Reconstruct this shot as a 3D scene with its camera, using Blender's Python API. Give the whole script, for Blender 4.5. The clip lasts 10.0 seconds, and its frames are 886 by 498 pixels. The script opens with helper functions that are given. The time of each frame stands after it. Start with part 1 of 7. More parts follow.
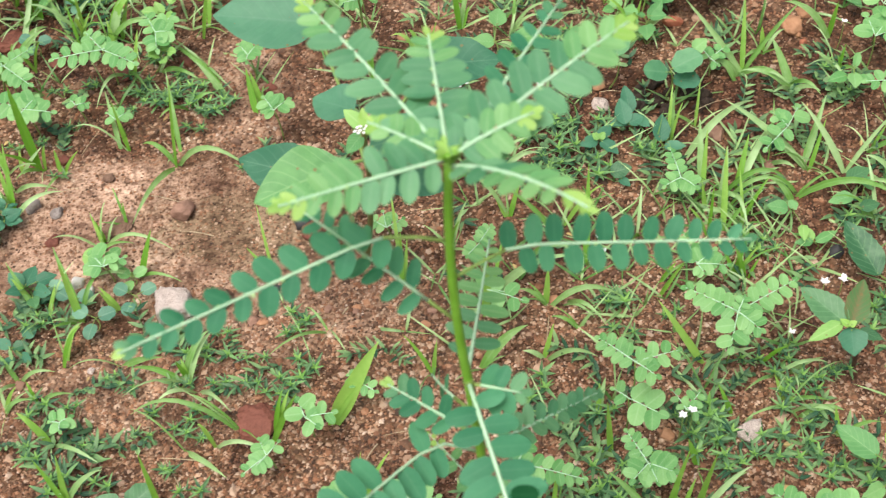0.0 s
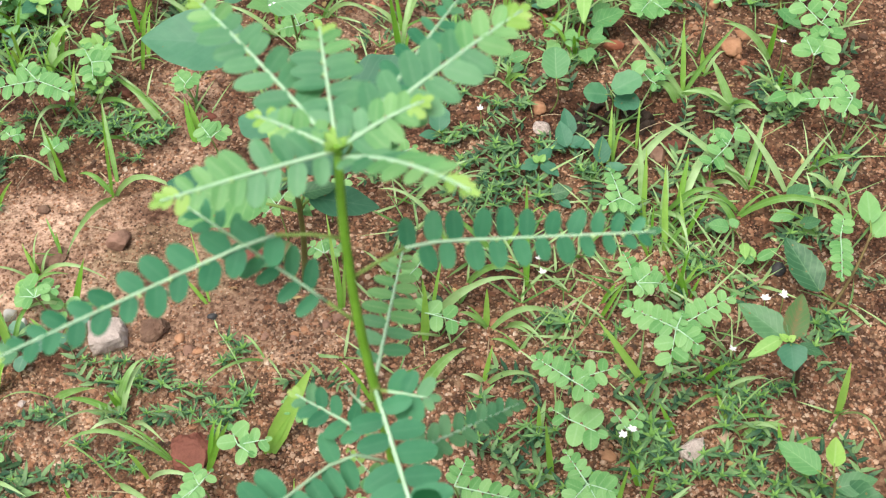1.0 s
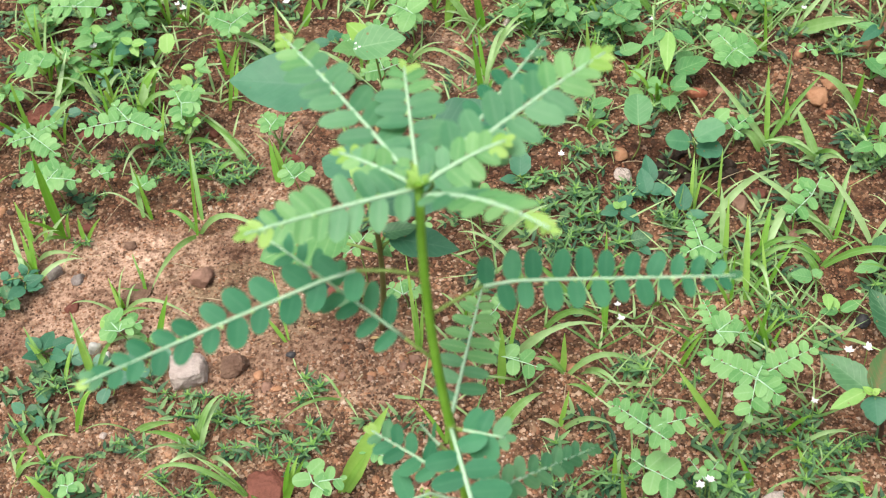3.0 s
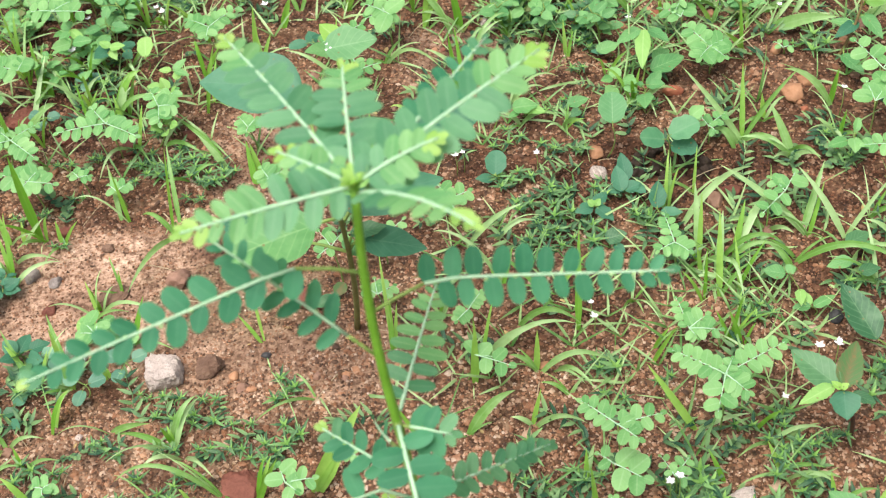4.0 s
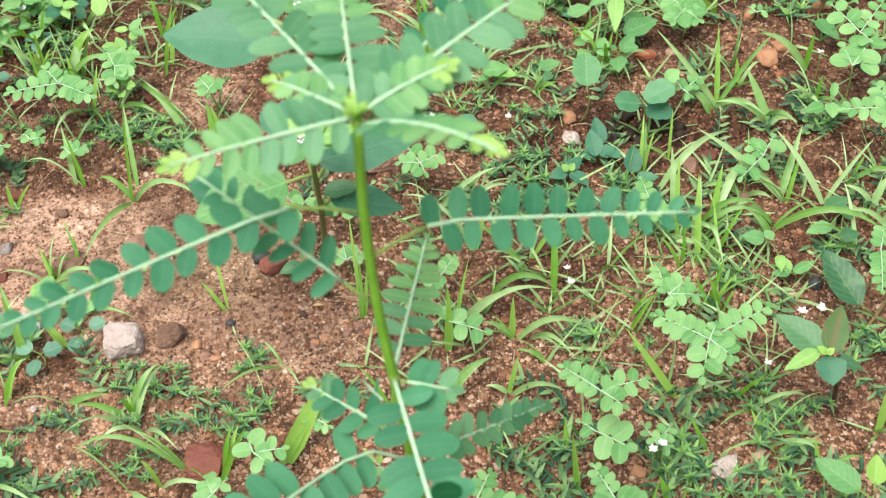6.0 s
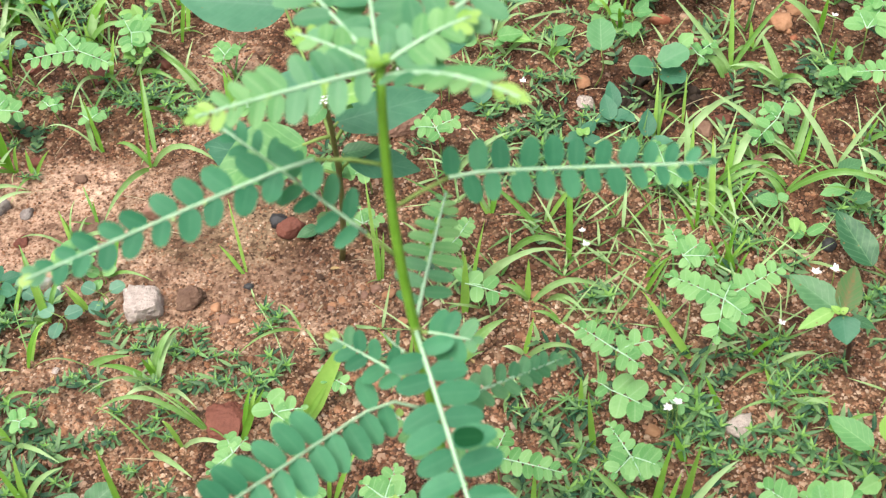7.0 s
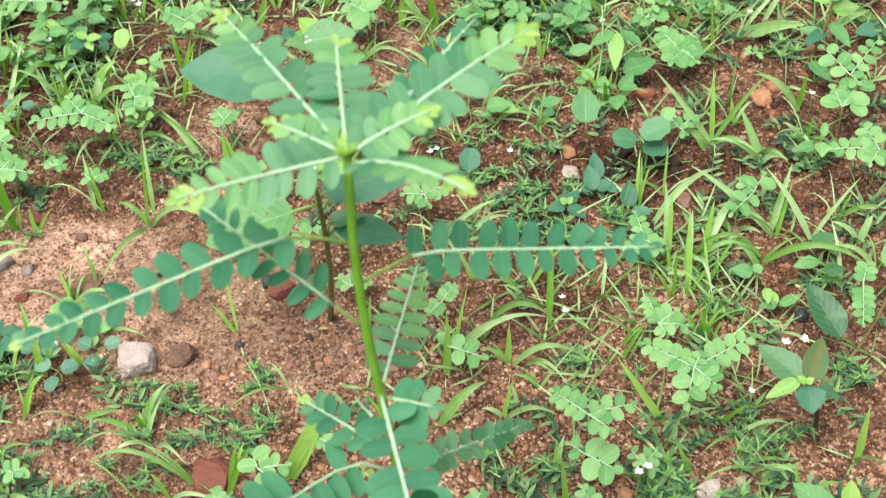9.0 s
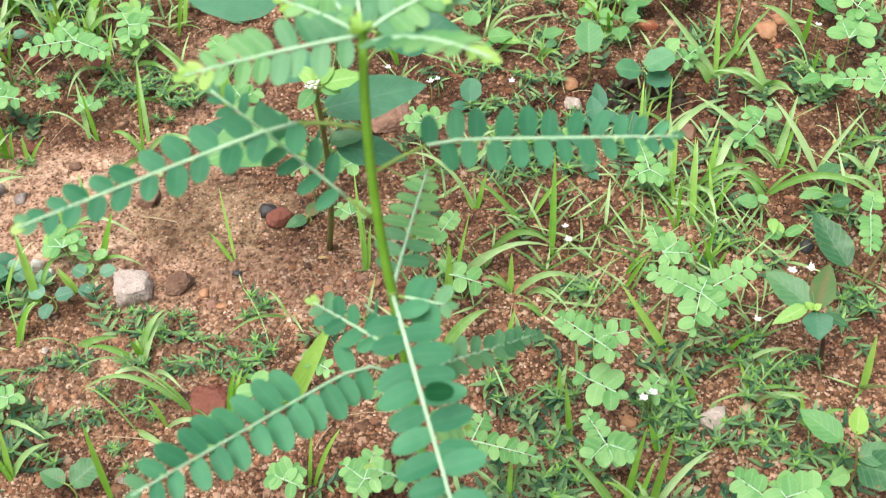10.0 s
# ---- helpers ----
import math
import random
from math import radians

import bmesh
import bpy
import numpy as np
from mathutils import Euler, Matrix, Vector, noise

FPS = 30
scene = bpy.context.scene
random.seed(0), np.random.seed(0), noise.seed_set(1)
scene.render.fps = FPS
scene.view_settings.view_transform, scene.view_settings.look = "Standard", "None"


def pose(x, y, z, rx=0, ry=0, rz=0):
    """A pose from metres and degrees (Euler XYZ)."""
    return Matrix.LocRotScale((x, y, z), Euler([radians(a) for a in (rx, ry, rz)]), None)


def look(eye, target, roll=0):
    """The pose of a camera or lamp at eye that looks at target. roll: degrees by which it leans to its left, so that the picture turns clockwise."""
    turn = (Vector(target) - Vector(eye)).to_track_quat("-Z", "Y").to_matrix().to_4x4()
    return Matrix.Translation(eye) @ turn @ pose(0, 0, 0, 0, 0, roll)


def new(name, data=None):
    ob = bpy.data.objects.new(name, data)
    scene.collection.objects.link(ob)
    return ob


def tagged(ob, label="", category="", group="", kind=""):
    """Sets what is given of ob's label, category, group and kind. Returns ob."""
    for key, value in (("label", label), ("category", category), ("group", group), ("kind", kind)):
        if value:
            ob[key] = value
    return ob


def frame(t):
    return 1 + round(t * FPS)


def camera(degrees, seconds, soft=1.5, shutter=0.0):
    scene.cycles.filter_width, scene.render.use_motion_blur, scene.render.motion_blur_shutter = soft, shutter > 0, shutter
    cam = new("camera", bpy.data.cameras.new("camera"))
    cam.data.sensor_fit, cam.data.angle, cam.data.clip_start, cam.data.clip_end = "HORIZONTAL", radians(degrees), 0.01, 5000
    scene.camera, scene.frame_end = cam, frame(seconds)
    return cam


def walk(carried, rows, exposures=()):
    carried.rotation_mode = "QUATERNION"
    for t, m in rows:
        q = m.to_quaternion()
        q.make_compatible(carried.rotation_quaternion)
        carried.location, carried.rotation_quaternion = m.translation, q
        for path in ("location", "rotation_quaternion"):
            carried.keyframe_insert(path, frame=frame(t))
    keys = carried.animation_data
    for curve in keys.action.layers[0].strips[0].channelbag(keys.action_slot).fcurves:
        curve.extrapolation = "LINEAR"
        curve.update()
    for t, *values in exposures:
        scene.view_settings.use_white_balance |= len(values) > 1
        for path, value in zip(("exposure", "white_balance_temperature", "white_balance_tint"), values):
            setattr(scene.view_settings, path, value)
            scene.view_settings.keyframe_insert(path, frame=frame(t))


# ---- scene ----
cam = camera(39.0, 10.0, soft=1.25, shutter=0.3)
# the lens is focused on the ground, so the crown that comes near it turns soft
cam.data.dof.use_dof, cam.data.dof.focus_distance, cam.data.dof.aperture_fstop = True, 0.95, 20.0
PATH = [
    (0, (0.015, 0.008, 0.763), (-0.077, 1.214, -0.83), -4.7),
    (0.5, (0.03, 0.002, 0.745), (-0.026, 1.254, -0.814), -4.0),
    (1, (0.042, 0.001, 0.741), (-0.01, 1.268, -0.806), -4.1),
    (1.5, (0.021, 0.02, 0.75), (-0.044, 1.307, -0.779), -4.1),
    (2, (0.035, 0.006, 0.731), (-0.064, 1.314, -0.78), -4.7),
    (2.5, (0.04, -0.004, 0.739), (-0.115, 1.317, -0.754), -6.1),
    (2.7, (0.039, -0.003, 0.741), (-0.127, 1.319, -0.75), -6.4),
    (4, (0.065, -0.005, 0.74), (-0.117, 1.319, -0.748), -7.6),
    (4.5, (0.067, -0.006, 0.74), (-0.081, 1.317, -0.753), -6.6),
    (5, (0.054, 0.004, 0.736), (-0.069, 1.33, -0.756), -5.9),
    (6.3, (0.041, 0.002, 0.706), (-0.048, 1.3, -0.812), -4.5),
    (6.5, (0.043, 0.0, 0.706), (-0.05, 1.292, -0.819), -4.7),
    (7, (0.038, -0.008, 0.71), (-0.073, 1.268, -0.825), -5.5),
    (7.5, (0.042, -0.025, 0.714), (-0.095, 1.252, -0.82), -6.7),
    (8, (0.023, -0.021, 0.752), (-0.106, 1.289, -0.755), -5.9),
    (8.5, (0.033, -0.025, 0.762), (-0.091, 1.332, -0.702), -5.1),
    (9, (0.056, -0.023, 0.739), (-0.064, 1.318, -0.74), -4.5),
    (9.5, (0.055, -0.024, 0.72), (-0.06, 1.292, -0.782), -4.3),
    (10, (0.045, -0.034, 0.711), (-0.056, 1.265, -0.806), -3.7),
]
walk(cam, [(t, look(eye, target, roll)) for t, eye, target, roll in PATH], [(0.0, 0.60), (2.7, 0.60), (4.5, 0.78), (10.0, 0.78)])
SKY, SUN = 0.125, 2.6

# ---- light ----
world = bpy.data.worlds.new("overcast_sky")
scene.world = world
world.use_nodes = True
wt = world.node_tree
sky = wt.nodes.new("ShaderNodeTexSky")
sky.sky_type = "NISHITA"
sky.sun_disc = False
sky.sun_elevation = radians(71)
sky.sun_rotation = radians(222)
sky.dust_density = 4.0
soften = wt.nodes.new("ShaderNodeHueSaturation")
soften.inputs["Saturation"].default_value = 0.35
wt.links.new(sky.outputs[0], soften.inputs["Color"])
wt.links.new(soften.outputs[0], wt.nodes["Background"].inputs[0])
wt.nodes["Background"].inputs[1].default_value = SKY
sun_data = bpy.data.lights.new("sun", "SUN")
sun_data.energy, sun_data.angle, sun_data.color = SUN, radians(38), (1.0, 0.945, 0.82)
sun = new("sun", sun_data)
sun.matrix_world = look((-0.5, 0.05, 2.2), (0, 0.6, 0))

# ---- materials ----
def graph(name):
    m = bpy.data.materials.new(name)
    m.use_nodes = True
    t = m.node_tree
    return m, t, t.nodes["Principled BSDF"], t.nodes["Material Output"]


def ramp(t, source, stops):
    r = t.nodes.new("ShaderNodeValToRGB")
    el = r.color_ramp.elements
    while len(el) < len(stops):
        el.new(0.5)
    for e, (p, c) in zip(el, stops):
        e.position, e.color = p, (*c, 1)
    t.links.new(source, r.inputs[0])
    return r.outputs[0]


def noise_tex(t, scale, detail=4.0, rough=0.55, coords=None):
    n = t.nodes.new("ShaderNodeTexNoise")
    n.inputs["Scale"].default_value, n.inputs["Detail"].default_value, n.inputs["Roughness"].default_value = scale, detail, rough
    if coords:
        t.links.new(coords, n.inputs["Vector"])
    return n.outputs["Fac"]


def mixed(t, kind, fac, a, b):
    n = t.nodes.new("ShaderNodeMix")
    n.data_type, n.blend_type = "RGBA", kind
    for socket, v in ((n.inputs[0], fac), (n.inputs[6], a), (n.inputs[7], b)):
        if isinstance(v, bpy.types.NodeSocket):
            t.links.new(v, socket)
        elif isinstance(v, tuple):
            socket.default_value = (*v, 1)
        else:
            socket.default_value = v
    return n.outputs[2]


def arith(t, op, a, b=0.0, c=0.0):
    n = t.nodes.new("ShaderNodeMath")
    n.operation = op
    for socket, v in zip(n.inputs, (a, b, c)):
        if isinstance(v, bpy.types.NodeSocket):
            t.links.new(v, socket)
        else:
            socket.default_value = v
    return n.outputs[0]


def bump(t, bsdf, height, strength, distance):
    b = t.nodes.new("ShaderNodeBump")
    b.inputs["Strength"].default_value, b.inputs["Distance"].default_value = strength, distance
    t.links.new(height, b.inputs["Height"])
    t.links.new(b.outputs[0], bsdf.inputs["Normal"])


def leaf_material(name, dark, light, vein, rough=0.5, through_light=0.3, vein_width=0.07, side=9.0, island=False, fine_vein=0.07, rib_share=0.42, fleck=0.0, sheen=0.36):
    """A leaf: two tones between leaves and in patches, a pale midrib, faint side veins, light let through."""
    m, t, p, out = graph(name)
    uv = t.nodes.new("ShaderNodeUVMap")
    uv.uv_map = "leaf"
    sep = t.nodes.new("ShaderNodeSeparateXYZ")
    t.links.new(uv.outputs[0], sep.inputs[0])
    u, v = sep.outputs[0], sep.outputs[1]
    off = arith(t, "ABSOLUTE", arith(t, "SUBTRACT", v, 0.5))
    rib = arith(t, "SUBTRACT", 1.0, arith(t, "SMOOTH_MIN", arith(t, "DIVIDE", off, vein_width), 1.0, 0.2))
    wave = arith(t, "SINE", arith(t, "MULTIPLY", arith(t, "SUBTRACT", u, arith(t, "MULTIPLY", off, 0.55)), side * 6.283))
    fine = arith(t, "MULTIPLY", arith(t, "POWER", arith(t, "MAXIMUM", wave, 0.0), 6.0), fine_vein)
    if island:
        g = t.nodes.new("ShaderNodeNewGeometry")
        rnd = g.outputs["Random Per Island"]
    else:
        g = t.nodes.new("ShaderNodeObjectInfo")
        rnd = g.outputs["Random"]
    pos = t.nodes.new("ShaderNodeNewGeometry").outputs["Position"]
    patch = noise_tex(t, 120.0, 3.0, 0.6, pos)
    tone = arith(t, "ADD", arith(t, "ADD", arith(t, "MULTIPLY", rnd, 0.95), -0.1), arith(t, "MULTIPLY", arith(t, "SUBTRACT", patch, 0.5), 0.8))
    # base-to-tip gradient and paler margin put soft sheen into the colour
    tone = arith(t, "ADD", tone, arith(t, "MULTIPLY", arith(t, "SUBTRACT", u, 0.5), 0.28))
    col = ramp(t, tone, [(0.0, dark), (1.0, light)])
    margin = arith(t, "MULTIPLY", arith(t, "MAXIMUM", arith(t, "SUBTRACT", off, 0.43), 0.0), 1.6)
    col = mixed(t, "MIX", margin, col, vein)
    col = mixed(t, "MIX", arith(t, "MINIMUM", arith(t, "ADD", arith(t, "MULTIPLY", rib, rib_share), fine), 0.85), col, vein)
    if fleck:
        vor = t.nodes.new("ShaderNodeTexVoronoi")
        vor.inputs["Scale"].default_value = 300.0
        t.links.new(pos, vor.inputs["Vector"])
        pick = t.nodes.new("ShaderNodeSeparateColor")
        t.links.new(vor.outputs["Color"], pick.inputs[0])
        spot = arith(t, "MULTIPLY", arith(t, "LESS_THAN", vor.outputs["Distance"], arith(t, "MULTIPLY", pick.outputs[1], 0.35)), arith(t, "GREATER_THAN", pick.outputs[0], 1 - 0.3 * fleck))
        col = mixed(t, "MIX", arith(t, "MULTIPLY", spot, 0.75), col, (0.22, 0.15, 0.06))
        wan = noise_tex(t, 70.0, 4.0, 0.6, pos)
        wan = ramp(t, wan, [(0.52, (0, 0, 0)), (0.72, (0.5 * fleck, 0.5 * fleck, 0.5 * fleck))])
        col = mixed(t, "MIX", wan, col, vein)
    t.links.new(col, p.inputs["Base Color"])
    rv = arith(t, "ADD", rough - 0.08, arith(t, "MULTIPLY", patch, 0.2))
    t.links.new(rv, p.inputs["Roughness"])
    p.inputs["Specular IOR Level"].default_value = sheen
    bump(t, p, arith(t, "ADD", arith(t, "MULTIPLY", fine, -2.0), patch), 0.25, 0.0006)
    tr = t.nodes.new("ShaderNodeBsdfTranslucent")
    t.links.new(mixed(t, "MULTIPLY", 1.0, col, (1.0, 1.0, 0.45)), tr.inputs[0])
    mx = t.nodes.new("ShaderNodeMixShader")
    mx.inputs[0].default_value = through_light
    t.links.new(p.outputs[0], mx.inputs[1])
    t.links.new(tr.outputs[0], mx.inputs[2])
    t.links.new(mx.outputs[0], out.inputs[0])
    return m


def plain_material(name, a, b, scale=60.0, rough=0.6, bump_by=0.3, depth=0.001):
    m, t, p, out = graph(name)
    pos = t.nodes.new("ShaderNodeNewGeometry").outputs["Position"]
    n1 = noise_tex(t, scale, 5.0, 0.6, pos)
    n2 = noise_tex(t, scale * 6, 3.0, 0.6, pos)
    f = arith(t, "ADD", arith(t, "MULTIPLY", arith(t, "SUBTRACT", n1, 0.25), 1.3), arith(t, "MULTIPLY", arith(t, "SUBTRACT", n2, 0.5), 0.7))
    t.links.new(ramp(t, f, [(0.0, a), (1.0, b)]), p.inputs["Base Color"])
    p.inputs["Roughness"].default_value = rough
    p.inputs["Specular IOR Level"].default_value = 0.3
    bump(t, p, arith(t, "ADD", n1, arith(t, "MULTIPLY", n2, 0.5)), bump_by, depth)
    return m


def damp_share(t, pos, where):
    """How damp the soil is: a humus patch, and a lean from the dry sandy side to the far one."""
    sep = t.nodes.new("ShaderNodeSeparateXYZ")
    t.links.new(pos, sep.inputs[0])
    dx = arith(t, "DIVIDE", arith(t, "SUBTRACT", sep.outputs[0], 0.15), 0.10)
    dy = arith(t, "DIVIDE", arith(t, "SUBTRACT", sep.outputs[1], 0.735), 0.05)
    pit = arith(t, "SUBTRACT", 1.0, arith(t, "MINIMUM", arith(t, "SQRT", arith(t, "ADD", arith(t, "MULTIPLY", dx, dx), arith(t, "MULTIPLY", dy, dy))), 1.0))
    lean = arith(t, "ADD", arith(t, "MULTIPLY", sep.outputs[0], 0.55), arith(t, "MULTIPLY", arith(t, "SUBTRACT", sep.outputs[1], 0.60), 1.5))
    off = arith(t, "SUBTRACT", sep.outputs[1], 0.6)
    away = arith(t, "SQRT", arith(t, "ADD", arith(t, "MULTIPLY", sep.outputs[0], sep.outputs[0]), arith(t, "MULTIPLY", off, off)))
    fade = arith(t, "MAXIMUM", arith(t, "SUBTRACT", 1.0, arith(t, "MAXIMUM", arith(t, "SUBTRACT", away, 0.5), 0.0)), 0.0)
    lean = arith(t, "ADD", arith(t, "MULTIPLY", lean, fade), arith(t, "MULTIPLY", arith(t, "SUBTRACT", 1.0, fade), 0.12))
    mx = arith(t, "DIVIDE", arith(t, "SUBTRACT", sep.outputs[0], 0.075), 0.09)
    my = arith(t, "DIVIDE", arith(t, "SUBTRACT", sep.outputs[1], 0.60), 0.05)
    mud = arith(t, "SUBTRACT", 1.0, arith(t, "MINIMUM", arith(t, "SQRT", arith(t, "ADD", arith(t, "MULTIPLY", mx, mx), arith(t, "MULTIPLY", my, my))), 1.0))
    pit = arith(t, "ADD", pit, arith(t, "MULTIPLY", mud, 0.3))
    hx = arith(t, "DIVIDE", arith(t, "SUBTRACT", sep.outputs[0], -0.05), 0.13)
    hy = arith(t, "DIVIDE", arith(t, "SUBTRACT", sep.outputs[1], 0.37), 0.08)
    near = arith(t, "SUBTRACT", 1.0, arith(t, "MINIMUM", arith(t, "SQRT", arith(t, "ADD", arith(t, "MULTIPLY", hx, hx), arith(t, "MULTIPLY", hy, hy))), 1.0))
    pit = arith(t, "ADD", pit, arith(t, "MULTIPLY", near, 0.55))
    nx = arith(t, "DIVIDE", arith(t, "SUBTRACT", sep.outputs[0], -0.40), 0.16)
    ny = arith(t, "DIVIDE", arith(t, "SUBTRACT", sep.outputs[1], 0.90), 0.14)
    far = arith(t, "SUBTRACT", 1.0, arith(t, "MINIMUM", arith(t, "SQRT", arith(t, "ADD", arith(t, "MULTIPLY", nx, nx), arith(t, "MULTIPLY", ny, ny))), 1.0))
    pit = arith(t, "ADD", pit, arith(t, "MULTIPLY", far, 0.6))
    return arith(t, "ADD", arith(t, "ADD", where, arith(t, "MULTIPLY", pit, 1.6)), arith(t, "MULTIPLY", arith(t, "SINE", arith(t, "MAXIMUM", arith(t, "MINIMUM", arith(t, "MULTIPLY", lean, 3.2), 0.9), -1.2)), 0.33))


def stain(t, pos, rough_edge, x, y, rx, ry):
    """A share of 1 inside an uneven oval of the ground, falling to 0 at its rim."""
    sep = t.nodes.new("ShaderNodeSeparateXYZ")
    t.links.new(pos, sep.inputs[0])
    dx = arith(t, "DIVIDE", arith(t, "SUBTRACT", sep.outputs[0], x), rx)
    dy = arith(t, "DIVIDE", arith(t, "SUBTRACT", sep.outputs[1], y), ry)
    d = arith(t, "SQRT", arith(t, "ADD", arith(t, "MULTIPLY", dx, dx), arith(t, "MULTIPLY", dy, dy)))
    d = arith(t, "ADD", d, arith(t, "MULTIPLY", arith(t, "SUBTRACT", rough_edge, 0.5), 1.8))
    return ramp(t, d, [(0.55, (1, 1, 1)), (1.05, (0, 0, 0))])


def soil_material():
    m, t, p, out = graph("red_sandy_soil")
    pos = t.nodes.new("ShaderNodeNewGeometry").outputs["Position"]
    broad = noise_tex(t, 5.0, 4.0, 0.6, pos)
    mid = noise_tex(t, 45.0, 5.0, 0.65, pos)
    fine = noise_tex(t, 420.0, 4.0, 0.7, pos)
    vor = t.nodes.new("ShaderNodeTexVoronoi")
    vor.inputs["Scale"].default_value = 330.0
    t.links.new(pos, vor.inputs["Vector"])
    grain = t.nodes.new("ShaderNodeSeparateColor")
    t.links.new(vor.outputs["Color"], grain.inputs[0])
    # sandy base is darkened so the gaps between crumbs hold painted shade
    sandy = ramp(t, grain.outputs[0], [(0.0, (0.075, 0.038, 0.023)), (0.35, (0.135, 0.074, 0.044)), (0.75, (0.22, 0.132, 0.082)), (1.0, (0.33, 0.225, 0.155))])
    humid = ramp(t, grain.outputs[1], [(0.0, (0.032, 0.018, 0.012)), (0.5, (0.085, 0.040, 0.024)), (1.0, (0.17, 0.09, 0.054))])
    where = arith(t, "ADD", arith(t, "MULTIPLY", arith(t, "SUBTRACT", broad, 0.5), 1.6), arith(t, "MULTIPLY", arith(t, "SUBTRACT", mid, 0.5), 1.5))
    damp = damp_share(t, pos, where)
    fac = ramp(t, damp, [(0.0, (0, 0, 0)), (0.55, (1, 1, 1))])
    col = mixed(t, "MIX", fac, sandy, humid)
    loose = ramp(t, fine, [(0.3, (0.29, 0.18, 0.127)), (0.5, (0.45, 0.30, 0.222)), (0.7, (0.56, 0.41, 0.32))])
    col = mixed(t, "MIX", stain(t, pos, mid, -0.29, 0.612, 0.15, 0.09), col, loose)
    col = mixed(t, "MIX", arith(t, "MULTIPLY", stain(t, pos, mid, -0.13, 0.535, 0.12, 0.055), 0.5), col, loose)
    col = mixed(t, "MIX", arith(t, "MULTIPLY", stain(t, pos, mid, -0.27, 0.46, 0.14, 0.05), 0.35), col, loose)
    for x, y, rx, ry, share in ((-0.20, 0.76, 0.05, 0.08, 0.6), (-0.03, 0.89, 0.05, 0.05, 0.7)):
        col = mixed(t, "MIX", arith(t, "MULTIPLY", stain(t, pos, mid, x, y, rx, ry), share), col, loose)
    silt = ramp(t, fine, [(0.3, (0.14, 0.094, 0.058)), (0.6, (0.29, 0.205, 0.137))])
    col = mixed(t, "MIX", stain(t, pos, mid, -0.185, 0.612, 0.085, 0.05), col, silt)
    blot = noise_tex(t, 22.0, 4.0, 0.6, pos)
    col = mixed(t, "MULTIPLY", 0.9, col, ramp(t, blot, [(0.33, (0.36, 0.29, 0.26)), (0.5, (0.77, 0.73, 0.70)), (0.68, (1.12, 1.14, 1.15))]))
    # shade in the gaps between lumps and grains, painted as dark noise blotches
    gap_shade = noise_tex(t, 150.0, 3.0, 0.55, pos)
    col = mixed(t, "MULTIPLY", 0.9, col, ramp(t, gap_shade, [(0.37, (0.45, 0.39, 0.36)), (0.48, (0.95, 0.93, 0.92)), (0.64, (1.15, 1.14, 1.13))]))
    col = mixed(t, "MULTIPLY", 0.85, col, ramp(t, fine, [(0.28, (0.4, 0.36, 0.33)), (0.5, (1, 1, 1))]))
    # low green growth that thickens beyond the near ground
    reach = t.nodes.new("ShaderNodeVectorMath")
    reach.operation = "DISTANCE"
    t.links.new(pos, reach.inputs[0])
    reach.inputs[1].default_value = (0.0, 0.6, 0.0)
    growth = ramp(t, arith(t, "ADD", noise_tex(t, 7.0, 6.0, 0.7, pos), arith(t, "MULTIPLY", noise_tex(t, 0.6, 3.0, 0.5, pos), 0.5)), [(0.66, (0, 0, 0)), (0.82, (1, 1, 1))])
    growth = mixed(t, "MULTIPLY", 1.0, growth, ramp(t, arith(t, "MULTIPLY", reach.outputs["Value"], 0.25), [(0.28, (0, 0, 0)), (0.5, (1, 1, 1))]))
    col = mixed(t, "MIX", growth, col, ramp(t, fine, [(0.3, (0.035, 0.085, 0.025)), (0.7, (0.13, 0.24, 0.075))]))
    t.links.new(col, p.inputs["Base Color"])
    p.inputs["Roughness"].default_value = 0.9
    p.inputs["Specular IOR Level"].default_value = 0.2
    bump(t, p, arith(t, "ADD", arith(t, "MULTIPLY", vor.outputs["Distance"], -1.2), arith(t, "ADD", fine, mid)), 0.45, 0.0013)
    return m


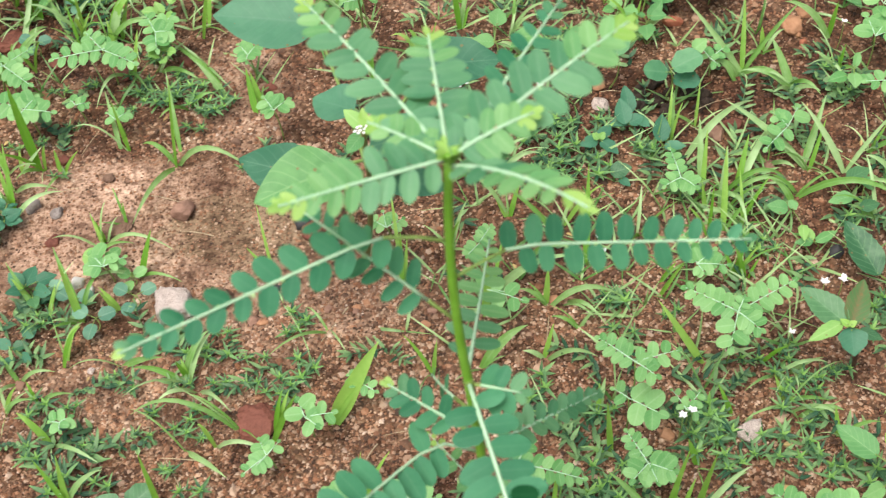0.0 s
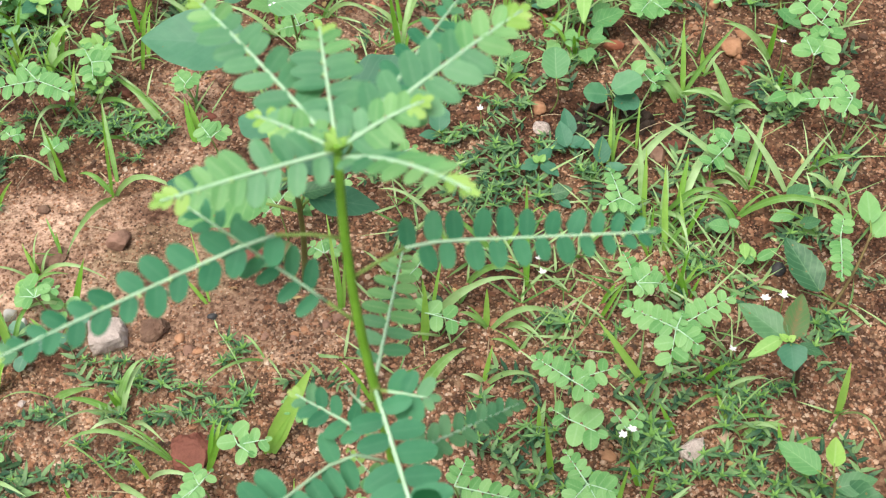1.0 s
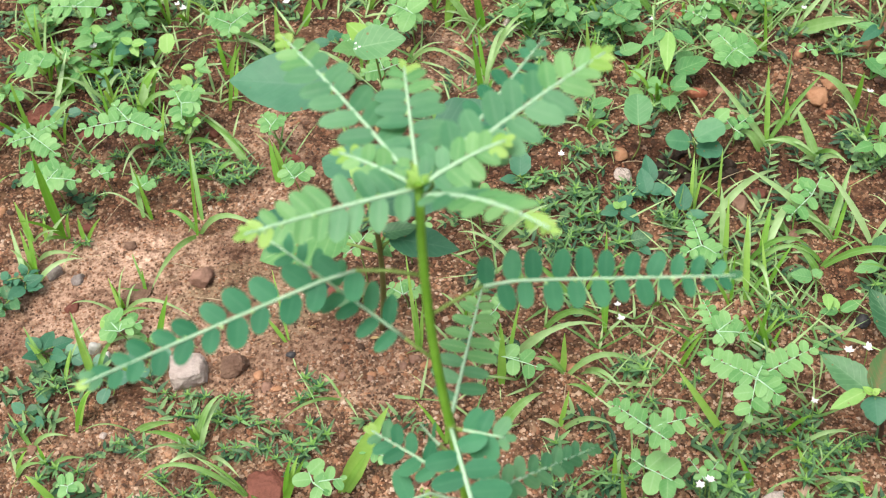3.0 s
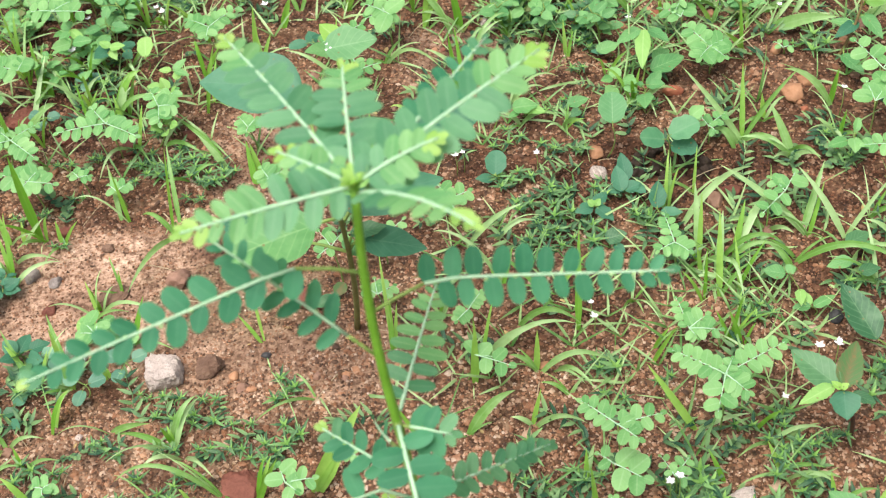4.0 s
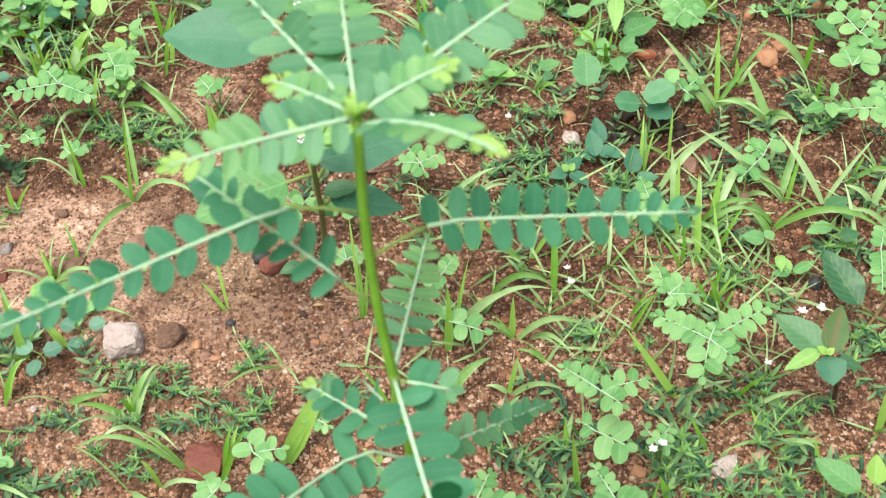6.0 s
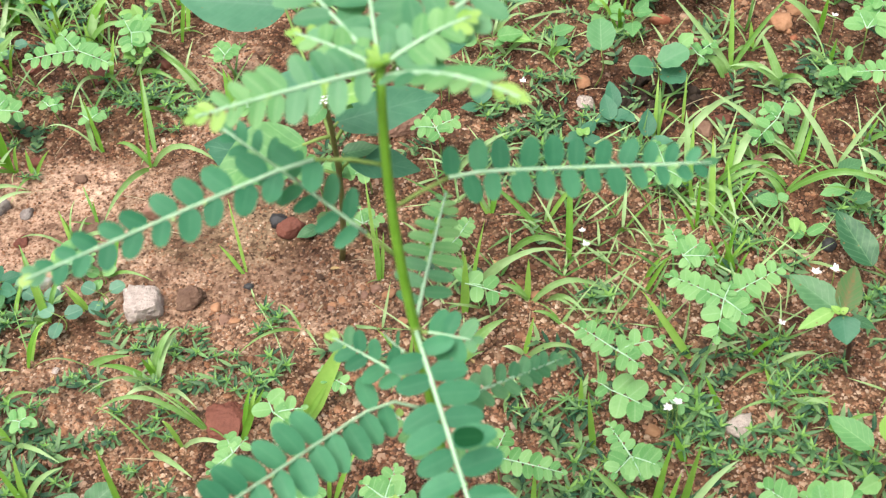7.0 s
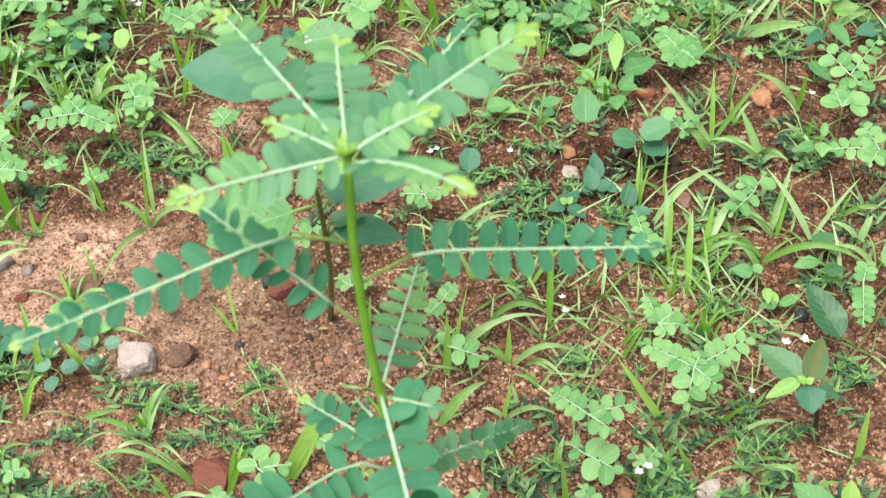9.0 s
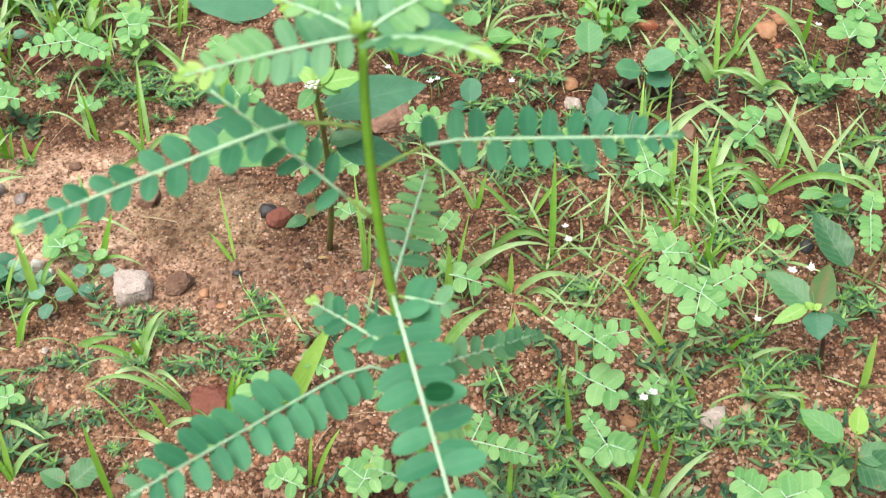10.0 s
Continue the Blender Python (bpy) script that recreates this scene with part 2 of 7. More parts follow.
def crumb_material():
    m, t, p, out = graph("soil_crumbs")
    g = t.nodes.new("ShaderNodeNewGeometry")
    n = noise_tex(t, 700.0, 3.0, 0.6, g.outputs["Position"])
    drift = noise_tex(t, 70.0, 3.0, 0.6, g.outputs["Position"])
    r = arith(t, "ADD", arith(t, "ADD", 0.03, arith(t, "MULTIPLY", g.outputs["Random Per Island"], 0.89)), arith(t, "MULTIPLY", arith(t, "SUBTRACT", n, 0.5), 0.25))
    r = arith(t, "ADD", r, arith(t, "MULTIPLY", arith(t, "SUBTRACT", drift, 0.5), 0.7))
    # the dark low end paints shade between crumbs into their random tones
    col = ramp(t, r, [(0.0, (0.06, 0.032, 0.02)), (0.2, (0.125, 0.063, 0.037)), (0.45, (0.29, 0.128, 0.066)), (0.66, (0.42, 0.235, 0.145)), (0.84, (0.52, 0.36, 0.26)), (0.97, (0.60, 0.46, 0.37)), (1.0, (0.68, 0.56, 0.48))])
    pos = g.outputs["Position"]
    where = arith(t, "ADD", arith(t, "MULTIPLY", arith(t, "SUBTRACT", noise_tex(t, 5.0, 4.0, 0.6, pos), 0.5), 1.6), arith(t, "MULTIPLY", arith(t, "SUBTRACT", noise_tex(t, 45.0, 5.0, 0.65, pos), 0.5), 1.5))
    wet = ramp(t, damp_share(t, pos, where), [(0.0, (1, 1, 1)), (0.5, (0.58, 0.47, 0.40))])
    lumps = ramp(t, noise_tex(t, 22.0, 4.0, 0.6, pos), [(0.33, (0.42, 0.37, 0.35)), (0.5, (0.8, 0.79, 0.78)), (0.68, (1.08, 1.1, 1.1))])
    t.links.new(mixed(t, "MULTIPLY", 1.0, mixed(t, "MULTIPLY", 1.0, col, lumps), wet), p.inputs["Base Color"])
    p.inputs["Roughness"].default_value = 0.85
    bump(t, p, n, 0.5, 0.0006)
    return m


SOIL = soil_material()
CRUMB = crumb_material()
LEAF = leaf_material("glaucous_leaf", (0.038, 0.195, 0.103), (0.10, 0.335, 0.185), (0.20, 0.42, 0.26), side=6, rib_share=0.14, fine_vein=0.04, rough=0.5, sheen=0.2, through_light=0.42)
# paler young leaf tone, with the crown's brighter light put into its colour
LEAF_MID = leaf_material("fresh_lit_leaf", (0.075, 0.255, 0.125), (0.19, 0.43, 0.225), (0.38, 0.58, 0.40), side=6, rib_share=0.14, fine_vein=0.04, rough=0.5, through_light=0.42)
LEAF_FRESH = leaf_material("unfolding_leaf", (0.12, 0.33, 0.12), (0.25, 0.49, 0.19), (0.42, 0.6, 0.34), side=6, rib_share=0.28, through_light=0.35)
LEAF_YOUNG = leaf_material("young_tip_leaf", (0.27, 0.50, 0.10), (0.45, 0.66, 0.20), (0.46, 0.64, 0.3), side=6, through_light=0.4)
# a darkened leaf copy with the shade put into its colour
LEAF_SHADED = leaf_material("shaded_leaf", (0.010, 0.07, 0.026), (0.018, 0.095, 0.036), (0.03, 0.12, 0.05), side=6, sheen=0.04, rough=0.75)
WEED_LEAF = leaf_material("weed_leaf", (0.108, 0.305, 0.088), (0.26, 0.49, 0.185), (0.44, 0.63, 0.37), side=5, rib_share=0.2)
BROAD = leaf_material("broad_blue_green_leaf", (0.04, 0.155, 0.09), (0.10, 0.265, 0.16), (0.13, 0.28, 0.19), rough=0.44, sheen=0.24, side=7, vein_width=0.03, fine_vein=0.16, fleck=0.35)
CLOVER = leaf_material("clover_leaf", (0.085, 0.22, 0.15), (0.17, 0.35, 0.24), (0.24, 0.42, 0.30), rough=0.45, side=5, fine_vein=0.1)
BROAD_LIGHT = leaf_material("broad_fresh_leaf", (0.085, 0.26, 0.085), (0.19, 0.41, 0.15), (0.30, 0.50, 0.24), side=7, vein_width=0.03, fine_vein=0.2, fleck=0.4)
BROAD_PALE = leaf_material("broad_pale_leaf", (0.11, 0.29, 0.12), (0.20, 0.41, 0.19), (0.30, 0.5, 0.28), side=7, vein_width=0.03, fine_vein=0.16, fleck=0.35)
BROAD_RUST = leaf_material("yellowing_leaf", (0.085, 0.18, 0.06), (0.19, 0.28, 0.10), (0.24, 0.13, 0.07), side=8, vein_width=0.22, fine_vein=0.3, fleck=1.0)
BROAD_FRESH = leaf_material("bright_fresh_leaf", (0.20, 0.42, 0.10), (0.34, 0.56, 0.18), (0.42, 0.6, 0.26), side=6, fine_vein=0.12, fleck=0.3)
# flatter blades: the sky's sheen is put into the pale colour
GRASS = leaf_material("grass_blade", (0.16, 0.35, 0.07), (0.47, 0.655, 0.35), (0.46, 0.64, 0.36), rough=0.38, sheen=0.45, side=0.0, vein_width=0.1, rib_share=0.2, through_light=0.35)
# upright blades: light shining through is put into the yellow-green colour
GRASS_BACKLIT = leaf_material("backlit_grass_blade", (0.15, 0.37, 0.035), (0.38, 0.61, 0.15), (0.32, 0.54, 0.14), rough=0.36, sheen=0.5, side=0.0, vein_width=0.1, rib_share=0.15, through_light=0.4)
GRASS_FINE = leaf_material("fine_grass_blade", (0.10, 0.25, 0.055), (0.45, 0.64, 0.30), (0.42, 0.60, 0.34), rough=0.36, sheen=0.55, side=0.0, rib_share=0.15, island=True, through_light=0.35)
HERB = leaf_material("herb_leaf", (0.018, 0.08, 0.044), (0.25, 0.46, 0.17), (0.17, 0.34, 0.15), side=4, island=True)
HERB_TIP = leaf_material("herb_tip_leaf", (0.14, 0.33, 0.07), (0.34, 0.56, 0.16), (0.36, 0.54, 0.24), side=4, island=True)
MAT_HERB = leaf_material("creeping_leaf", (0.02, 0.08, 0.042), (0.27, 0.45, 0.18), (0.12, 0.24, 0.11), side=4, island=True)
BROAD_GREEN = leaf_material("broad_green_leaf", (0.035, 0.125, 0.055), (0.10, 0.25, 0.105), (0.19, 0.36, 0.19), rough=0.42, side=7, vein_width=0.03, fine_vein=0.24, fleck=0.7)
LITTER = leaf_material("dry_leaf_bits", (0.22, 0.13, 0.06), (0.62, 0.47, 0.20), (0.5, 0.36, 0.2), side=4, island=True, through_light=0.15)
STRAW = plain_material("dry_straw", (0.30, 0.22, 0.14), (0.58, 0.50, 0.34), 150.0, 0.7)
RACHIS_GREEN = plain_material("green_rachis", (0.24, 0.42, 0.15), (0.42, 0.6, 0.3), 200.0, 0.55)
RACHIS = plain_material("pale_rachis", (0.30, 0.50, 0.31), (0.52, 0.69, 0.50), 200.0, 0.55)
STEM = plain_material("green_stem", (0.115, 0.27, 0.02), (0.20, 0.40, 0.05), 90.0, 0.45)
STEM_RED = plain_material("brown_stem", (0.14, 0.09, 0.04), (0.22, 0.2, 0.07), 120.0, 0.6)
STEM_GREENISH = plain_material("greenish_brown_stem", (0.13, 0.12, 0.04), (0.20, 0.24, 0.07), 120.0, 0.6)
STEM_DARK = plain_material("dark_brown_stem", (0.05, 0.025, 0.018), (0.12, 0.06, 0.04), 150.0, 0.7)
TWIG = plain_material("seedling_stem", (0.14, 0.22, 0.05), (0.28, 0.40, 0.11), 120.0, 0.6)
PETAL = plain_material("white_petal", (0.72, 0.70, 0.72), (0.86, 0.85, 0.85), 300.0, 0.6)
STONE_PALE = plain_material("pale_grey_stone", (0.60, 0.47, 0.42), (0.97, 0.86, 0.80), 210.0, 0.88, 1.0, 0.006)
STONE_RED = plain_material("red_brown_stone", (0.10, 0.032, 0.022), (0.27, 0.10, 0.07), 80.0, 0.75, 0.6, 0.002)
STONE_PINK = plain_material("pinkish_stone", (0.20, 0.105, 0.075), (0.38, 0.235, 0.175), 80.0, 0.85, 0.7, 0.002)
STONE_ORANGE = plain_material("orange_pebble", (0.30, 0.14, 0.075), (0.48, 0.27, 0.16), 90.0, 0.75, 0.5, 0.002)
STONE_GREY = plain_material("grey_pebble", (0.16, 0.13, 0.12), (0.42, 0.37, 0.35), 140.0, 0.85, 0.8, 0.002)
STONE_WHITE = plain_material("white_pebble", (0.55, 0.52, 0.5), (0.8, 0.78, 0.76), 200.0, 0.8, 0.5, 0.001)
STONE_BRICK = plain_material("brick_red_pebble", (0.22, 0.065, 0.035), (0.42, 0.17, 0.10), 110.0, 0.75, 0.6, 0.002)
STONE_DARK = plain_material("dark_pebble", (0.02, 0.02, 0.022), (0.08, 0.075, 0.08), 120.0, 0.6, 0.5, 0.001)
STONE_BROWN = plain_material("brown_clod", (0.11, 0.06, 0.042), (0.27, 0.17, 0.12), 90.0, 0.9, 0.8, 0.003)
HUMUS = plain_material("dark_humus_clod", (0.018, 0.012, 0.009), (0.065, 0.042, 0.03), 120.0, 0.85, 0.8, 0.002)

# ---- ground ----
rng = np.random.default_rng(7)
LATTICES = [(0.25, 0.007, rng.random((96, 96))), (0.06, 0.0045, rng.random((128, 128))), (0.018, 0.0042, rng.random((256, 256))), (0.0075, 0.0030, rng.random((512, 512)))]


def relief(x, y):
    """Height of the soil at x, y."""
    h = np.zeros(np.shape(x))
    trodden = np.clip(1.35 - np.sqrt(((np.asarray(x) + 0.27) / 0.16) ** 2 + ((np.asarray(y) - 0.605) / 0.09) ** 2), 0, 0.5) * 2
    for cell, amount, grid in LATTICES:
        n = grid.shape[0]
        gx, gy = np.asarray(x) / cell + 1000 * n, np.asarray(y) / cell + 1000 * n
        ix, iy = np.floor(gx).astype(int), np.floor(gy).astype(int)
        fx, fy = gx - ix, gy - iy
        fx, fy = fx * fx * (3 - 2 * fx), fy * fy * (3 - 2 * fy)
        a, b = grid[ix % n, iy % n], grid[(ix + 1) % n, iy % n]
        c, d = grid[ix % n, (iy + 1) % n], grid[(ix + 1) % n, (iy + 1) % n]
        if cell < 0.02:
            amount = amount * (1 - 0.8 * trodden)
        h = h + amount * ((a * (1 - fx) + b * fx) * (1 - fy) + (c * (1 - fx) + d * fx) * fy - 0.5)
    pit = np.exp(-(((np.asarray(x) - 0.155) / 0.06) ** 2 + ((np.asarray(y) - 0.737) / 0.022) ** 2))
    return h - 0.012 * pit


def soil_height(x, y):
    return float(relief(np.array([x]), np.array([y]))[0])


def spaced(lo, hi, step, reach):
    """Even steps from lo to hi, then growing ones out to reach on both sides."""
    inner = np.arange(lo, hi + step / 2, step)
    grow = step * np.cumsum(1.28 ** np.arange(1, 60))
    grow = grow[grow < reach]
    return np.concatenate([lo - grow[::-1], inner, hi + grow])


def sheet(name, xs, ys, material):
    gx, gy = np.meshgrid(xs, ys)
    z = relief(gx, gy)
    verts = np.stack([gx.ravel(), gy.ravel(), z.ravel()], 1)
    nx, ny = len(xs), len(ys)
    i = (np.arange(ny - 1)[:, None] * nx + np.arange(nx - 1)[None]).ravel()
    faces = np.stack([i, i + 1, i + nx + 1, i + nx], 1)
    me = bpy.data.meshes.new(name)
    me.from_pydata(verts.tolist(), [], faces.tolist())
    me.materials.append(material)
    me.polygons.foreach_set("use_smooth", np.ones(len(faces), bool))
    return new(name, me)


ground = sheet("ground", spaced(-0.62, 0.52, 0.003, 400.0), spaced(0.28, 1.2, 0.003, 400.0), SOIL)
tagged(ground, "red sandy soil with fine gravel and damp patches", "soil", kind="structure")


def islands(name, centres, sizes, material, seed, squash=0.9, fine=False):
    """Many small angular crumbs in one mesh, each an island of its own."""
    r = np.random.default_rng(seed)
    bm = bmesh.new()
    bmesh.ops.create_icosphere(bm, subdivisions=1, radius=1.0)
    if fine:
        bm.clear()
        six = [bm.verts.new(v) for v in ((1, 0, 0), (0, 1, 0), (-1, 0, 0), (0, -1, 0), (0, 0, 1), (0, 0, -1))]
        for k in range(4):
            bm.faces.new((six[k], six[(k + 1) % 4], six[4]))
            bm.faces.new((six[(k + 1) % 4], six[k], six[5]))
        bm.verts.index_update()
    base = np.array([v.co[:] for v in bm.verts])
    tri = np.array([[v.index for v in f.verts] for f in bm.faces])
    bm.free()
    n, k = len(centres), len(base)
    shape = base[None] * (1 + 0.5 * (r.random((n, k, 1)) - 0.5))
    shape = shape * (0.65 + 0.7 * r.random((n, 1, 3))) * np.array([1, 1, squash])
    a = r.random(n) * 6.283
    ca, sa = np.cos(a)[:, None], np.sin(a)[:, None]
    x, y = shape[..., 0] * ca - shape[..., 1] * sa, shape[..., 0] * sa + shape[..., 1] * ca
    pts = np.stack([x, y, shape[..., 2]], -1) * sizes[:, None, None] + centres[:, None]
    faces = (tri[None] + (np.arange(n) * k)[:, None, None]).reshape(-1, 3)
    me = bpy.data.meshes.new(name)
    me.from_pydata(pts.reshape(-1, 3).tolist(), [], faces.tolist())
    me.materials.append(material)
    return new(name, me)


def crumbs():
    def lie(n, near):
        y = 0.30 + 0.86 * rng.random(n) ** near
        return rng.uniform(-1, 1, n) * (0.14 + 0.44 * y) - 0.02, y

    # fine crumbs everywhere, fewer on the trodden sand
    x, y = lie(135000, 1.35)
    s = np.minimum(0.00055 + 0.0005 * rng.lognormal(0, 0.55, len(x)), 0.0024)
    dry = ((x + 0.26) / 0.15) ** 2 + ((y - 0.60) / 0.085) ** 2 < 1
    keep = (relief(x, y) > -0.009) & ~(dry & (s > 0.0014) & (rng.random(len(x)) < 0.9)) & ~(dry & (rng.random(len(x)) < 0.45))
    x, y, s = x[keep], y[keep], s[keep]
    tagged(islands("gravel", np.stack([x, y, relief(x, y) + s * 0.25], 1), s, CRUMB, 3, 0.8, True), "fine reddish gravel and soil crumbs on the ground", "gravel", kind="stuff")
    # larger angular bits
    x, y = lie(9000, 1.2)
    s = np.minimum(0.0010 + 0.0008 * rng.lognormal(0, 0.5, len(x)), 0.0044)
    dry = ((x + 0.26) / 0.16) ** 2 + ((y - 0.60) / 0.09) ** 2 < 1
    s = np.where(dry, s * 0.5, s)
    keep = ~(dry & (rng.random(len(x)) < 0.6))
    x, y, s = x[keep], y[keep], s[keep]
    tagged(islands("gravel", np.stack([x, y, relief(x, y)], 1), s, CRUMB, 5, 0.7), "small angular gravel bits in the soil", "gravel", kind="stuff")


crumbs()


# ---- builders ----
def part(name, bm, material, parent, label=""):
    """Links a bmesh as one mesh object under a thing or a part."""
    me = bpy.data.meshes.new(name)
    bm.to_mesh(me)
    bm.free()
    me.materials.append(material)
    me.polygons.foreach_set("use_smooth", np.ones(len(me.polygons), bool))
    ob = new(name, me)
    ob.parent = parent
    return tagged(ob, label)


def piece(name, me, m, parent):
    ob = new(name, me)
    ob.parent = parent
    ob.matrix_basis = m
    return ob


def thing(name, at, label, category, group=""):
    ob = new(name)
    ob.location = at
    ob.empty_display_size = 0.02
    return tagged(ob, label, category, group)


def tube(bm, points, radius, taper=0.5, sides=6):
    """A tapered round tube along points."""
    rings = []
    n = len(points)
    for i, p in enumerate(points):
        d = (points[min(i + 1, n - 1)] - points[max(i - 1, 0)]).normalized()
        q = d.to_track_quat("Z", "Y")
        r = radius * (1 - (1 - taper) * i / (n - 1))
        rings.append([bm.verts.new(p + q @ Vector((math.cos(a) * r, math.sin(a) * r, 0))) for a in (2 * math.pi * k / sides for k in range(sides))])
    for a, b in zip(rings, rings[1:]):
        for k in range(sides):
            bm.faces.new((a[k], a[(k + 1) % sides], b[(k + 1) % sides], b[k]))
    bm.faces.new(rings[0][::-1])
    bm.faces.new(rings[-1])


def bend(a, b, lift, n=9, up=Vector((0, 0, 1)), late=0.5):
    """Points of a curve from a to b that bows by lift towards up; late shifts the bow's peak."""
    a, b = Vector(a), Vector(b)
    c = a.lerp(b, late) + Vector(up) * lift * 2
    return [a * (1 - s) ** 2 + c * 2 * s * (1 - s) + b * s * s for s in (i / (n - 1) for i in range(n))]


def outline(u, kind):
    """Half width of a leaf at u along it, of 1 at its widest."""
    if kind == "oval":
        return max(0.0, 1 - abs(2 * u ** 0.88 - 1) ** 2.3) ** 0.5
    if kind == "round":
        return max(0.0, 1 - (2 * u - 1) ** 2) ** 0.5
    if kind == "lobed":
        return max(0.0, math.sin(math.pi * u ** 0.75)) ** 0.7 * (0.84 + 0.16 * math.cos(u * 31))
    if kind == "serrate":
        return max(0.0, math.sin(math.pi * u ** 0.72)) ** 0.8 * (0.91 + 0.09 * abs(math.sin(u * 34)))
    if kind == "egg":
        return (max(0.0, math.sin(math.pi * u ** 0.72))) ** 0.8
    return (max(0.0, math.sin(math.pi * u ** 0.62))) ** 0.9


def leaf_mesh(bm, length, width, kind="oval", fold=0.12, droop=0.1, wavy=0.0, rows=7, cols=4, m=Matrix.Identity(4), seed=0):
    """A leaf along +x with its face to +z: cupped along the midrib, drooping to the tip, with a wavy rim."""
    uv = bm.loops.layers.uv.get("leaf") or bm.loops.layers.uv.new("leaf")
    r = random.Random(seed)
    ph = r.random() * 6
    grid, coord = [], {}
    for i in range(rows + 1):
        u = i / rows
        uu = 0.5 - 0.5 * math.cos(math.pi * u)
        h = outline(uu, kind) * width / 2
        row = []
        for j in range(cols + 1):
            s = 2 * j / cols - 1
            rim = 1 + wavy * 0.15 * math.sin(uu * 17 + ph + s)
            z = fold * width * abs(s) * outline(uu, kind) - droop * length * uu * uu + wavy * width * 0.10 * s * s * math.sin(uu * 14 + ph + 2 * s)
            v = bm.verts.new(m @ Vector((uu * length, s * h * rim, z)))
            coord[v] = (uu, 0.5 + s / 2)
            row.append(v)
        grid.append(row)
    for a, b in zip(grid, grid[1:]):
        for j in range(cols):
            f = bm.faces.new((a[j], b[j], b[j + 1], a[j + 1]))
            for loop in f.loops:
                loop[uv].uv = coord[loop.vert]


LEAFLETS = {}


def leaflet(material, kind, wide, seed):
    """Shared leaflet meshes, 1 long."""
    key = (material.name, kind, wide, seed)
    if key not in LEAFLETS:
        bm = bmesh.new()
        leaf_mesh(bm, 1.0, wide, kind, 0.03 + 0.08 * (seed % 3) / 2, 0.02 + 0.12 * (seed % 4) / 3, 0.12 + 0.12 * (seed % 2), 8, 4, seed=seed)
        me = bpy.data.meshes.new("leaflet")
        bm.to_mesh(me)
        bm.free()
        me.materials.append(material)
        me.polygons.foreach_set("use_smooth", np.ones(len(me.polygons), bool))
        LEAFLETS[key] = me
    return LEAFLETS[key]


def frame_of(d, n, at, scale):
    """A pose at a place: x along d, z near n."""
    d = d.normalized()
    y = n.cross(d).normalized()
    z = d.cross(y)
    m = Matrix((d, y, z)).transposed().to_4x4()
    return Matrix.Translation(at) @ m @ Matrix.Scale(scale, 4)


def frond(parent, a, b, pairs, size, facing=(0, -0.4, 0.9), lift=0.0, bare=0.1, radius=0.0006, wide=0.58, tones=(LEAF, LEAF_MID, LEAF_YOUNG), tip=0.12, seed=0, spread=68, fold=0.0, stalk=RACHIS, crowd=1.3, via=None, loose=0.75, missing=()):
    """A branch with two rows of leaflets: a and b are its ends in the thing's own space."""
    r = random.Random(seed)
    a, b = Vector(a), Vector(b)
    n = Vector(facing).normalized()
    pts = bend(a, b, lift, 11, n)
    if via is not None:
        via = Vector(via)
        flat = bend(a, via, lift, 12, n, 0.6)[:-1] + bend(via, b, 0.001, 24, n)
        for k in range(14):
            flat = [flat[0]] + [(p + q * 2 + w) / 4 for p, q, w in zip(flat, flat[1:], flat[2:])] + [flat[-1]]
        run = [0.0]
        for p, q in zip(flat, flat[1:]):
            run.append(run[-1] + (q - p).length)
        pts = []
        for k in range(11):
            want = run[-1] * k / 10
            i = max(0, min(len(flat) - 2, sum(1 for v in run if v <= want) - 1))
            pts.append(flat[i].lerp(flat[i + 1], (want - run[i]) / max(run[i + 1] - run[i], 1e-9)))
    bm = bmesh.new()
    first = min(int(bare * 10 + 0.5), 3) if bare >= 0.15 else 0
    tube(bm, pts[first:], radius, 0.5, 6)
    rachis = part("branch", bm, stalk, parent)
    if first:
        bm = bmesh.new()
        tube(bm, pts[:first + 1], radius * 1.05, 0.95, 6)
        part("leaf_stalk", bm, TWIG, rachis)
    if size > 0.0085 and pairs >= 7:
        buds(rachis, pts[3:10], 0.0009, seed)
    total = 2 * pairs
    for i in range(total + 1):
        if i in missing:
            continue
        s = bare + (0.98 - bare) * (1 - (1 - (i + 0.4 + (r.uniform(-0.3, 0.3) * loose if i < total else 0)) / (total + 0.6)) ** crowd)
        k = min(int(s * 10), 9)
        p = pts[k].lerp(pts[k + 1], s * 10 - k)
        t = (pts[k + 1] - pts[k]).normalized()
        side = t.cross(n).normalized() * (1 if i % 2 else -1)
        young = max(0.0, (s - 1 + 1.6 * tip) / (1.6 * tip + 1e-6)) if tip > 0.03 else 0.0
        ang = radians(spread - 34 * s ** 4 - 14 * young + r.uniform(-13, 13) * loose)
        if i == total:
            ang = radians(8)
        d = side * math.sin(ang) + t * math.cos(ang)
        grow = (0.78 + 0.28 * math.sin(math.pi * min(1.0, 0.12 + s * 0.88) ** 0.9)) * (1 - 0.3 * s ** 7) * (1 - 0.3 * young) if i < total else 0.5
        out_n = (n + side * r.uniform(-0.42, 0.2) * loose + t * r.uniform(-0.35, 0.35) * loose + side * (-fold)).normalized()
        mat = tones[2] if s > 1 - tip * 0.8 else tones[1] if s > 1 - 2.6 * tip else tones[0]
        me = leaflet(mat, "oval", wide, r.randrange(9))
        piece("leaflet", me, frame_of(d, out_n, p - n * radius * 0.25, size * grow * (1 + r.uniform(-0.16, 0.1) * loose)), rachis)
    return rachis


BUD = []


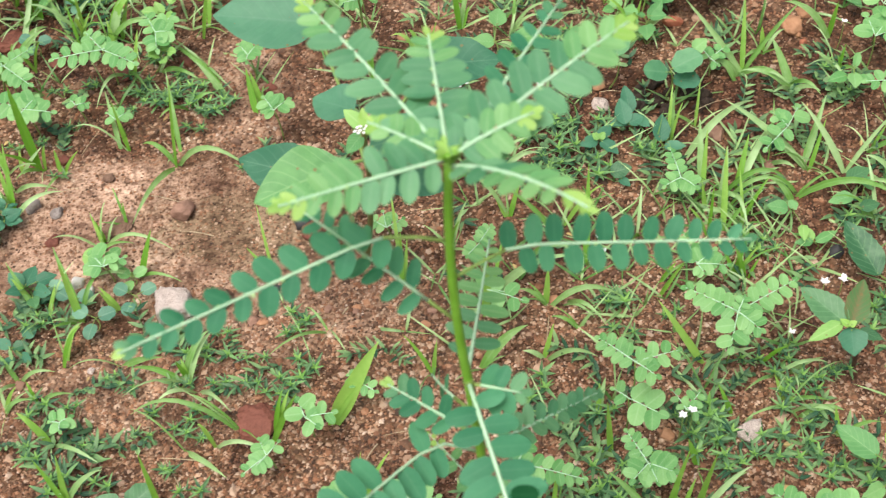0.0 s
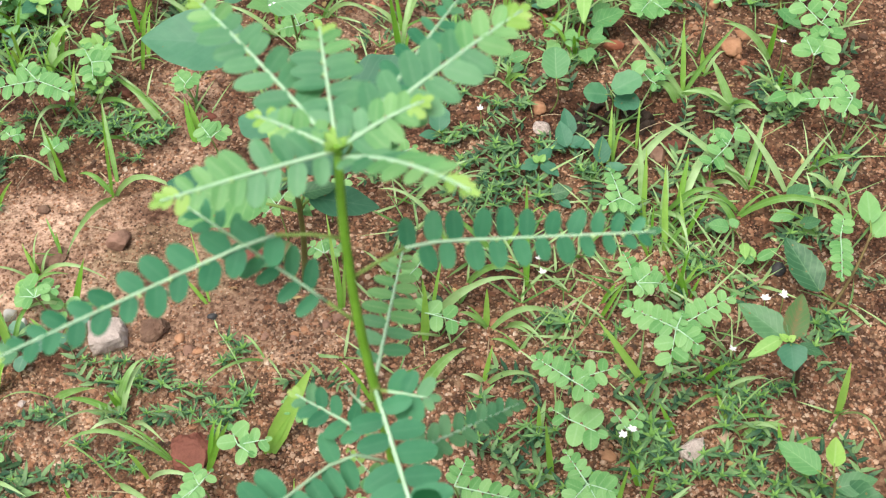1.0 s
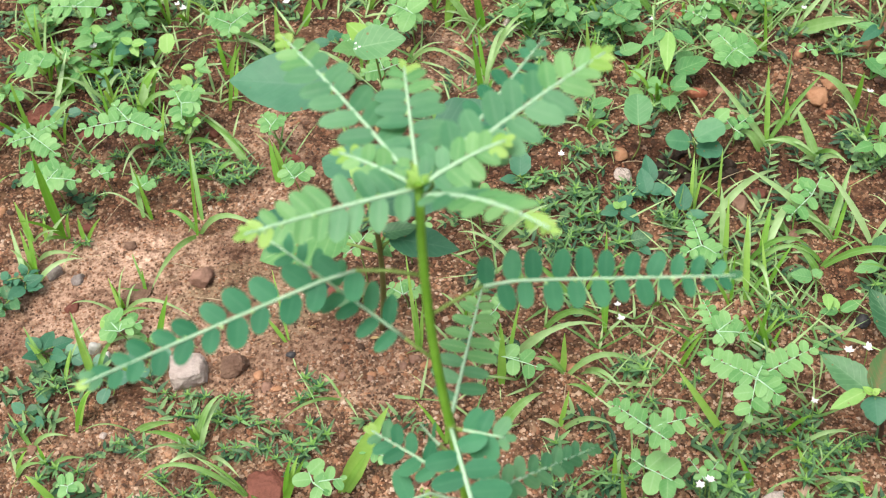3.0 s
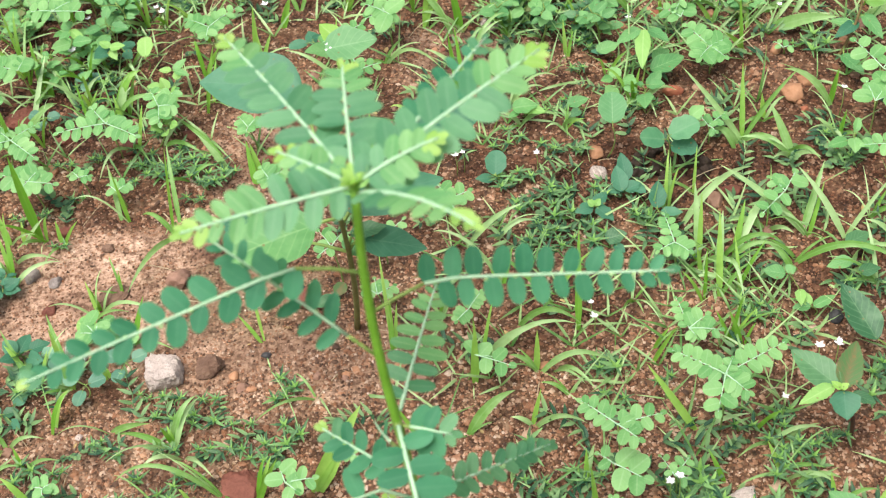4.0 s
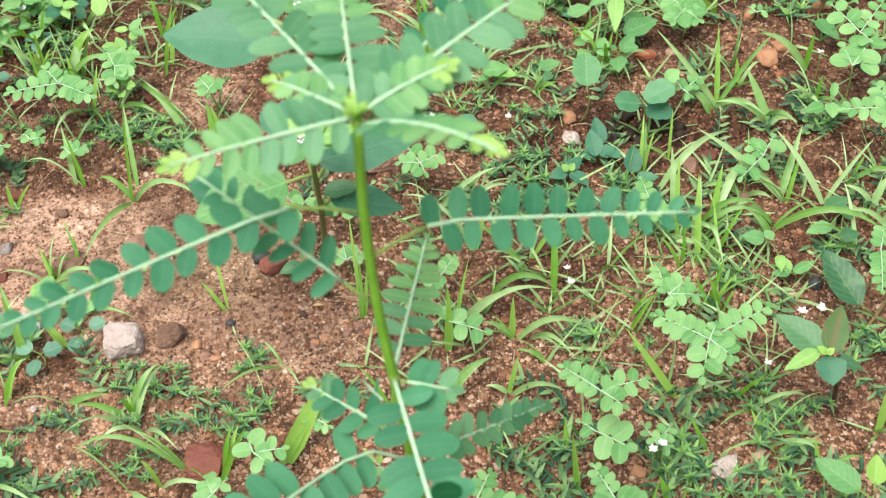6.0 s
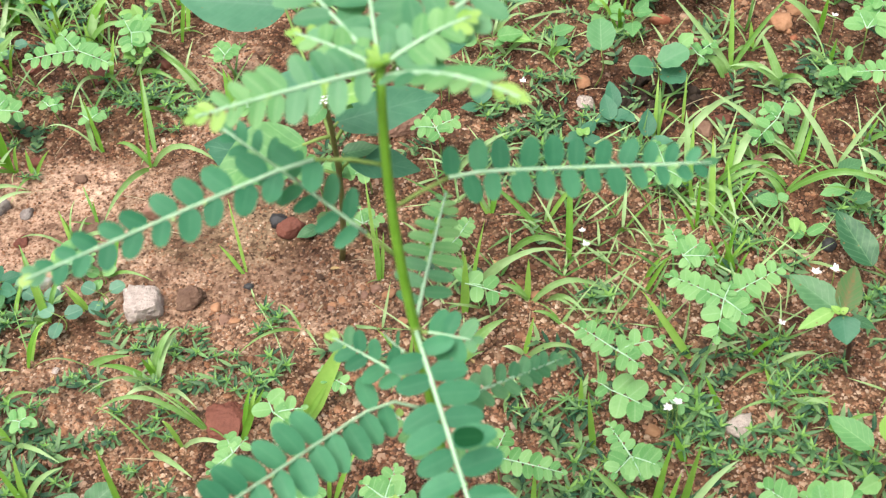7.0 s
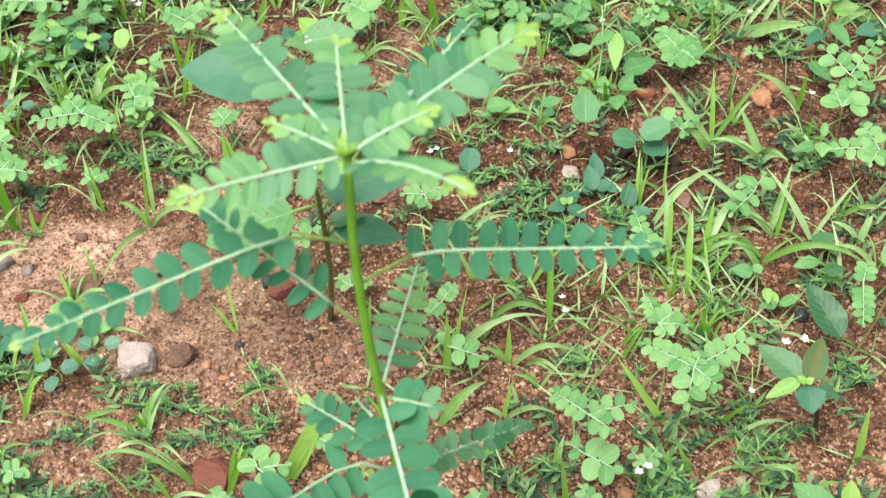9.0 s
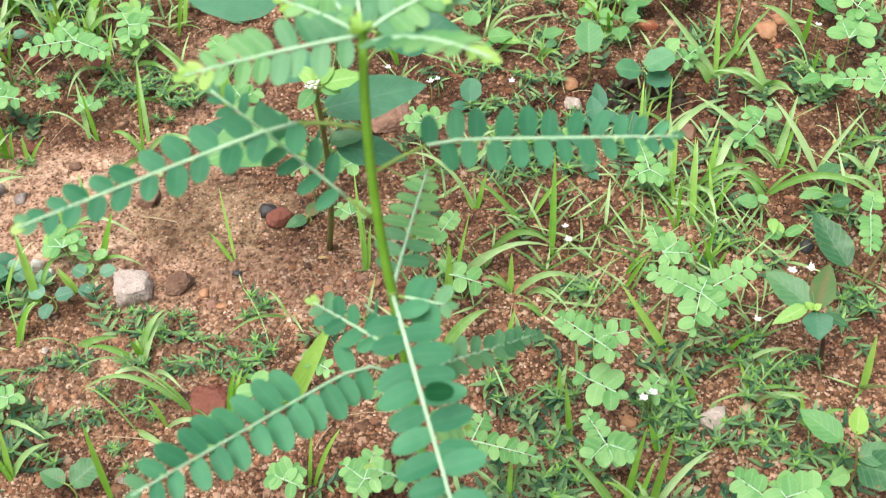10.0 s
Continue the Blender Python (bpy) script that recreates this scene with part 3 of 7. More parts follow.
def buds(branch, points, size, seed):
    """Tiny green flower buds hanging along a branch."""
    r = random.Random(seed)
    if not BUD:
        bm = bmesh.new()
        bmesh.ops.create_icosphere(bm, subdivisions=1, radius=1.0)
        me = bpy.data.meshes.new("flower_bud")
        bm.to_mesh(me)
        bm.free()
        me.materials.append(RACHIS_GREEN)
        BUD.append(me)
    for p in points:
        q = Vector(p) + Vector((r.uniform(-1, 1), r.uniform(-1, 1), r.uniform(-1.2, -0.2))) * size
        piece("flower_bud", BUD[0], Matrix.Translation(q) @ Matrix.Scale(size * r.uniform(0.7, 1.1), 4), branch)


# ---- the tall plant in the middle ----
NODE, CROWN = Vector((0.001, 0.266, 0.335)), Vector((-0.002, 0.287, 0.445))
ROOT = Vector((0.016, 0.205, soil_height(0.016, 0.205) - 0.004))


def tall_plant():
    plant = thing("leafy_plant", ROOT, "tall herb with pinnate blue-green leaflets and yellow-green tips, rooted in soil", "plant")

    def own(v):
        return Vector(v) - ROOT

    bm = bmesh.new()
    low = bend(own(ROOT), own(NODE), 0.004, 10, (1, 0, 0))
    high = bend(own(NODE), own(CROWN), 0.0025, 10, (-1, 0, 0))
    tube(bm, low + high[1:], 0.0023, 0.72, 9)
    part("stem", bm, STEM, plant, "smooth bright green upright stem")
    for k, (p, s) in enumerate(((NODE, 0.0023), (high[5] + ROOT, 0.0019), (high[6] + ROOT, 0.0019), (CROWN, 0.0019))):
        bm = bmesh.new()
        bmesh.ops.create_icosphere(bm, subdivisions=2, radius=1.0, matrix=Matrix.Translation(own(p)) @ Matrix.Diagonal((s, s, s * 1.2, 1)))
        part("node", bm, STEM if k else TWIG, plant)
    def on_stem(u):
        return high[int(u * 9)].lerp(high[min(int(u * 9) + 1, 9)], u * 9 - int(u * 9))

    # branches: from, to, pairs, leaflet length, facing, bow, bare share
    f = frond
    f(plant, on_stem(0.665), own((-0.115, 0.233, 0.411)), 11, 0.0104, (0.1, -0.55, 0.8), 0.0012, 0.19, 0.0007, 0.68, seed=1, spread=60, tip=0.03, via=own((-0.026, 0.278, 0.4165)))
    f(plant, on_stem(0.3), own((-0.056, 0.284, 0.424)), 8, 0.0100, (0.1, -0.5, 0.85), 0.003, 0.22, 0.0007, 0.5, seed=2, tip=0.02)
    f(plant, on_stem(0.5), own((0.106, 0.286, 0.398)), 11, 0.0104, (0, -0.68, 0.73), 0.001, 0.2, 0.0007, 0.62, seed=3, tip=0.05, spread=84, via=own((0.0185, 0.287, 0.3965)), tones=(LEAF, LEAF, LEAF_MID), crowd=1.15)
    # the second frond below (seed 4) has paler tones to offset the crown's shade
    f(plant, own((0.001, 0.275, 0.33)), own((0.01, 0.356, 0.31)), 9, 0.0120, (0.1, -0.35, 0.93), 0.004, 0.08, 0.0009, 0.45, seed=4, tip=0.25, spread=82, tones=(LEAF_MID, LEAF_FRESH, LEAF_FRESH))
    f(plant, own(NODE), own((0.0375, 0.138, 0.325)), 12, 0.0148, (0, -0.35, 0.93), 0.006, 0.06, 0.0010, 0.58, seed=5, tip=0.02, spread=84, crowd=1.0, loose=0.95)
    f(plant, own((0.0025, 0.260, 0.288)), own((-0.078, 0.168, 0.352)), 12, 0.0144, (0.1, -0.45, 0.88), 0.002, 0.12, 0.0008, 0.57, seed=6, tip=0.02, spread=78, crowd=1.1, via=own((-0.014, 0.262, 0.294)), missing=(3, 5))
    f(plant, own((0.001, 0.258, 0.308)), own((-0.033, 0.277, 0.315)), 5, 0.0100, (0.1, -0.45, 0.88), 0.001, 0.2, 0.0008, 0.58, seed=7, tip=0.1)
    f(plant, own((0.0, 0.268, 0.31)), own((-0.017, 0.30, 0.285)), 3, 0.0073, (-0.9, -0.2, 0.3), 0.001, 0.3, 0.0008, 0.5, seed=8, tip=0.02)
    f(plant, own((0.002, 0.266, 0.333)), own((0.022, 0.262, 0.332)), 3, 0.0105, (0, -0.5, 0.85), 0.002, 0.2, 0.0008, 0.62, seed=9, tip=0.1, tones=(LEAF, LEAF_MID, LEAF_MID))
    f(plant, own((0.004, 0.262, 0.285)), own((0.06, 0.312, 0.247)), 10, 0.0100, (0.1, -0.5, 0.85), 0.003, 0.15, 0.0008, 0.54, seed=10, tip=0.0, spread=52, tones=(LEAF_MID, LEAF_MID, LEAF_MID))
    # young shoots low on the stem
    f(plant, low[7], own((-0.022, 0.303, 0.225)), 4, 0.0078, (0.1, -0.45, 0.88), 0.002, 0.2, 0.0005, 0.62, seed=21, tip=0.3, tones=(LEAF_FRESH, LEAF_FRESH, LEAF_YOUNG))
    f(plant, low[6], own((-0.019, 0.262, 0.212)), 3, 0.0076, (0.1, -0.45, 0.88), 0.002, 0.25, 0.0005, 0.62, seed=22, tip=0.2, tones=(LEAF_FRESH, LEAF_FRESH, LEAF_YOUNG))
    f(plant, low[7], own((0.028, 0.262, 0.246)), 4, 0.0078, (0, -0.45, 0.88), 0.002, 0.25, 0.0005, 0.6, seed=23, tip=0.2, tones=(LEAF_FRESH, LEAF_FRESH, LEAF_YOUNG))
    # the crown
    c = own(CROWN)
    f(plant, c, own((-0.056, 0.359, 0.453)), 10, 0.0134, (0.25, -0.35, 0.9), 0.003, 0.07, 0.0008, 0.52, seed=11, tip=0.09, tones=(LEAF_MID, LEAF_FRESH, LEAF_YOUNG))
    f(plant, c, own((-0.009, 0.336, 0.456)), 8, 0.0128, (0, -0.32, 0.94), 0.002, 0.07, 0.0008, 0.46, seed=12, tip=0.1, tones=(LEAF_MID, LEAF_FRESH, LEAF_YOUNG), spread=84)
    f(plant, c, own((0.061, 0.333, 0.462)), 10, 0.0134, (-0.1, -0.4, 0.9), 0.003, 0.07, 0.0008, 0.54, seed=13, tip=0.12, tones=(LEAF_MID, LEAF_FRESH, LEAF_YOUNG))
    f(plant, c + Vector((0, 0.004, -0.01)), own((0.04, 0.377, 0.433)), 7, 0.0104, (0, -0.35, 0.93), 0.003, 0.3, 0.0008, 0.5, seed=14, tip=0.05, tones=(LEAF, LEAF_MID, LEAF_MID))
    f(plant, c, own((-0.030, 0.302, 0.448)), 5, 0.0092, (0.2, -0.4, 0.9), 0.002, 0.07, 0.0008, 0.6, seed=15, tip=0.3, tones=(LEAF_MID, LEAF_FRESH, LEAF_YOUNG))
    f(plant, c, own((0.027, 0.296, 0.457)), 6, 0.0094, (-0.1, -0.4, 0.9), 0.003, 0.07, 0.0008, 0.6, seed=16, tip=0.26, tones=(LEAF_MID, LEAF_FRESH, LEAF_YOUNG))
    f(plant, c, own((-0.058, 0.267, 0.446)), 9, 0.0108, (0.1, -0.5, 0.85), 0.002, 0.07, 0.0008, 0.56, seed=17, tip=0.2, tones=(LEAF_MID, LEAF_FRESH, LEAF_YOUNG))
    f(plant, c - Vector((0, 0, 0.004)), own((0.041, 0.241, 0.474)), 8, 0.0110, (-0.1, 0.4, 0.9), 0.004, 0.06, 0.0009, 0.5, seed=18, tip=0.22, tones=(LEAF_MID, LEAF_FRESH, LEAF_YOUNG), fold=0.5)
    # the growing point
    for k in range(9):
        a = k * 2.4
        bm = bmesh.new()
        leaf_mesh(bm, 0.0062 + 0.0012 * (k % 4), 0.0042, "egg", 0.3, -0.1, seed=k)
        ob = part("bud_leaf", bm, LEAF_YOUNG, plant, "yellow-green bud leaf")
        ob.matrix_basis = frame_of(Vector((math.cos(a), math.sin(a), 0.5 + 0.25 * (k % 3))), Vector((-math.cos(a), -math.sin(a), 0.9)), c, 1.0)
    # one turned leaflet whose shade is put into its dark colour
    bm = bmesh.new()
    leaf_mesh(bm, 0.0105, 0.007, "oval", 0.08, 0.05, seed=3)
    ob = part("leaflet", bm, LEAF_SHADED, plant, "turned leaflet with shade in its dark colour")
    ob.matrix_basis = frame_of(Vector((1, 0.05, 0)), Vector((0, -0.5, 0.85)), own((0.0165, 0.207, 0.354)), 1.0)


tall_plant()


# ---- broad-leaved weeds ----
def broad_weed(name, root, stem_to, leaves, label, radius=0.0012, stem=STEM_RED, flowers=(), category="weed"):
    """Leaves: tip x, y, z, share of the stem's height at which it starts, leaf length, width, kind, material."""
    z0 = soil_height(root[0], root[1]) - 0.002
    o = Vector((root[0], root[1], z0))
    plant = thing(name, o, label, category)
    top = Vector(stem_to) - o
    pts = bend((0, 0, 0), top, 0.004, 9, (1, 0, 0))
    bm = bmesh.new()
    tube(bm, pts, radius, 0.6, 7)
    part("stem", bm, stem, plant)
    for k, (x, y, z, share, length, width, kind, mat, *origin) in enumerate(leaves):
        i = min(int(share * 8), 7)
        a = pts[i].lerp(pts[i + 1], share * 8 - i)
        tip = Vector((x, y, z)) - o
        d = tip - a
        reach = d.length
        start = tip - d.normalized() * min(length, reach * 0.97)
        if origin:
            start = Vector(origin) - o
            d = tip - start
            length = d.length
        bm = bmesh.new()
        tube(bm, [a, a.lerp(start, 0.5) + Vector((0, 0, 0.0008)), start + d.normalized() * 0.002], radius * 0.55, 0.7, 5)
        stalk = part("leaf_stalk", bm, TWIG, plant)
        bm = bmesh.new()
        n = Vector((0.15 * math.sin(k * 2.1), -0.35 + 0.2 * math.sin(k * 1.3), 0.9))
        leaf_mesh(bm, length, width, kind, 0.10, 0.06 + 0.05 * (k % 3), 0.22 if length > 0.03 else 0.3, (30 if kind == "serrate" else 20) if length > 0.018 else 12, 6, frame_of(d, n, start, 1.0), seed=k + int(x * 1000))
        part("leaf", bm, mat, plant)
    for k, (x, y, z) in enumerate(flowers):
        flower(Vector((x, y, z)) - o, 0.0015, plant, k)
    return plant


def flower(at, size, parent, seed):
    """A small white flower of four or five petals."""
    r = random.Random(seed)
    bm = bmesh.new()
    n = 5
    for k in range(n):
        a = 6.283 * k / n + r.random()
        leaf_mesh(bm, size * r.uniform(0.8, 1.1), size * 0.55, "egg", 0.15, -0.2, 0.3, 4, 2, frame_of(Vector((math.cos(a), math.sin(a), 0.35)), Vector((0, 0, 1)), Vector(at), 1.0), seed=k)
    return part("flower", bm, PETAL, parent, "small white flower")


broad_weed("broad_leaved_weed", (-0.088, 0.576), (-0.061, 0.485, 0.243), [
    (-0.176, 0.641, 0.196, 0.75, 0.07, 0.047, "egg", BROAD, -0.104, 0.634, 0.19),
    (-0.099, 0.545, 0.212, 0.88, 0.030, 0.0300, "egg", BROAD, -0.072, 0.532, 0.212),
    (-0.128, 0.470, 0.208, 0.84, 0.055, 0.042, "egg", BROAD_LIGHT),
    (-0.157, 0.549, 0.152, 0.62, 0.062, 0.036, "egg", BROAD),
    (-0.001, 0.520, 0.216, 0.85, 0.063, 0.0270, "egg", BROAD, -0.061, 0.502, 0.212),
    (-0.016, 0.514, 0.161, 0.62, 0.044, 0.0220, "egg", BROAD, -0.060, 0.518, 0.165),
    (-0.041, 0.522, 0.172, 0.62, 0.024, 0.0130, "egg", BROAD_GREEN, -0.064, 0.519, 0.168),
    (0.018, 0.578, 0.210, 0.8, 0.05, 0.036, "egg", BROAD, -0.032, 0.574, 0.205)] + [
    (-0.034, 0.488, 0.251, 0.98, 0.023, 0.0120, "egg", BROAD_FRESH, -0.056, 0.487, 0.245),
    (-0.072, 0.496, 0.251, 0.98, 0.015, 0.0090, "egg", BROAD_FRESH, -0.061, 0.488, 0.245),
    (-0.050, 0.492, 0.253, 0.98, 0.013, 0.0070, "egg", BROAD_FRESH, -0.059, 0.487, 0.245),
    (-0.046, 0.484, 0.242, 0.96, 0.012, 0.0080, "egg", BROAD_LIGHT, -0.058, 0.486, 0.242),
    (-0.071, 0.478, 0.234, 0.95, 0.014, 0.0100, "egg", BROAD_LIGHT, -0.062, 0.487, 0.240),
    (-0.061, 0.495, 0.253, 0.98, 0.011, 0.0060, "egg", LEAF_YOUNG, -0.060, 0.488, 0.245),
    (-0.061, 0.517, 0.150, 0.58, 0.018, 0.0090, "egg", BROAD_LIGHT, -0.072, 0.531, 0.150)],
    "tall weed with large blue-green oval leaves and white flowers", 0.0024, STEM_GREENISH,
    [(-0.0640, 0.4850, 0.2470), (-0.0620, 0.4860, 0.2470), (-0.0600, 0.4840, 0.2470), (-0.0630, 0.4810, 0.2470), (-0.0600, 0.4810, 0.2470), (-0.0650, 0.4820, 0.2470), (-0.0590, 0.4860, 0.2470), (-0.0620, 0.4830, 0.2470)])
broad_weed("broad_leaved_weed", (-0.10, 0.78), (-0.092, 0.735, 0.155), [
    (-0.062, 0.715, 0.166, 0.95, 0.04, 0.029, "egg", BROAD_PALE, -0.101, 0.711, 0.160),
    (-0.118, 0.725, 0.15, 0.85, 0.026, 0.016, "egg", BROAD_LIGHT),
    (-0.112, 0.757, 0.15, 0.9, 0.026, 0.016, "egg", LEAF_YOUNG)],
    "weed with fresh green oval leaves and tiny white flowers", 0.0012, TWIG, [(-0.096, 0.694, 0.173), (-0.094, 0.700, 0.170), (-0.097, 0.703, 0.171)])
broad_weed("round_leaved_weed", (0.109, 0.757), (0.1125, 0.742, 0.042), [(0.113, 0.77, 0.056, 1.0, 0.028, 0.023, "round", BROAD_PALE)], "single round blue-green leaf on a thin stalk", 0.0007, TWIG)
broad_weed("round_leaved_weed", (0.155, 0.748), (0.157, 0.745, 0.026), [
    (0.135, 0.742, 0.030, 0.9, 0.021, 0.019, "round", LEAF_MID), (0.182, 0.753, 0.036, 1.0, 0.026, 0.022, "round", LEAF_MID),
    (0.178, 0.741, 0.018, 0.7, 0.022, 0.018, "round", BROAD), (0.188, 0.768, 0.038, 1.0, 0.015, 0.012, "egg", WEED_LEAF)],
    "low weed with pale rounded leaves in the soil", 0.0008, TWIG)
broad_weed("spotted_leaved_weed", (0.260, 0.475), (0.243, 0.466, 0.064), [
    (0.214, 0.492, 0.074, 0.95, 0.038, 0.0210, "serrate", BROAD_GREEN, 0.241, 0.467, 0.066),
    (0.257, 0.497, 0.076, 0.95, 0.035, 0.0175, "serrate", BROAD_RUST, 0.244, 0.466, 0.066),
    (0.215, 0.455, 0.067, 0.95, 0.026, 0.0105, "serrate", BROAD_FRESH, 0.238, 0.467, 0.067),
    (0.244, 0.447, 0.058, 0.95, 0.019, 0.0195, "egg", BROAD, 0.244, 0.465, 0.064),
    (0.265, 0.460, 0.057, 0.95, 0.016, 0.0080, "serrate", BROAD_GREEN, 0.250, 0.466, 0.060),
    (0.236, 0.467, 0.072, 0.95, 0.008, 0.0050, "egg", LEAF_YOUNG, 0.242, 0.464, 0.068),
    (0.246, 0.465, 0.072, 0.95, 0.006, 0.0050, "egg", LEAF_YOUNG, 0.242, 0.464, 0.068)],
    "upright weed with dark green and brown-flecked toothed leaves", 0.0018, STEM_DARK)
broad_weed("long_leaved_weed", (0.287, 0.527), (0.322, 0.566, 0.05), [
    (0.265, 0.575, 0.040, 0.25, 0.05, 0.024, "serrate", BROAD_GREEN, 0.284, 0.534, 0.026), (0.345, 0.585, 0.055, 0.9, 0.03, 0.016, "serrate", WEED_LEAF),
    (0.325, 0.60, 0.06, 1.0, 0.028, 0.016, "serrate", WEED_LEAF)], "sprawling weed with a large lance-shaped green leaf", 0.0014, STEM_RED)
broad_weed("upright_weed", (0.257, 0.370), (0.256, 0.378, 0.05), [
    (0.228, 0.406, 0.042, 0.8, 0.032, 0.018, "serrate", BROAD_LIGHT), (0.262, 0.40, 0.055, 1.0, 0.02, 0.013, "serrate", LEAF_YOUNG),
    (0.285, 0.378, 0.04, 0.7, 0.026, 0.016, "serrate", BROAD_GREEN), (0.285, 0.357, 0.04, 0.6, 0.036, 0.026, "serrate", BROAD_GREEN), (0.24, 0.36, 0.03, 0.5, 0.02, 0.012, "serrate", WEED_LEAF)],
    "small upright weed with green leaves on a reddish stem", 0.0012, STEM_RED)
broad_weed("dark_leaved_weed", (0.121, 0.705), (0.121, 0.708, 0.016), [(0.119, 0.728, 0.024, 0.9, 0.025, 0.013, "egg", BROAD), (0.13, 0.70, 0.014, 0.7, 0.02, 0.012, "egg", BROAD), (0.105, 0.70, 0.012, 0.7, 0.02, 0.011, "egg", BROAD)], "dark blue-green oval leaves beside a hollow", 0.0008, TWIG)
broad_weed("dark_leaved_weed", (0.143, 0.676), (0.143, 0.678, 0.014), [(0.146, 0.698, 0.024, 0.9, 0.023, 0.014, "egg", BROAD), (0.16, 0.675, 0.012, 0.7, 0.018, 0.01, "egg", BROAD)], "dark oval leaf standing at a hollow's rim", 0.0008, TWIG)
broad_weed("dark_leaved_weed", (0.015, 0.722), (0.015, 0.723, 0.012), [(0.017, 0.742, 0.02, 0.9, 0.022, 0.018, "round", BROAD), (0.0, 0.72, 0.012, 0.6, 0.015, 0.01, "egg", BROAD)], "dark round leaf on the ground", 0.0008, TWIG)
broad_weed("round_leaved_weed", (0.012, 0.79), (0.013, 0.795, 0.018), [
    (-0.006, 0.793, 0.02, 0.9, 0.02, 0.014, "egg", BROAD_LIGHT), (0.018, 0.832, 0.022, 0.95, 0.022, 0.016, "egg", BROAD_LIGHT), (0.052, 0.797, 0.022, 0.9, 0.022, 0.016, "egg", WEED_LEAF)],
    "low weed with pale rounded leaves among grass", 0.0008, TWIG)
broad_weed("rosette_weed", (0.142, 0.839), (0.144, 0.858, 0.045), [
    (0.121, 0.843, 0.046, 0.95, 0.028, 0.0115, "egg", BROAD_LIGHT, 0.142, 0.861, 0.046),
    (0.166, 0.844, 0.046, 0.95, 0.023, 0.0115, "egg", BROAD_LIGHT, 0.149, 0.859, 0.046),
    (0.141, 0.822, 0.038, 0.95, 0.038, 0.0135, "egg", BROAD_FRESH, 0.145, 0.859, 0.046)],
    "weed with a whorl of light green oval leaves", 0.0009, TWIG)
broad_weed("crinkled_weed", (0.157, 0.842), (0.153, 0.840, 0.018), [
    (0.180, 0.847, 0.026, 0.95, 0.033, 0.0180, "egg", BROAD_LIGHT, 0.150, 0.834, 0.022),
    (0.168, 0.858, 0.025, 0.95, 0.019, 0.0130, "egg", BROAD_LIGHT, 0.153, 0.847, 0.022)],
    "low weed with crinkled light green leaves", 0.0008, TWIG)
broad_weed("dark_leaved_weed", (0.121, 0.704), (0.119, 0.700, 0.012), [
    (0.114, 0.718, 0.023, 0.95, 0.023, 0.0140, "egg", BROAD, 0.118, 0.698, 0.013),
    (0.133, 0.704, 0.017, 0.95, 0.014, 0.0120, "egg", BROAD, 0.120, 0.699, 0.013)],
    "low weed with crinkled dark blue-green leaves", 0.0008, TWIG)
broad_weed("dark_leaved_weed", (0.097, 0.687), (0.096, 0.683, 0.012), [
    (0.080, 0.675, 0.015, 0.95, 0.016, 0.0110, "egg", BROAD, 0.094, 0.682, 0.013),
    (0.110, 0.668, 0.013, 0.95, 0.018, 0.0120, "egg", BROAD, 0.097, 0.681, 0.013),
    (0.105, 0.693, 0.019, 0.95, 0.015, 0.0110, "egg", BROAD, 0.096, 0.683, 0.013),
    (0.090, 0.684, 0.019, 0.95, 0.007, 0.0060, "egg", BROAD_FRESH, 0.095, 0.681, 0.015),
    (0.100, 0.685, 0.019, 0.95, 0.007, 0.0060, "egg", BROAD_FRESH, 0.096, 0.681, 0.015)],
    "low weed with dark outer and bright inner leaves", 0.0008, TWIG)
broad_weed("dark_leaved_weed", (0.111, 0.649), (0.110, 0.645, 0.010), [
    (0.119, 0.651, 0.015, 0.95, 0.018, 0.0140, "egg", BROAD_GREEN, 0.102, 0.648, 0.012),
    (0.117, 0.636, 0.010, 0.95, 0.011, 0.0080, "egg", BROAD, 0.109, 0.644, 0.010)],
    "low weed with a broad dark green leaf", 0.0007, TWIG)
broad_weed("low_leafy_weed", (0.038, 0.804), (0.037, 0.795, 0.014), [
    (0.059, 0.791, 0.018, 0.95, 0.028, 0.0120, "egg", BROAD_FRESH, 0.033, 0.801, 0.016),
    (0.027, 0.790, 0.014, 0.95, 0.011, 0.0070, "egg", WEED_LEAF, 0.036, 0.796, 0.014)],
    "low weed with a light green oval leaf", 0.0007, TWIG)
broad_weed("low_leafy_weed", (0.089, 0.808), (0.088, 0.801, 0.012), [
    (0.096, 0.808, 0.016, 0.95, 0.020, 0.0110, "egg", BROAD_LIGHT, 0.077, 0.802, 0.014),
    (0.080, 0.790, 0.012, 0.95, 0.011, 0.0090, "egg", BROAD_GREEN, 0.088, 0.798, 0.012)],
    "low weed with pale oval leaves", 0.0007, TWIG)
broad_weed("low_leafy_weed", (0.118, 0.881), (0.117, 0.872, 0.012), [
    (0.126, 0.878, 0.017, 0.95, 0.022, 0.0130, "egg", BROAD_LIGHT, 0.105, 0.872, 0.014),
    (0.100, 0.876, 0.012, 0.95, 0.016, 0.0090, "egg", BROAD, 0.115, 0.872, 0.012)],
    "low weed with blotched oval leaves", 0.0007, TWIG)
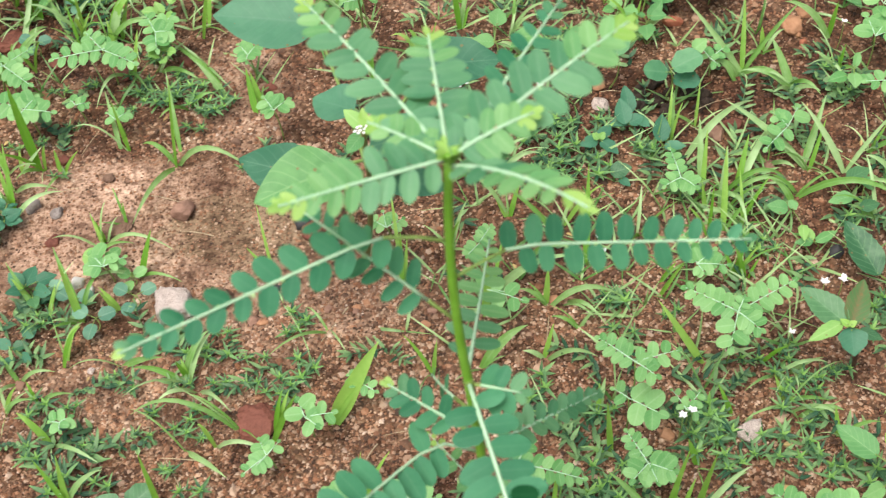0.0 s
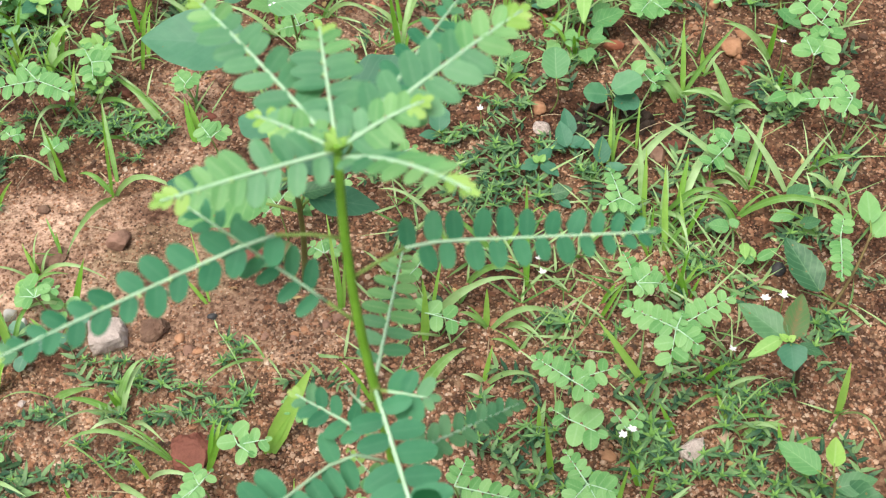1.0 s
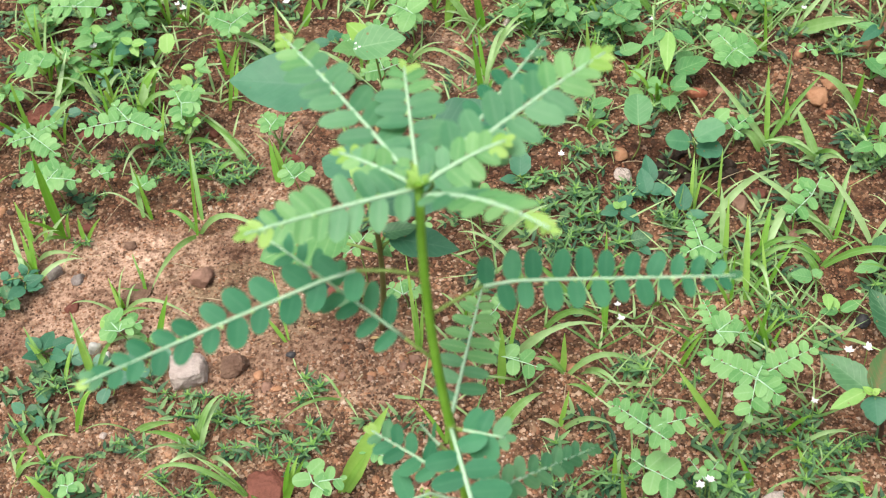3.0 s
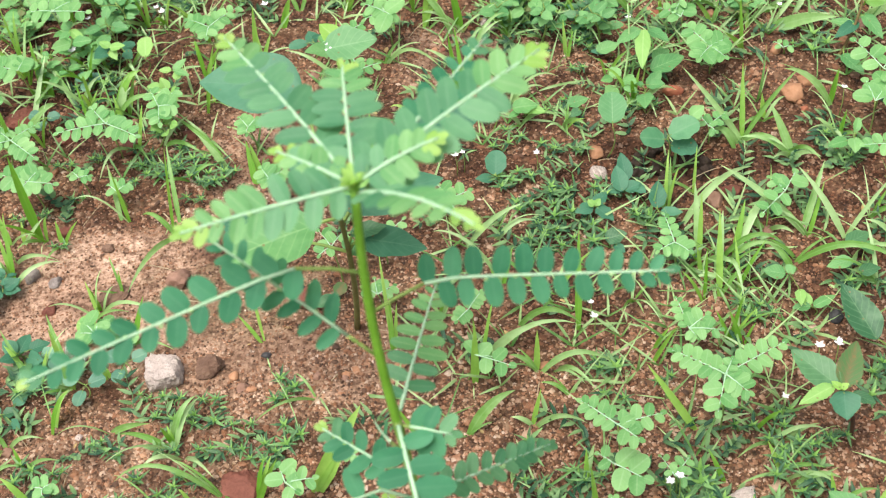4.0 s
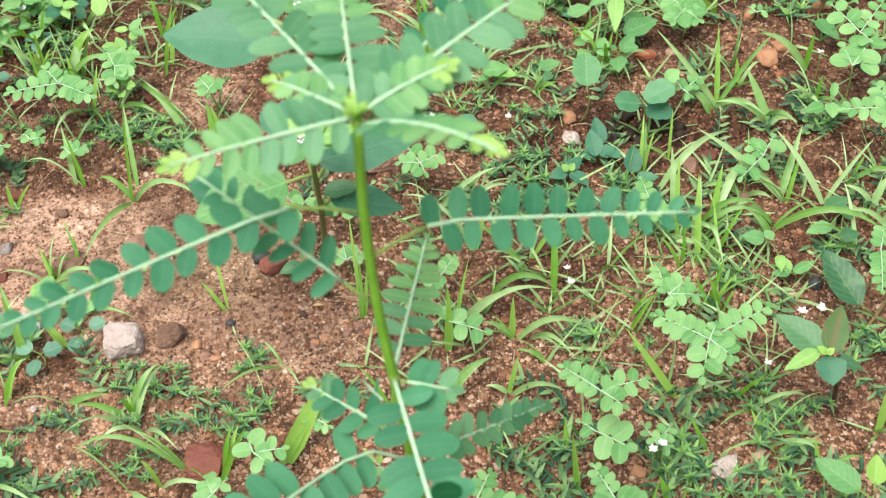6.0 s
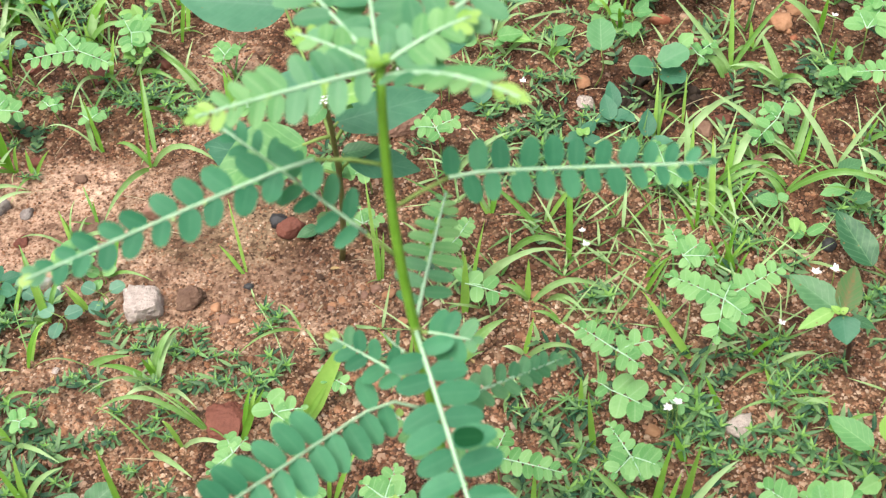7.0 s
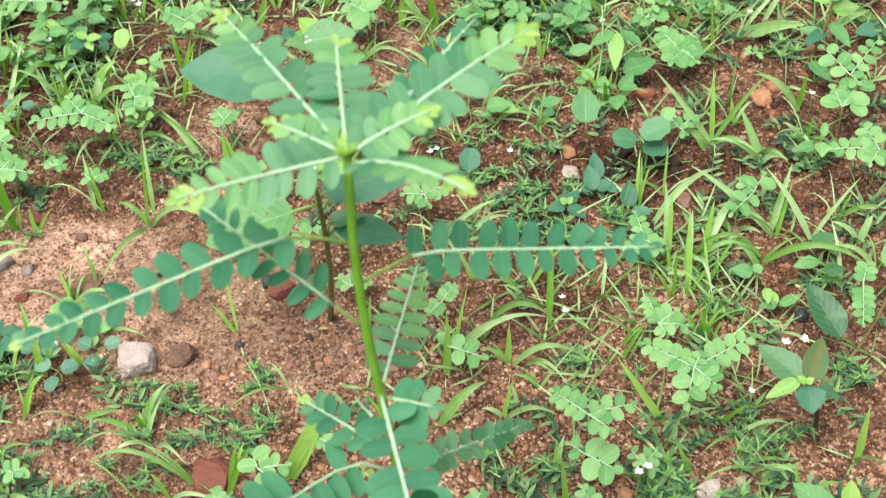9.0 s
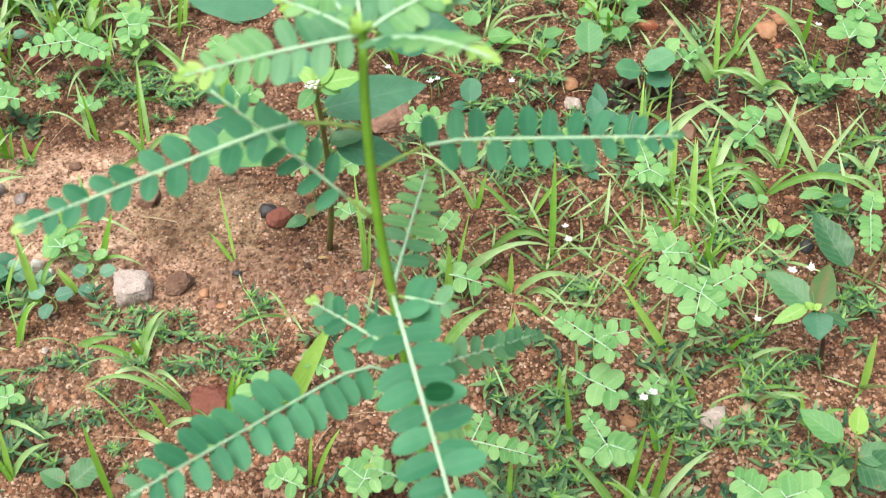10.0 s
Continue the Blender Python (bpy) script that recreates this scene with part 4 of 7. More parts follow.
broad_weed("low_leafy_weed", (0.302, 0.642), (0.296, 0.635, 0.016), [
    (0.300, 0.640, 0.020, 0.95, 0.022, 0.0130, "egg", BROAD_GREEN, 0.280, 0.630, 0.018),
    (0.264, 0.611, 0.016, 0.95, 0.020, 0.0110, "egg", BROAD_LIGHT, 0.283, 0.616, 0.016),
    (0.299, 0.622, 0.016, 0.95, 0.013, 0.0100, "egg", BROAD_LIGHT, 0.295, 0.634, 0.016),
    (0.303, 0.610, 0.014, 0.95, 0.017, 0.0100, "egg", BROAD_GREEN, 0.286, 0.606, 0.014)],
    "low weed with oval green leaves among grass", 0.0007, TWIG)
broad_weed("low_leafy_weed", (0.238, 0.614), (0.235, 0.609, 0.012), [
    (0.217, 0.608, 0.017, 0.95, 0.016, 0.0120, "egg", BROAD_LIGHT, 0.233, 0.606, 0.014),
    (0.241, 0.611, 0.016, 0.95, 0.008, 0.0090, "egg", BROAD_LIGHT, 0.234, 0.608, 0.014),
    (0.239, 0.573, 0.020, 0.95, 0.017, 0.0080, "egg", BROAD_FRESH, 0.241, 0.589, 0.016)],
    "low weed with light green leaves among grass", 0.0007, TWIG)
broad_weed("low_leafy_weed", (0.251, 0.581), (0.248, 0.577, 0.010), [
    (0.265, 0.582, 0.017, 0.95, 0.018, 0.0080, "egg", WEED_LEAF, 0.249, 0.576, 0.012),
    (0.234, 0.576, 0.012, 0.95, 0.013, 0.0080, "egg", BROAD_LIGHT, 0.247, 0.576, 0.012),
    (0.241, 0.588, 0.017, 0.95, 0.013, 0.0080, "egg", BROAD_FRESH, 0.247, 0.577, 0.012)],
    "low weed with light green oval leaves", 0.0007, TWIG)
broad_weed("round_leaved_weed", (-0.314, 0.890), (-0.304, 0.870, 0.030), [
    (-0.308, 0.896, 0.036, 0.95, 0.024, 0.0150, "round", BROAD_FRESH, -0.304, 0.873, 0.030)],
    "small light green round leaf on a stalk", 0.0007, TWIG)
broad_weed("low_leafy_weed", (-0.284, 0.880), (-0.274, 0.851, 0.030), [
    (-0.263, 0.861, 0.036, 0.95, 0.016, 0.0080, "egg", WEED_LEAF, -0.274, 0.851, 0.030),
    (-0.289, 0.855, 0.030, 0.95, 0.014, 0.0080, "egg", BROAD_FRESH, -0.276, 0.851, 0.030),
    (-0.259, 0.846, 0.030, 0.95, 0.015, 0.0070, "egg", WEED_LEAF, -0.273, 0.851, 0.030)],
    "low weed with light green pointed leaves", 0.0008, TWIG)
broad_weed("low_leafy_weed", (-0.352, 0.917), (-0.338, 0.882, 0.035), [
    (-0.323, 0.880, 0.039, 0.95, 0.016, 0.0090, "egg", BROAD_FRESH, -0.338, 0.882, 0.035),
    (-0.349, 0.888, 0.039, 0.95, 0.013, 0.0090, "egg", BROAD_FRESH, -0.338, 0.882, 0.035),
    (-0.332, 0.873, 0.029, 0.95, 0.013, 0.0090, "egg", BROAD_FRESH, -0.339, 0.884, 0.032)],
    "low weed with yellow-green leaves", 0.0008, TWIG)
broad_weed("low_leafy_weed", (-0.400, 0.944), (-0.383, 0.911, 0.035), [
    (-0.390, 0.919, 0.040, 0.95, 0.012, 0.0120, "egg", BROAD_LIGHT, -0.383, 0.910, 0.036),
    (-0.366, 0.894, 0.033, 0.95, 0.023, 0.0100, "egg", BROAD_FRESH, -0.382, 0.910, 0.036),
    (-0.392, 0.894, 0.033, 0.95, 0.017, 0.0100, "egg", WEED_LEAF, -0.382, 0.908, 0.036)],
    "low weed with light green oval leaves", 0.0008, TWIG)

W = broad_weed
W("blue_green_clover", (-0.259, 0.537), (-0.259, 0.54, 0.012), [(-0.275, 0.548, 0.012, 0.9, 0.012, 0.011, "round", CLOVER), (-0.243, 0.548, 0.013, 0.9, 0.012, 0.011, "round", CLOVER), (-0.262, 0.522, 0.013, 0.9, 0.012, 0.011, "round", CLOVER)], "small blue-green clover leaves on the soil", 0.0006, TWIG)
W("blue_green_clover", (-0.305, 0.534), (-0.305, 0.537, 0.012), [(-0.318, 0.545, 0.012, 0.9, 0.012, 0.011, "round", CLOVER), (-0.29, 0.543, 0.012, 0.9, 0.012, 0.011, "round", CLOVER)], "small blue-green clover leaves on the soil", 0.0006, TWIG)
W("blue_green_clover", (-0.286, 0.515), (-0.285, 0.52, 0.013), [(-0.302, 0.528, 0.013, 0.9, 0.013, 0.012, "round", CLOVER), (-0.270, 0.526, 0.013, 0.9, 0.013, 0.012, "round", CLOVER), (-0.287, 0.502, 0.012, 0.9, 0.013, 0.011, "round", CLOVER)], "small blue-green clover leaves on the soil", 0.0006, TWIG)
W("blue_green_clover", (-0.392, 0.81), (-0.392, 0.815, 0.012), [(-0.407, 0.822, 0.012, 0.9, 0.012, 0.011, "round", CLOVER), (-0.378, 0.82, 0.012, 0.9, 0.012, 0.011, "round", CLOVER), (-0.392, 0.80, 0.012, 0.9, 0.012, 0.011, "round", CLOVER)], "blue-green clover leaves beside a dark clod", 0.0006, TWIG)
W("blue_green_clover", (-0.363, 0.862), (-0.363, 0.866, 0.012), [(-0.375, 0.873, 0.012, 0.9, 0.012, 0.011, "round", CLOVER), (-0.352, 0.872, 0.012, 0.9, 0.012, 0.011, "round", CLOVER), (-0.363, 0.852, 0.012, 0.9, 0.012, 0.011, "round", CLOVER)], "blue-green clover leaves on dark soil", 0.0006, TWIG)
W("tall_leafy_weed", (0.315, 0.865), (0.334, 0.885, 0.056), [
    (0.330, 0.827, 0.014, 0.20, 0.031, 0.0130, "egg", BROAD_LIGHT, 0.317, 0.855, 0.012),
    (0.310, 0.861, 0.028, 0.55, 0.028, 0.0120, "egg", BROAD, 0.332, 0.879, 0.028),
    (0.347, 0.852, 0.034, 0.60, 0.032, 0.0120, "egg", BROAD_LIGHT, 0.336, 0.882, 0.034),
    (0.360, 0.887, 0.048, 0.85, 0.025, 0.0160, "lance", GRASS, 0.335, 0.882, 0.048),
    (0.309, 0.884, 0.028, 0.50, 0.021, 0.0080, "egg", WEED_LEAF, 0.328, 0.876, 0.028),
    (0.315, 0.896, 0.056, 1.00, 0.022, 0.0100, "egg", BROAD_FRESH, 0.332, 0.882, 0.056),
    (0.349, 0.903, 0.056, 1.00, 0.024, 0.0100, "egg", WEED_LEAF, 0.334, 0.884, 0.056),
    (0.327, 0.910, 0.061, 1.00, 0.025, 0.0090, "egg", BROAD_LIGHT, 0.333, 0.886, 0.056)],
    "taller weed with a leaning brown stem and green leaves", 0.0016, STEM_RED)
W("bare_stalk", (0.124, 0.834), (0.131, 0.864, 0.071), [(0.153, 0.874, 0.074, 1.0, 0.03, 0.0022, "lance", RACHIS_GREEN)], "thin pale upright bare grass stalk", 0.0011, RACHIS_GREEN)
W("bare_stalk", (-0.121, 0.477), (-0.143, 0.522, 0.02), [(-0.147, 0.532, 0.024, 1.0, 0.008, 0.0012, "lance", RACHIS_GREEN)], "thin leaning dry stalk over the soil", 0.0005, RACHIS_GREEN)
W("yellow_leaved_weed", (-0.108, 0.600), (-0.107, 0.603, 0.008), [(-0.100, 0.612, 0.01, 0.9, 0.012, 0.011, "round", BROAD_RUST), (-0.122, 0.592, 0.008, 0.8, 0.018, 0.011, "egg", BROAD_GREEN)], "low weed with one yellowing round leaf", 0.0006, TWIG)
W("dark_leaved_weed", (-0.237, 0.362), (-0.237, 0.365, 0.016), [(-0.218, 0.378, 0.022, 0.9, 0.022, 0.018, "round", BROAD_GREEN), (-0.255, 0.372, 0.02, 0.9, 0.018, 0.014, "egg", BROAD_GREEN)], "low weed with dark green rounded leaves", 0.0008, TWIG)


W("low_leafy_weed", (-0.287, 0.572), (-0.286, 0.573, 0.011), [(-0.304, 0.578, 0.013, 0.9, 0.016, 0.015, "round", BROAD_FRESH), (-0.276, 0.583, 0.014, 0.95, 0.011, 0.009, "round", WEED_LEAF), (-0.302, 0.562, 0.010, 0.8, 0.014, 0.010, "egg", BROAD_FRESH), (-0.271, 0.568, 0.012, 0.8, 0.012, 0.010, "round", WEED_LEAF)], "low weed with bright green rounded leaves", 0.0007, TWIG)
W("low_leafy_weed", (-0.265, 0.557), (-0.265, 0.559, 0.010), [(-0.275, 0.563, 0.012, 0.9, 0.011, 0.009, "round", WEED_LEAF), (-0.253, 0.565, 0.012, 0.9, 0.011, 0.009, "round", WEED_LEAF), (-0.265, 0.545, 0.010, 0.9, 0.010, 0.009, "round", WEED_LEAF)], "low weed with small pale rounded leaves", 0.0006, TWIG)


# ---- grass ----
def blade(parent, a, b, width, arch, seed):
    r = random.Random(seed)
    a, b = Vector(a), Vector(b)
    length = (b - a).length
    pts = bend(a, b, arch * length * 0.75, 9, (0, 0, 1), 0.45)
    bm = bmesh.new()
    uv = bm.loops.layers.uv.new("leaf")
    rows, coord = [], {}
    twist = r.uniform(-0.5, 0.5)
    for i, p in enumerate(pts):
        s = i / 8
        d = (pts[min(i + 1, 8)] - pts[max(i - 1, 0)]).normalized()
        side = d.cross(Vector((0.25 * math.sin(seed), -0.75, 0.65))).normalized()
        n = side.cross(d)
        side = side * math.cos(twist * s) + n * math.sin(twist * s)
        w = width / 2 * (0.55 + 0.45 * min(1, s * 4)) * (1 - s ** 2.6) + 0.00008
        row = []
        for q, v in ((-1, 0.0), (0, 0.5), (1, 1.0)):
            vert = bm.verts.new(p + side * w * q - n * (w * 0.35 if q == 0 else 0))
            coord[vert] = (s, v)
            row.append(vert)
        rows.append(row)
    for x, y in zip(rows, rows[1:]):
        for j in range(2):
            f = bm.faces.new((x[j], x[j + 1], y[j + 1], y[j]))
            for loop in f.loops:
                loop[uv].uv = coord[loop.vert]
    # steep blades take the colour with backlight in it, flatter ones the sheen
    upright = (b - a).normalized().z > 0.72
    return part("blade", bm, GRASS_BACKLIT if upright else GRASS, parent)


COUNT = [0]


def grass_tuft(x, y, blades, label="tuft of light green grass blades in the soil"):
    """Blades: tip x, y, z, width in mm, bow."""
    COUNT[0] += 1
    r = random.Random(COUNT[0])
    o = Vector((x, y, soil_height(x, y) - 0.001))
    tuft = thing("grass_tuft", o, label, "grass", "grass tufts")
    for k, (bx, by, bz, w, arch) in enumerate(blades):
        blade(tuft, (r.uniform(-0.002, 0.002), r.uniform(-0.002, 0.002), 0), Vector((bx, by, bz)) - o, w * 0.00105, arch, COUNT[0] * 10 + k)
    # short basal blades
    for k in range(r.randrange(0, 3)):
        a, l = r.uniform(0, 6.283), r.uniform(0.014, 0.045)
        blade(tuft, (0, 0, 0), (math.cos(a) * l, math.sin(a) * l, r.uniform(0.2, 1.0) * l), r.uniform(0.001, 0.0022), r.uniform(0.05, 0.45), COUNT[0] * 10 + 7 + k)


def seedling(x, y, centre, fronds):
    """Fronds: tip x, y, z, pairs, leaflet length in mm."""
    COUNT[0] += 1
    o = Vector((x, y, soil_height(x, y) - 0.001))
    plant = thing("weed_seedling", o, "small pinnate-leaved seedling with light green leaflets", "seedling", "pinnate seedlings")
    c = Vector(centre) - o
    bm = bmesh.new()
    tube(bm, bend((0, 0, 0), c, 0.001, 6, (1, 0, 0)), 0.0007, 0.7, 6)
    part("stem", bm, TWIG, plant)
    for k, (tx, ty, tz, pairs, mm) in enumerate(fronds):
        frond(plant, c, Vector((tx, ty, tz)) - o, pairs, mm * 0.00122, (0.1 * math.sin(k + x * 50), -0.3, 0.92), 0.0012, 0.07, 0.0005, 0.72 if mm < 10 else 0.8, tones=(WEED_LEAF, WEED_LEAF, WEED_LEAF), seed=COUNT[0] * 7 + k, spread=72, stalk=RACHIS, crowd=1.05, loose=0.32)



grass_tuft(0.049, 0.530, [(0.049, 0.542, 0.035, 4.5, 0.02), (0.104, 0.530, 0.010, 4.5, 0.50), (0.028, 0.540, 0.010, 4.1, 0.35)])
grass_tuft(0.061, 0.532, [(0.090, 0.506, 0.010, 3.3, 0.40), (0.082, 0.513, 0.010, 2.5, 0.40)])
grass_tuft(0.045, 0.483, [(0.051, 0.495, 0.031, 3.6, 0.02), (0.029, 0.486, 0.010, 3.6, 0.30), (0.082, 0.480, 0.010, 4.4, 0.45)])
grass_tuft(0.013, 0.545, [(0.049, 0.552, 0.028, 7.1, 0.25)])
grass_tuft(-0.001, 0.475, [(0.033, 0.496, 0.028, 7.5, 0.30), (0.011, 0.487, 0.021, 4.0, 0.03)])
grass_tuft(0.002, 0.518, [(0.006, 0.530, 0.056, 6.1, 0.02)])
grass_tuft(0.071, 0.510, [(0.080, 0.522, 0.006, 2.8, 0.05), (0.050, 0.515, 0.010, 3.2, 0.35)])
grass_tuft(0.081, 0.436, [(0.080, 0.448, 0.028, 3.5, 0.02), (0.086, 0.463, 0.010, 3.9, 0.30)])
grass_tuft(0.131, 0.539, [(0.149, 0.551, 0.025, 3.7, 0.10)])
grass_tuft(0.205, 0.469, [(0.241, 0.472, 0.010, 3.2, 0.40), (0.180, 0.450, 0.010, 2.8, 0.30)])
grass_tuft(0.196, 0.477, [(0.211, 0.475, 0.028, 2.8, 0.20)])
grass_tuft(0.216, 0.434, [(0.245, 0.434, 0.010, 4.6, 0.45), (0.247, 0.446, 0.004, 3.5, 0.03)])
grass_tuft(0.285, 0.449, [(0.286, 0.461, 0.045, 5.1, 0.06)])
grass_tuft(-0.005, 0.658, [(0.039, 0.674, 0.028, 4.5, 0.20)])
grass_tuft(0.015, 0.663, [(0.049, 0.672, 0.010, 4.0, 0.40)])
grass_tuft(0.035, 0.573, [(0.081, 0.567, 0.010, 5.1, 0.55)])
grass_tuft(0.078, 0.883, [(0.076, 0.895, 0.033, 3.6, 0.03), (0.085, 0.895, 0.020, 3.1, 0.10)])
grass_tuft(0.038, 0.796, [(0.073, 0.790, 0.010, 3.9, 0.40), (0.017, 0.799, 0.010, 3.9, 0.40)])
grass_tuft(0.072, 0.788, [(0.094, 0.778, 0.010, 3.9, 0.45)])
grass_tuft(0.140, 0.820, [(0.171, 0.820, 0.010, 4.0, 0.45), (0.152, 0.786, 0.010, 2.5, 0.40)])
grass_tuft(0.218, 0.763, [(0.255, 0.741, 0.010, 4.8, 0.40), (0.196, 0.768, 0.010, 3.8, 0.50)])
grass_tuft(0.260, 0.750, [(0.244, 0.778, 0.028, 4.3, 0.10), (0.279, 0.728, 0.010, 3.8, 0.40)])
grass_tuft(0.241, 0.791, [(0.241, 0.803, 0.018, 4.4, 0.03), (0.262, 0.806, 0.010, 2.9, 0.40), (0.221, 0.770, 0.010, 3.4, 0.30)])
grass_tuft(0.301, 0.804, [(0.261, 0.821, 0.028, 5.9, 0.30), (0.305, 0.816, 0.030, 4.9, 0.10)])
grass_tuft(0.260, 0.902, [(0.316, 0.887, 0.028, 11.6, 0.12)])
grass_tuft(0.295, 0.775, [(0.282, 0.778, 0.010, 3.4, 0.30), (0.300, 0.747, 0.010, 3.4, 0.30)])
grass_tuft(0.173, 0.616, [(0.170, 0.628, 0.023, 3.5, 0.02)])
grass_tuft(0.198, 0.556, [(0.186, 0.561, 0.028, 3.8, 0.10), (0.207, 0.564, 0.010, 2.1, 0.30)])
grass_tuft(0.331, 0.621, [(0.292, 0.634, 0.010, 3.9, 0.45)])
grass_tuft(0.194, 0.632, [(0.237, 0.633, 0.010, 3.5, 0.50), (0.201, 0.585, 0.010, 3.5, 0.50), (0.168, 0.622, 0.010, 2.2, 0.30)])
grass_tuft(0.174, 0.594, [(0.156, 0.599, 0.028, 2.6, 0.20), (0.174, 0.606, 0.044, 2.6, 0.02)])
grass_tuft(-0.247, 0.677, [(-0.237, 0.689, 0.088, 2.7, 0.04), (-0.276, 0.693, 0.010, 4.1, 0.45), (-0.183, 0.662, 0.010, 4.5, 0.50), (-0.271, 0.609, 0.010, 4.5, 0.20)])
grass_tuft(-0.291, 0.695, [(-0.296, 0.707, 0.048, 4.1, 0.04)])
grass_tuft(-0.363, 0.678, [(-0.365, 0.690, 0.084, 7.7, 0.12)])
grass_tuft(-0.373, 0.760, [(-0.394, 0.747, 0.010, 3.8, 0.30)])
grass_tuft(-0.325, 0.817, [(-0.308, 0.858, 0.028, 7.5, 0.35), (-0.327, 0.829, 0.025, 4.0, 0.05)])
grass_tuft(-0.398, 0.858, [(-0.404, 0.870, 0.035, 7.2, 0.03), (-0.407, 0.870, 0.049, 3.6, 0.08)])
grass_tuft(-0.412, 0.790, [(-0.376, 0.814, 0.028, 5.9, 0.25)])
grass_tuft(-0.244, 0.827, [(-0.227, 0.839, 0.067, 3.5, 0.10)])
grass_tuft(-0.208, 0.890, [(-0.203, 0.902, 0.060, 5.8, 0.02), (-0.263, 0.919, 0.010, 4.7, 0.40)])
grass_tuft(-0.212, 0.750, [(-0.239, 0.769, 0.028, 5.7, 0.10)])
grass_tuft(-0.185, 0.746, [(-0.192, 0.758, 0.024, 5.2, 0.04)])
grass_tuft(-0.343, 0.966, [(-0.343, 0.978, 0.044, 6.0, 0.05)])
grass_tuft(-0.189, 0.939, [(-0.180, 0.951, 0.030, 7.0, 0.10)])
grass_tuft(-0.053, 0.934, [(-0.046, 0.946, 0.053, 4.8, 0.05), (-0.027, 0.946, 0.046, 3.2, 0.10)])
grass_tuft(-0.020, 0.928, [(-0.027, 0.940, 0.054, 7.5, 0.04)])
grass_tuft(-0.026, 0.925, [(-0.085, 0.957, 0.028, 5.4, 0.50), (-0.118, 0.992, 0.028, 5.4, 0.40)])
grass_tuft(-0.017, 0.829, [(-0.023, 0.841, 0.068, 5.0, 0.03), (0.004, 0.895, 0.028, 4.5, 0.40), (-0.008, 0.841, 0.016, 4.0, 0.10)])
grass_tuft(-0.009, 0.876, [(0.026, 0.915, 0.028, 4.1, 0.40)])
grass_tuft(0.140, 0.940, [(0.086, 0.951, 0.028, 6.5, 0.35)])
grass_tuft(-0.046, 0.785, [(-0.060, 0.799, 0.028, 4.4, 0.50), (-0.074, 0.793, 0.028, 3.9, 0.50)])
grass_tuft(0.234, 0.881, [(0.217, 0.872, 0.028, 4.7, 0.10), (0.230, 0.893, 0.059, 3.1, 0.02)])
grass_tuft(0.212, 0.915, [(0.223, 0.932, 0.010, 4.3, 0.50), (0.192, 0.923, 0.028, 3.7, 0.20)])
grass_tuft(0.259, 0.930, [(0.232, 0.969, 0.028, 6.4, 0.10), (0.278, 0.942, 0.010, 4.8, 0.02), (0.291, 0.924, 0.010, 3.8, 0.30)])
grass_tuft(0.288, 0.924, [(0.316, 0.960, 0.028, 5.3, 0.10)])
grass_tuft(0.244, 0.918, [(0.271, 0.925, 0.010, 4.8, 0.40)])
grass_tuft(0.392, 0.923, [(0.351, 0.934, 0.010, 11.8, 0.15)])
grass_tuft(-0.373, 0.617, [(-0.396, 0.667, 0.028, 4.4, 0.10), (-0.334, 0.644, 0.010, 3.9, 0.35)])
grass_tuft(-0.343, 0.672, [(-0.347, 0.684, 0.016, 3.6, 0.03), (-0.321, 0.671, 0.028, 2.7, 0.10)])
grass_tuft(-0.279, 0.375, [(-0.276, 0.387, 0.050, 5.2, 0.03), (-0.251, 0.388, 0.028, 4.1, 0.30), (-0.293, 0.387, 0.044, 4.9, 0.08)])
grass_tuft(-0.299, 0.420, [(-0.319, 0.432, 0.028, 5.4, 0.25), (-0.261, 0.402, 0.010, 3.8, 0.30)])
grass_tuft(-0.213, 0.364, [(-0.215, 0.376, 0.072, 5.2, 0.03)])
grass_tuft(-0.213, 0.474, [(-0.193, 0.497, 0.028, 4.8, 0.35), (-0.214, 0.471, 0.028, 4.4, 0.10)])
grass_tuft(-0.261, 0.485, [(-0.229, 0.486, 0.010, 5.2, 0.15)])
grass_tuft(-0.170, 0.432, [(-0.245, 0.439, 0.010, 3.5, 0.55), (-0.202, 0.445, 0.028, 1.9, 0.30)])
grass_tuft(-0.143, 0.421, [(-0.123, 0.433, 0.046, 4.6, 0.08)])
grass_tuft(-0.204, 0.414, [(-0.171, 0.389, 0.010, 5.0, 0.15)])
grass_tuft(-0.185, 0.416, [(-0.145, 0.409, 0.010, 3.5, 0.40), (-0.192, 0.421, 0.028, 3.1, 0.40)])
grass_tuft(-0.303, 0.491, [(-0.288, 0.504, 0.028, 4.4, 0.30)])
grass_tuft(-0.299, 0.524, [(-0.301, 0.536, 0.059, 5.7, 0.03), (-0.317, 0.511, 0.010, 2.5, 0.30)])
grass_tuft(-0.335, 0.538, [(-0.348, 0.546, 0.028, 4.5, 0.10)])
grass_tuft(-0.271, 0.531, [(-0.280, 0.533, 0.028, 3.7, 0.15)])
grass_tuft(0.135, 0.356, [(0.144, 0.368, 0.078, 5.6, 0.04), (0.173, 0.384, 0.028, 4.8, 0.30), (0.124, 0.374, 0.010, 3.3, 0.40)])
grass_tuft(0.113, 0.356, [(0.081, 0.382, 0.028, 5.9, 0.15)])
grass_tuft(0.121, 0.363, [(0.127, 0.375, 0.030, 3.4, 0.03), (0.129, 0.375, 0.070, 3.7, 0.05)])
grass_tuft(0.087, 0.406, [(0.082, 0.418, 0.054, 4.2, 0.02), (0.065, 0.409, 0.010, 3.4, 0.35)])
grass_tuft(0.120, 0.394, [(0.107, 0.401, 0.028, 3.0, 0.10)])
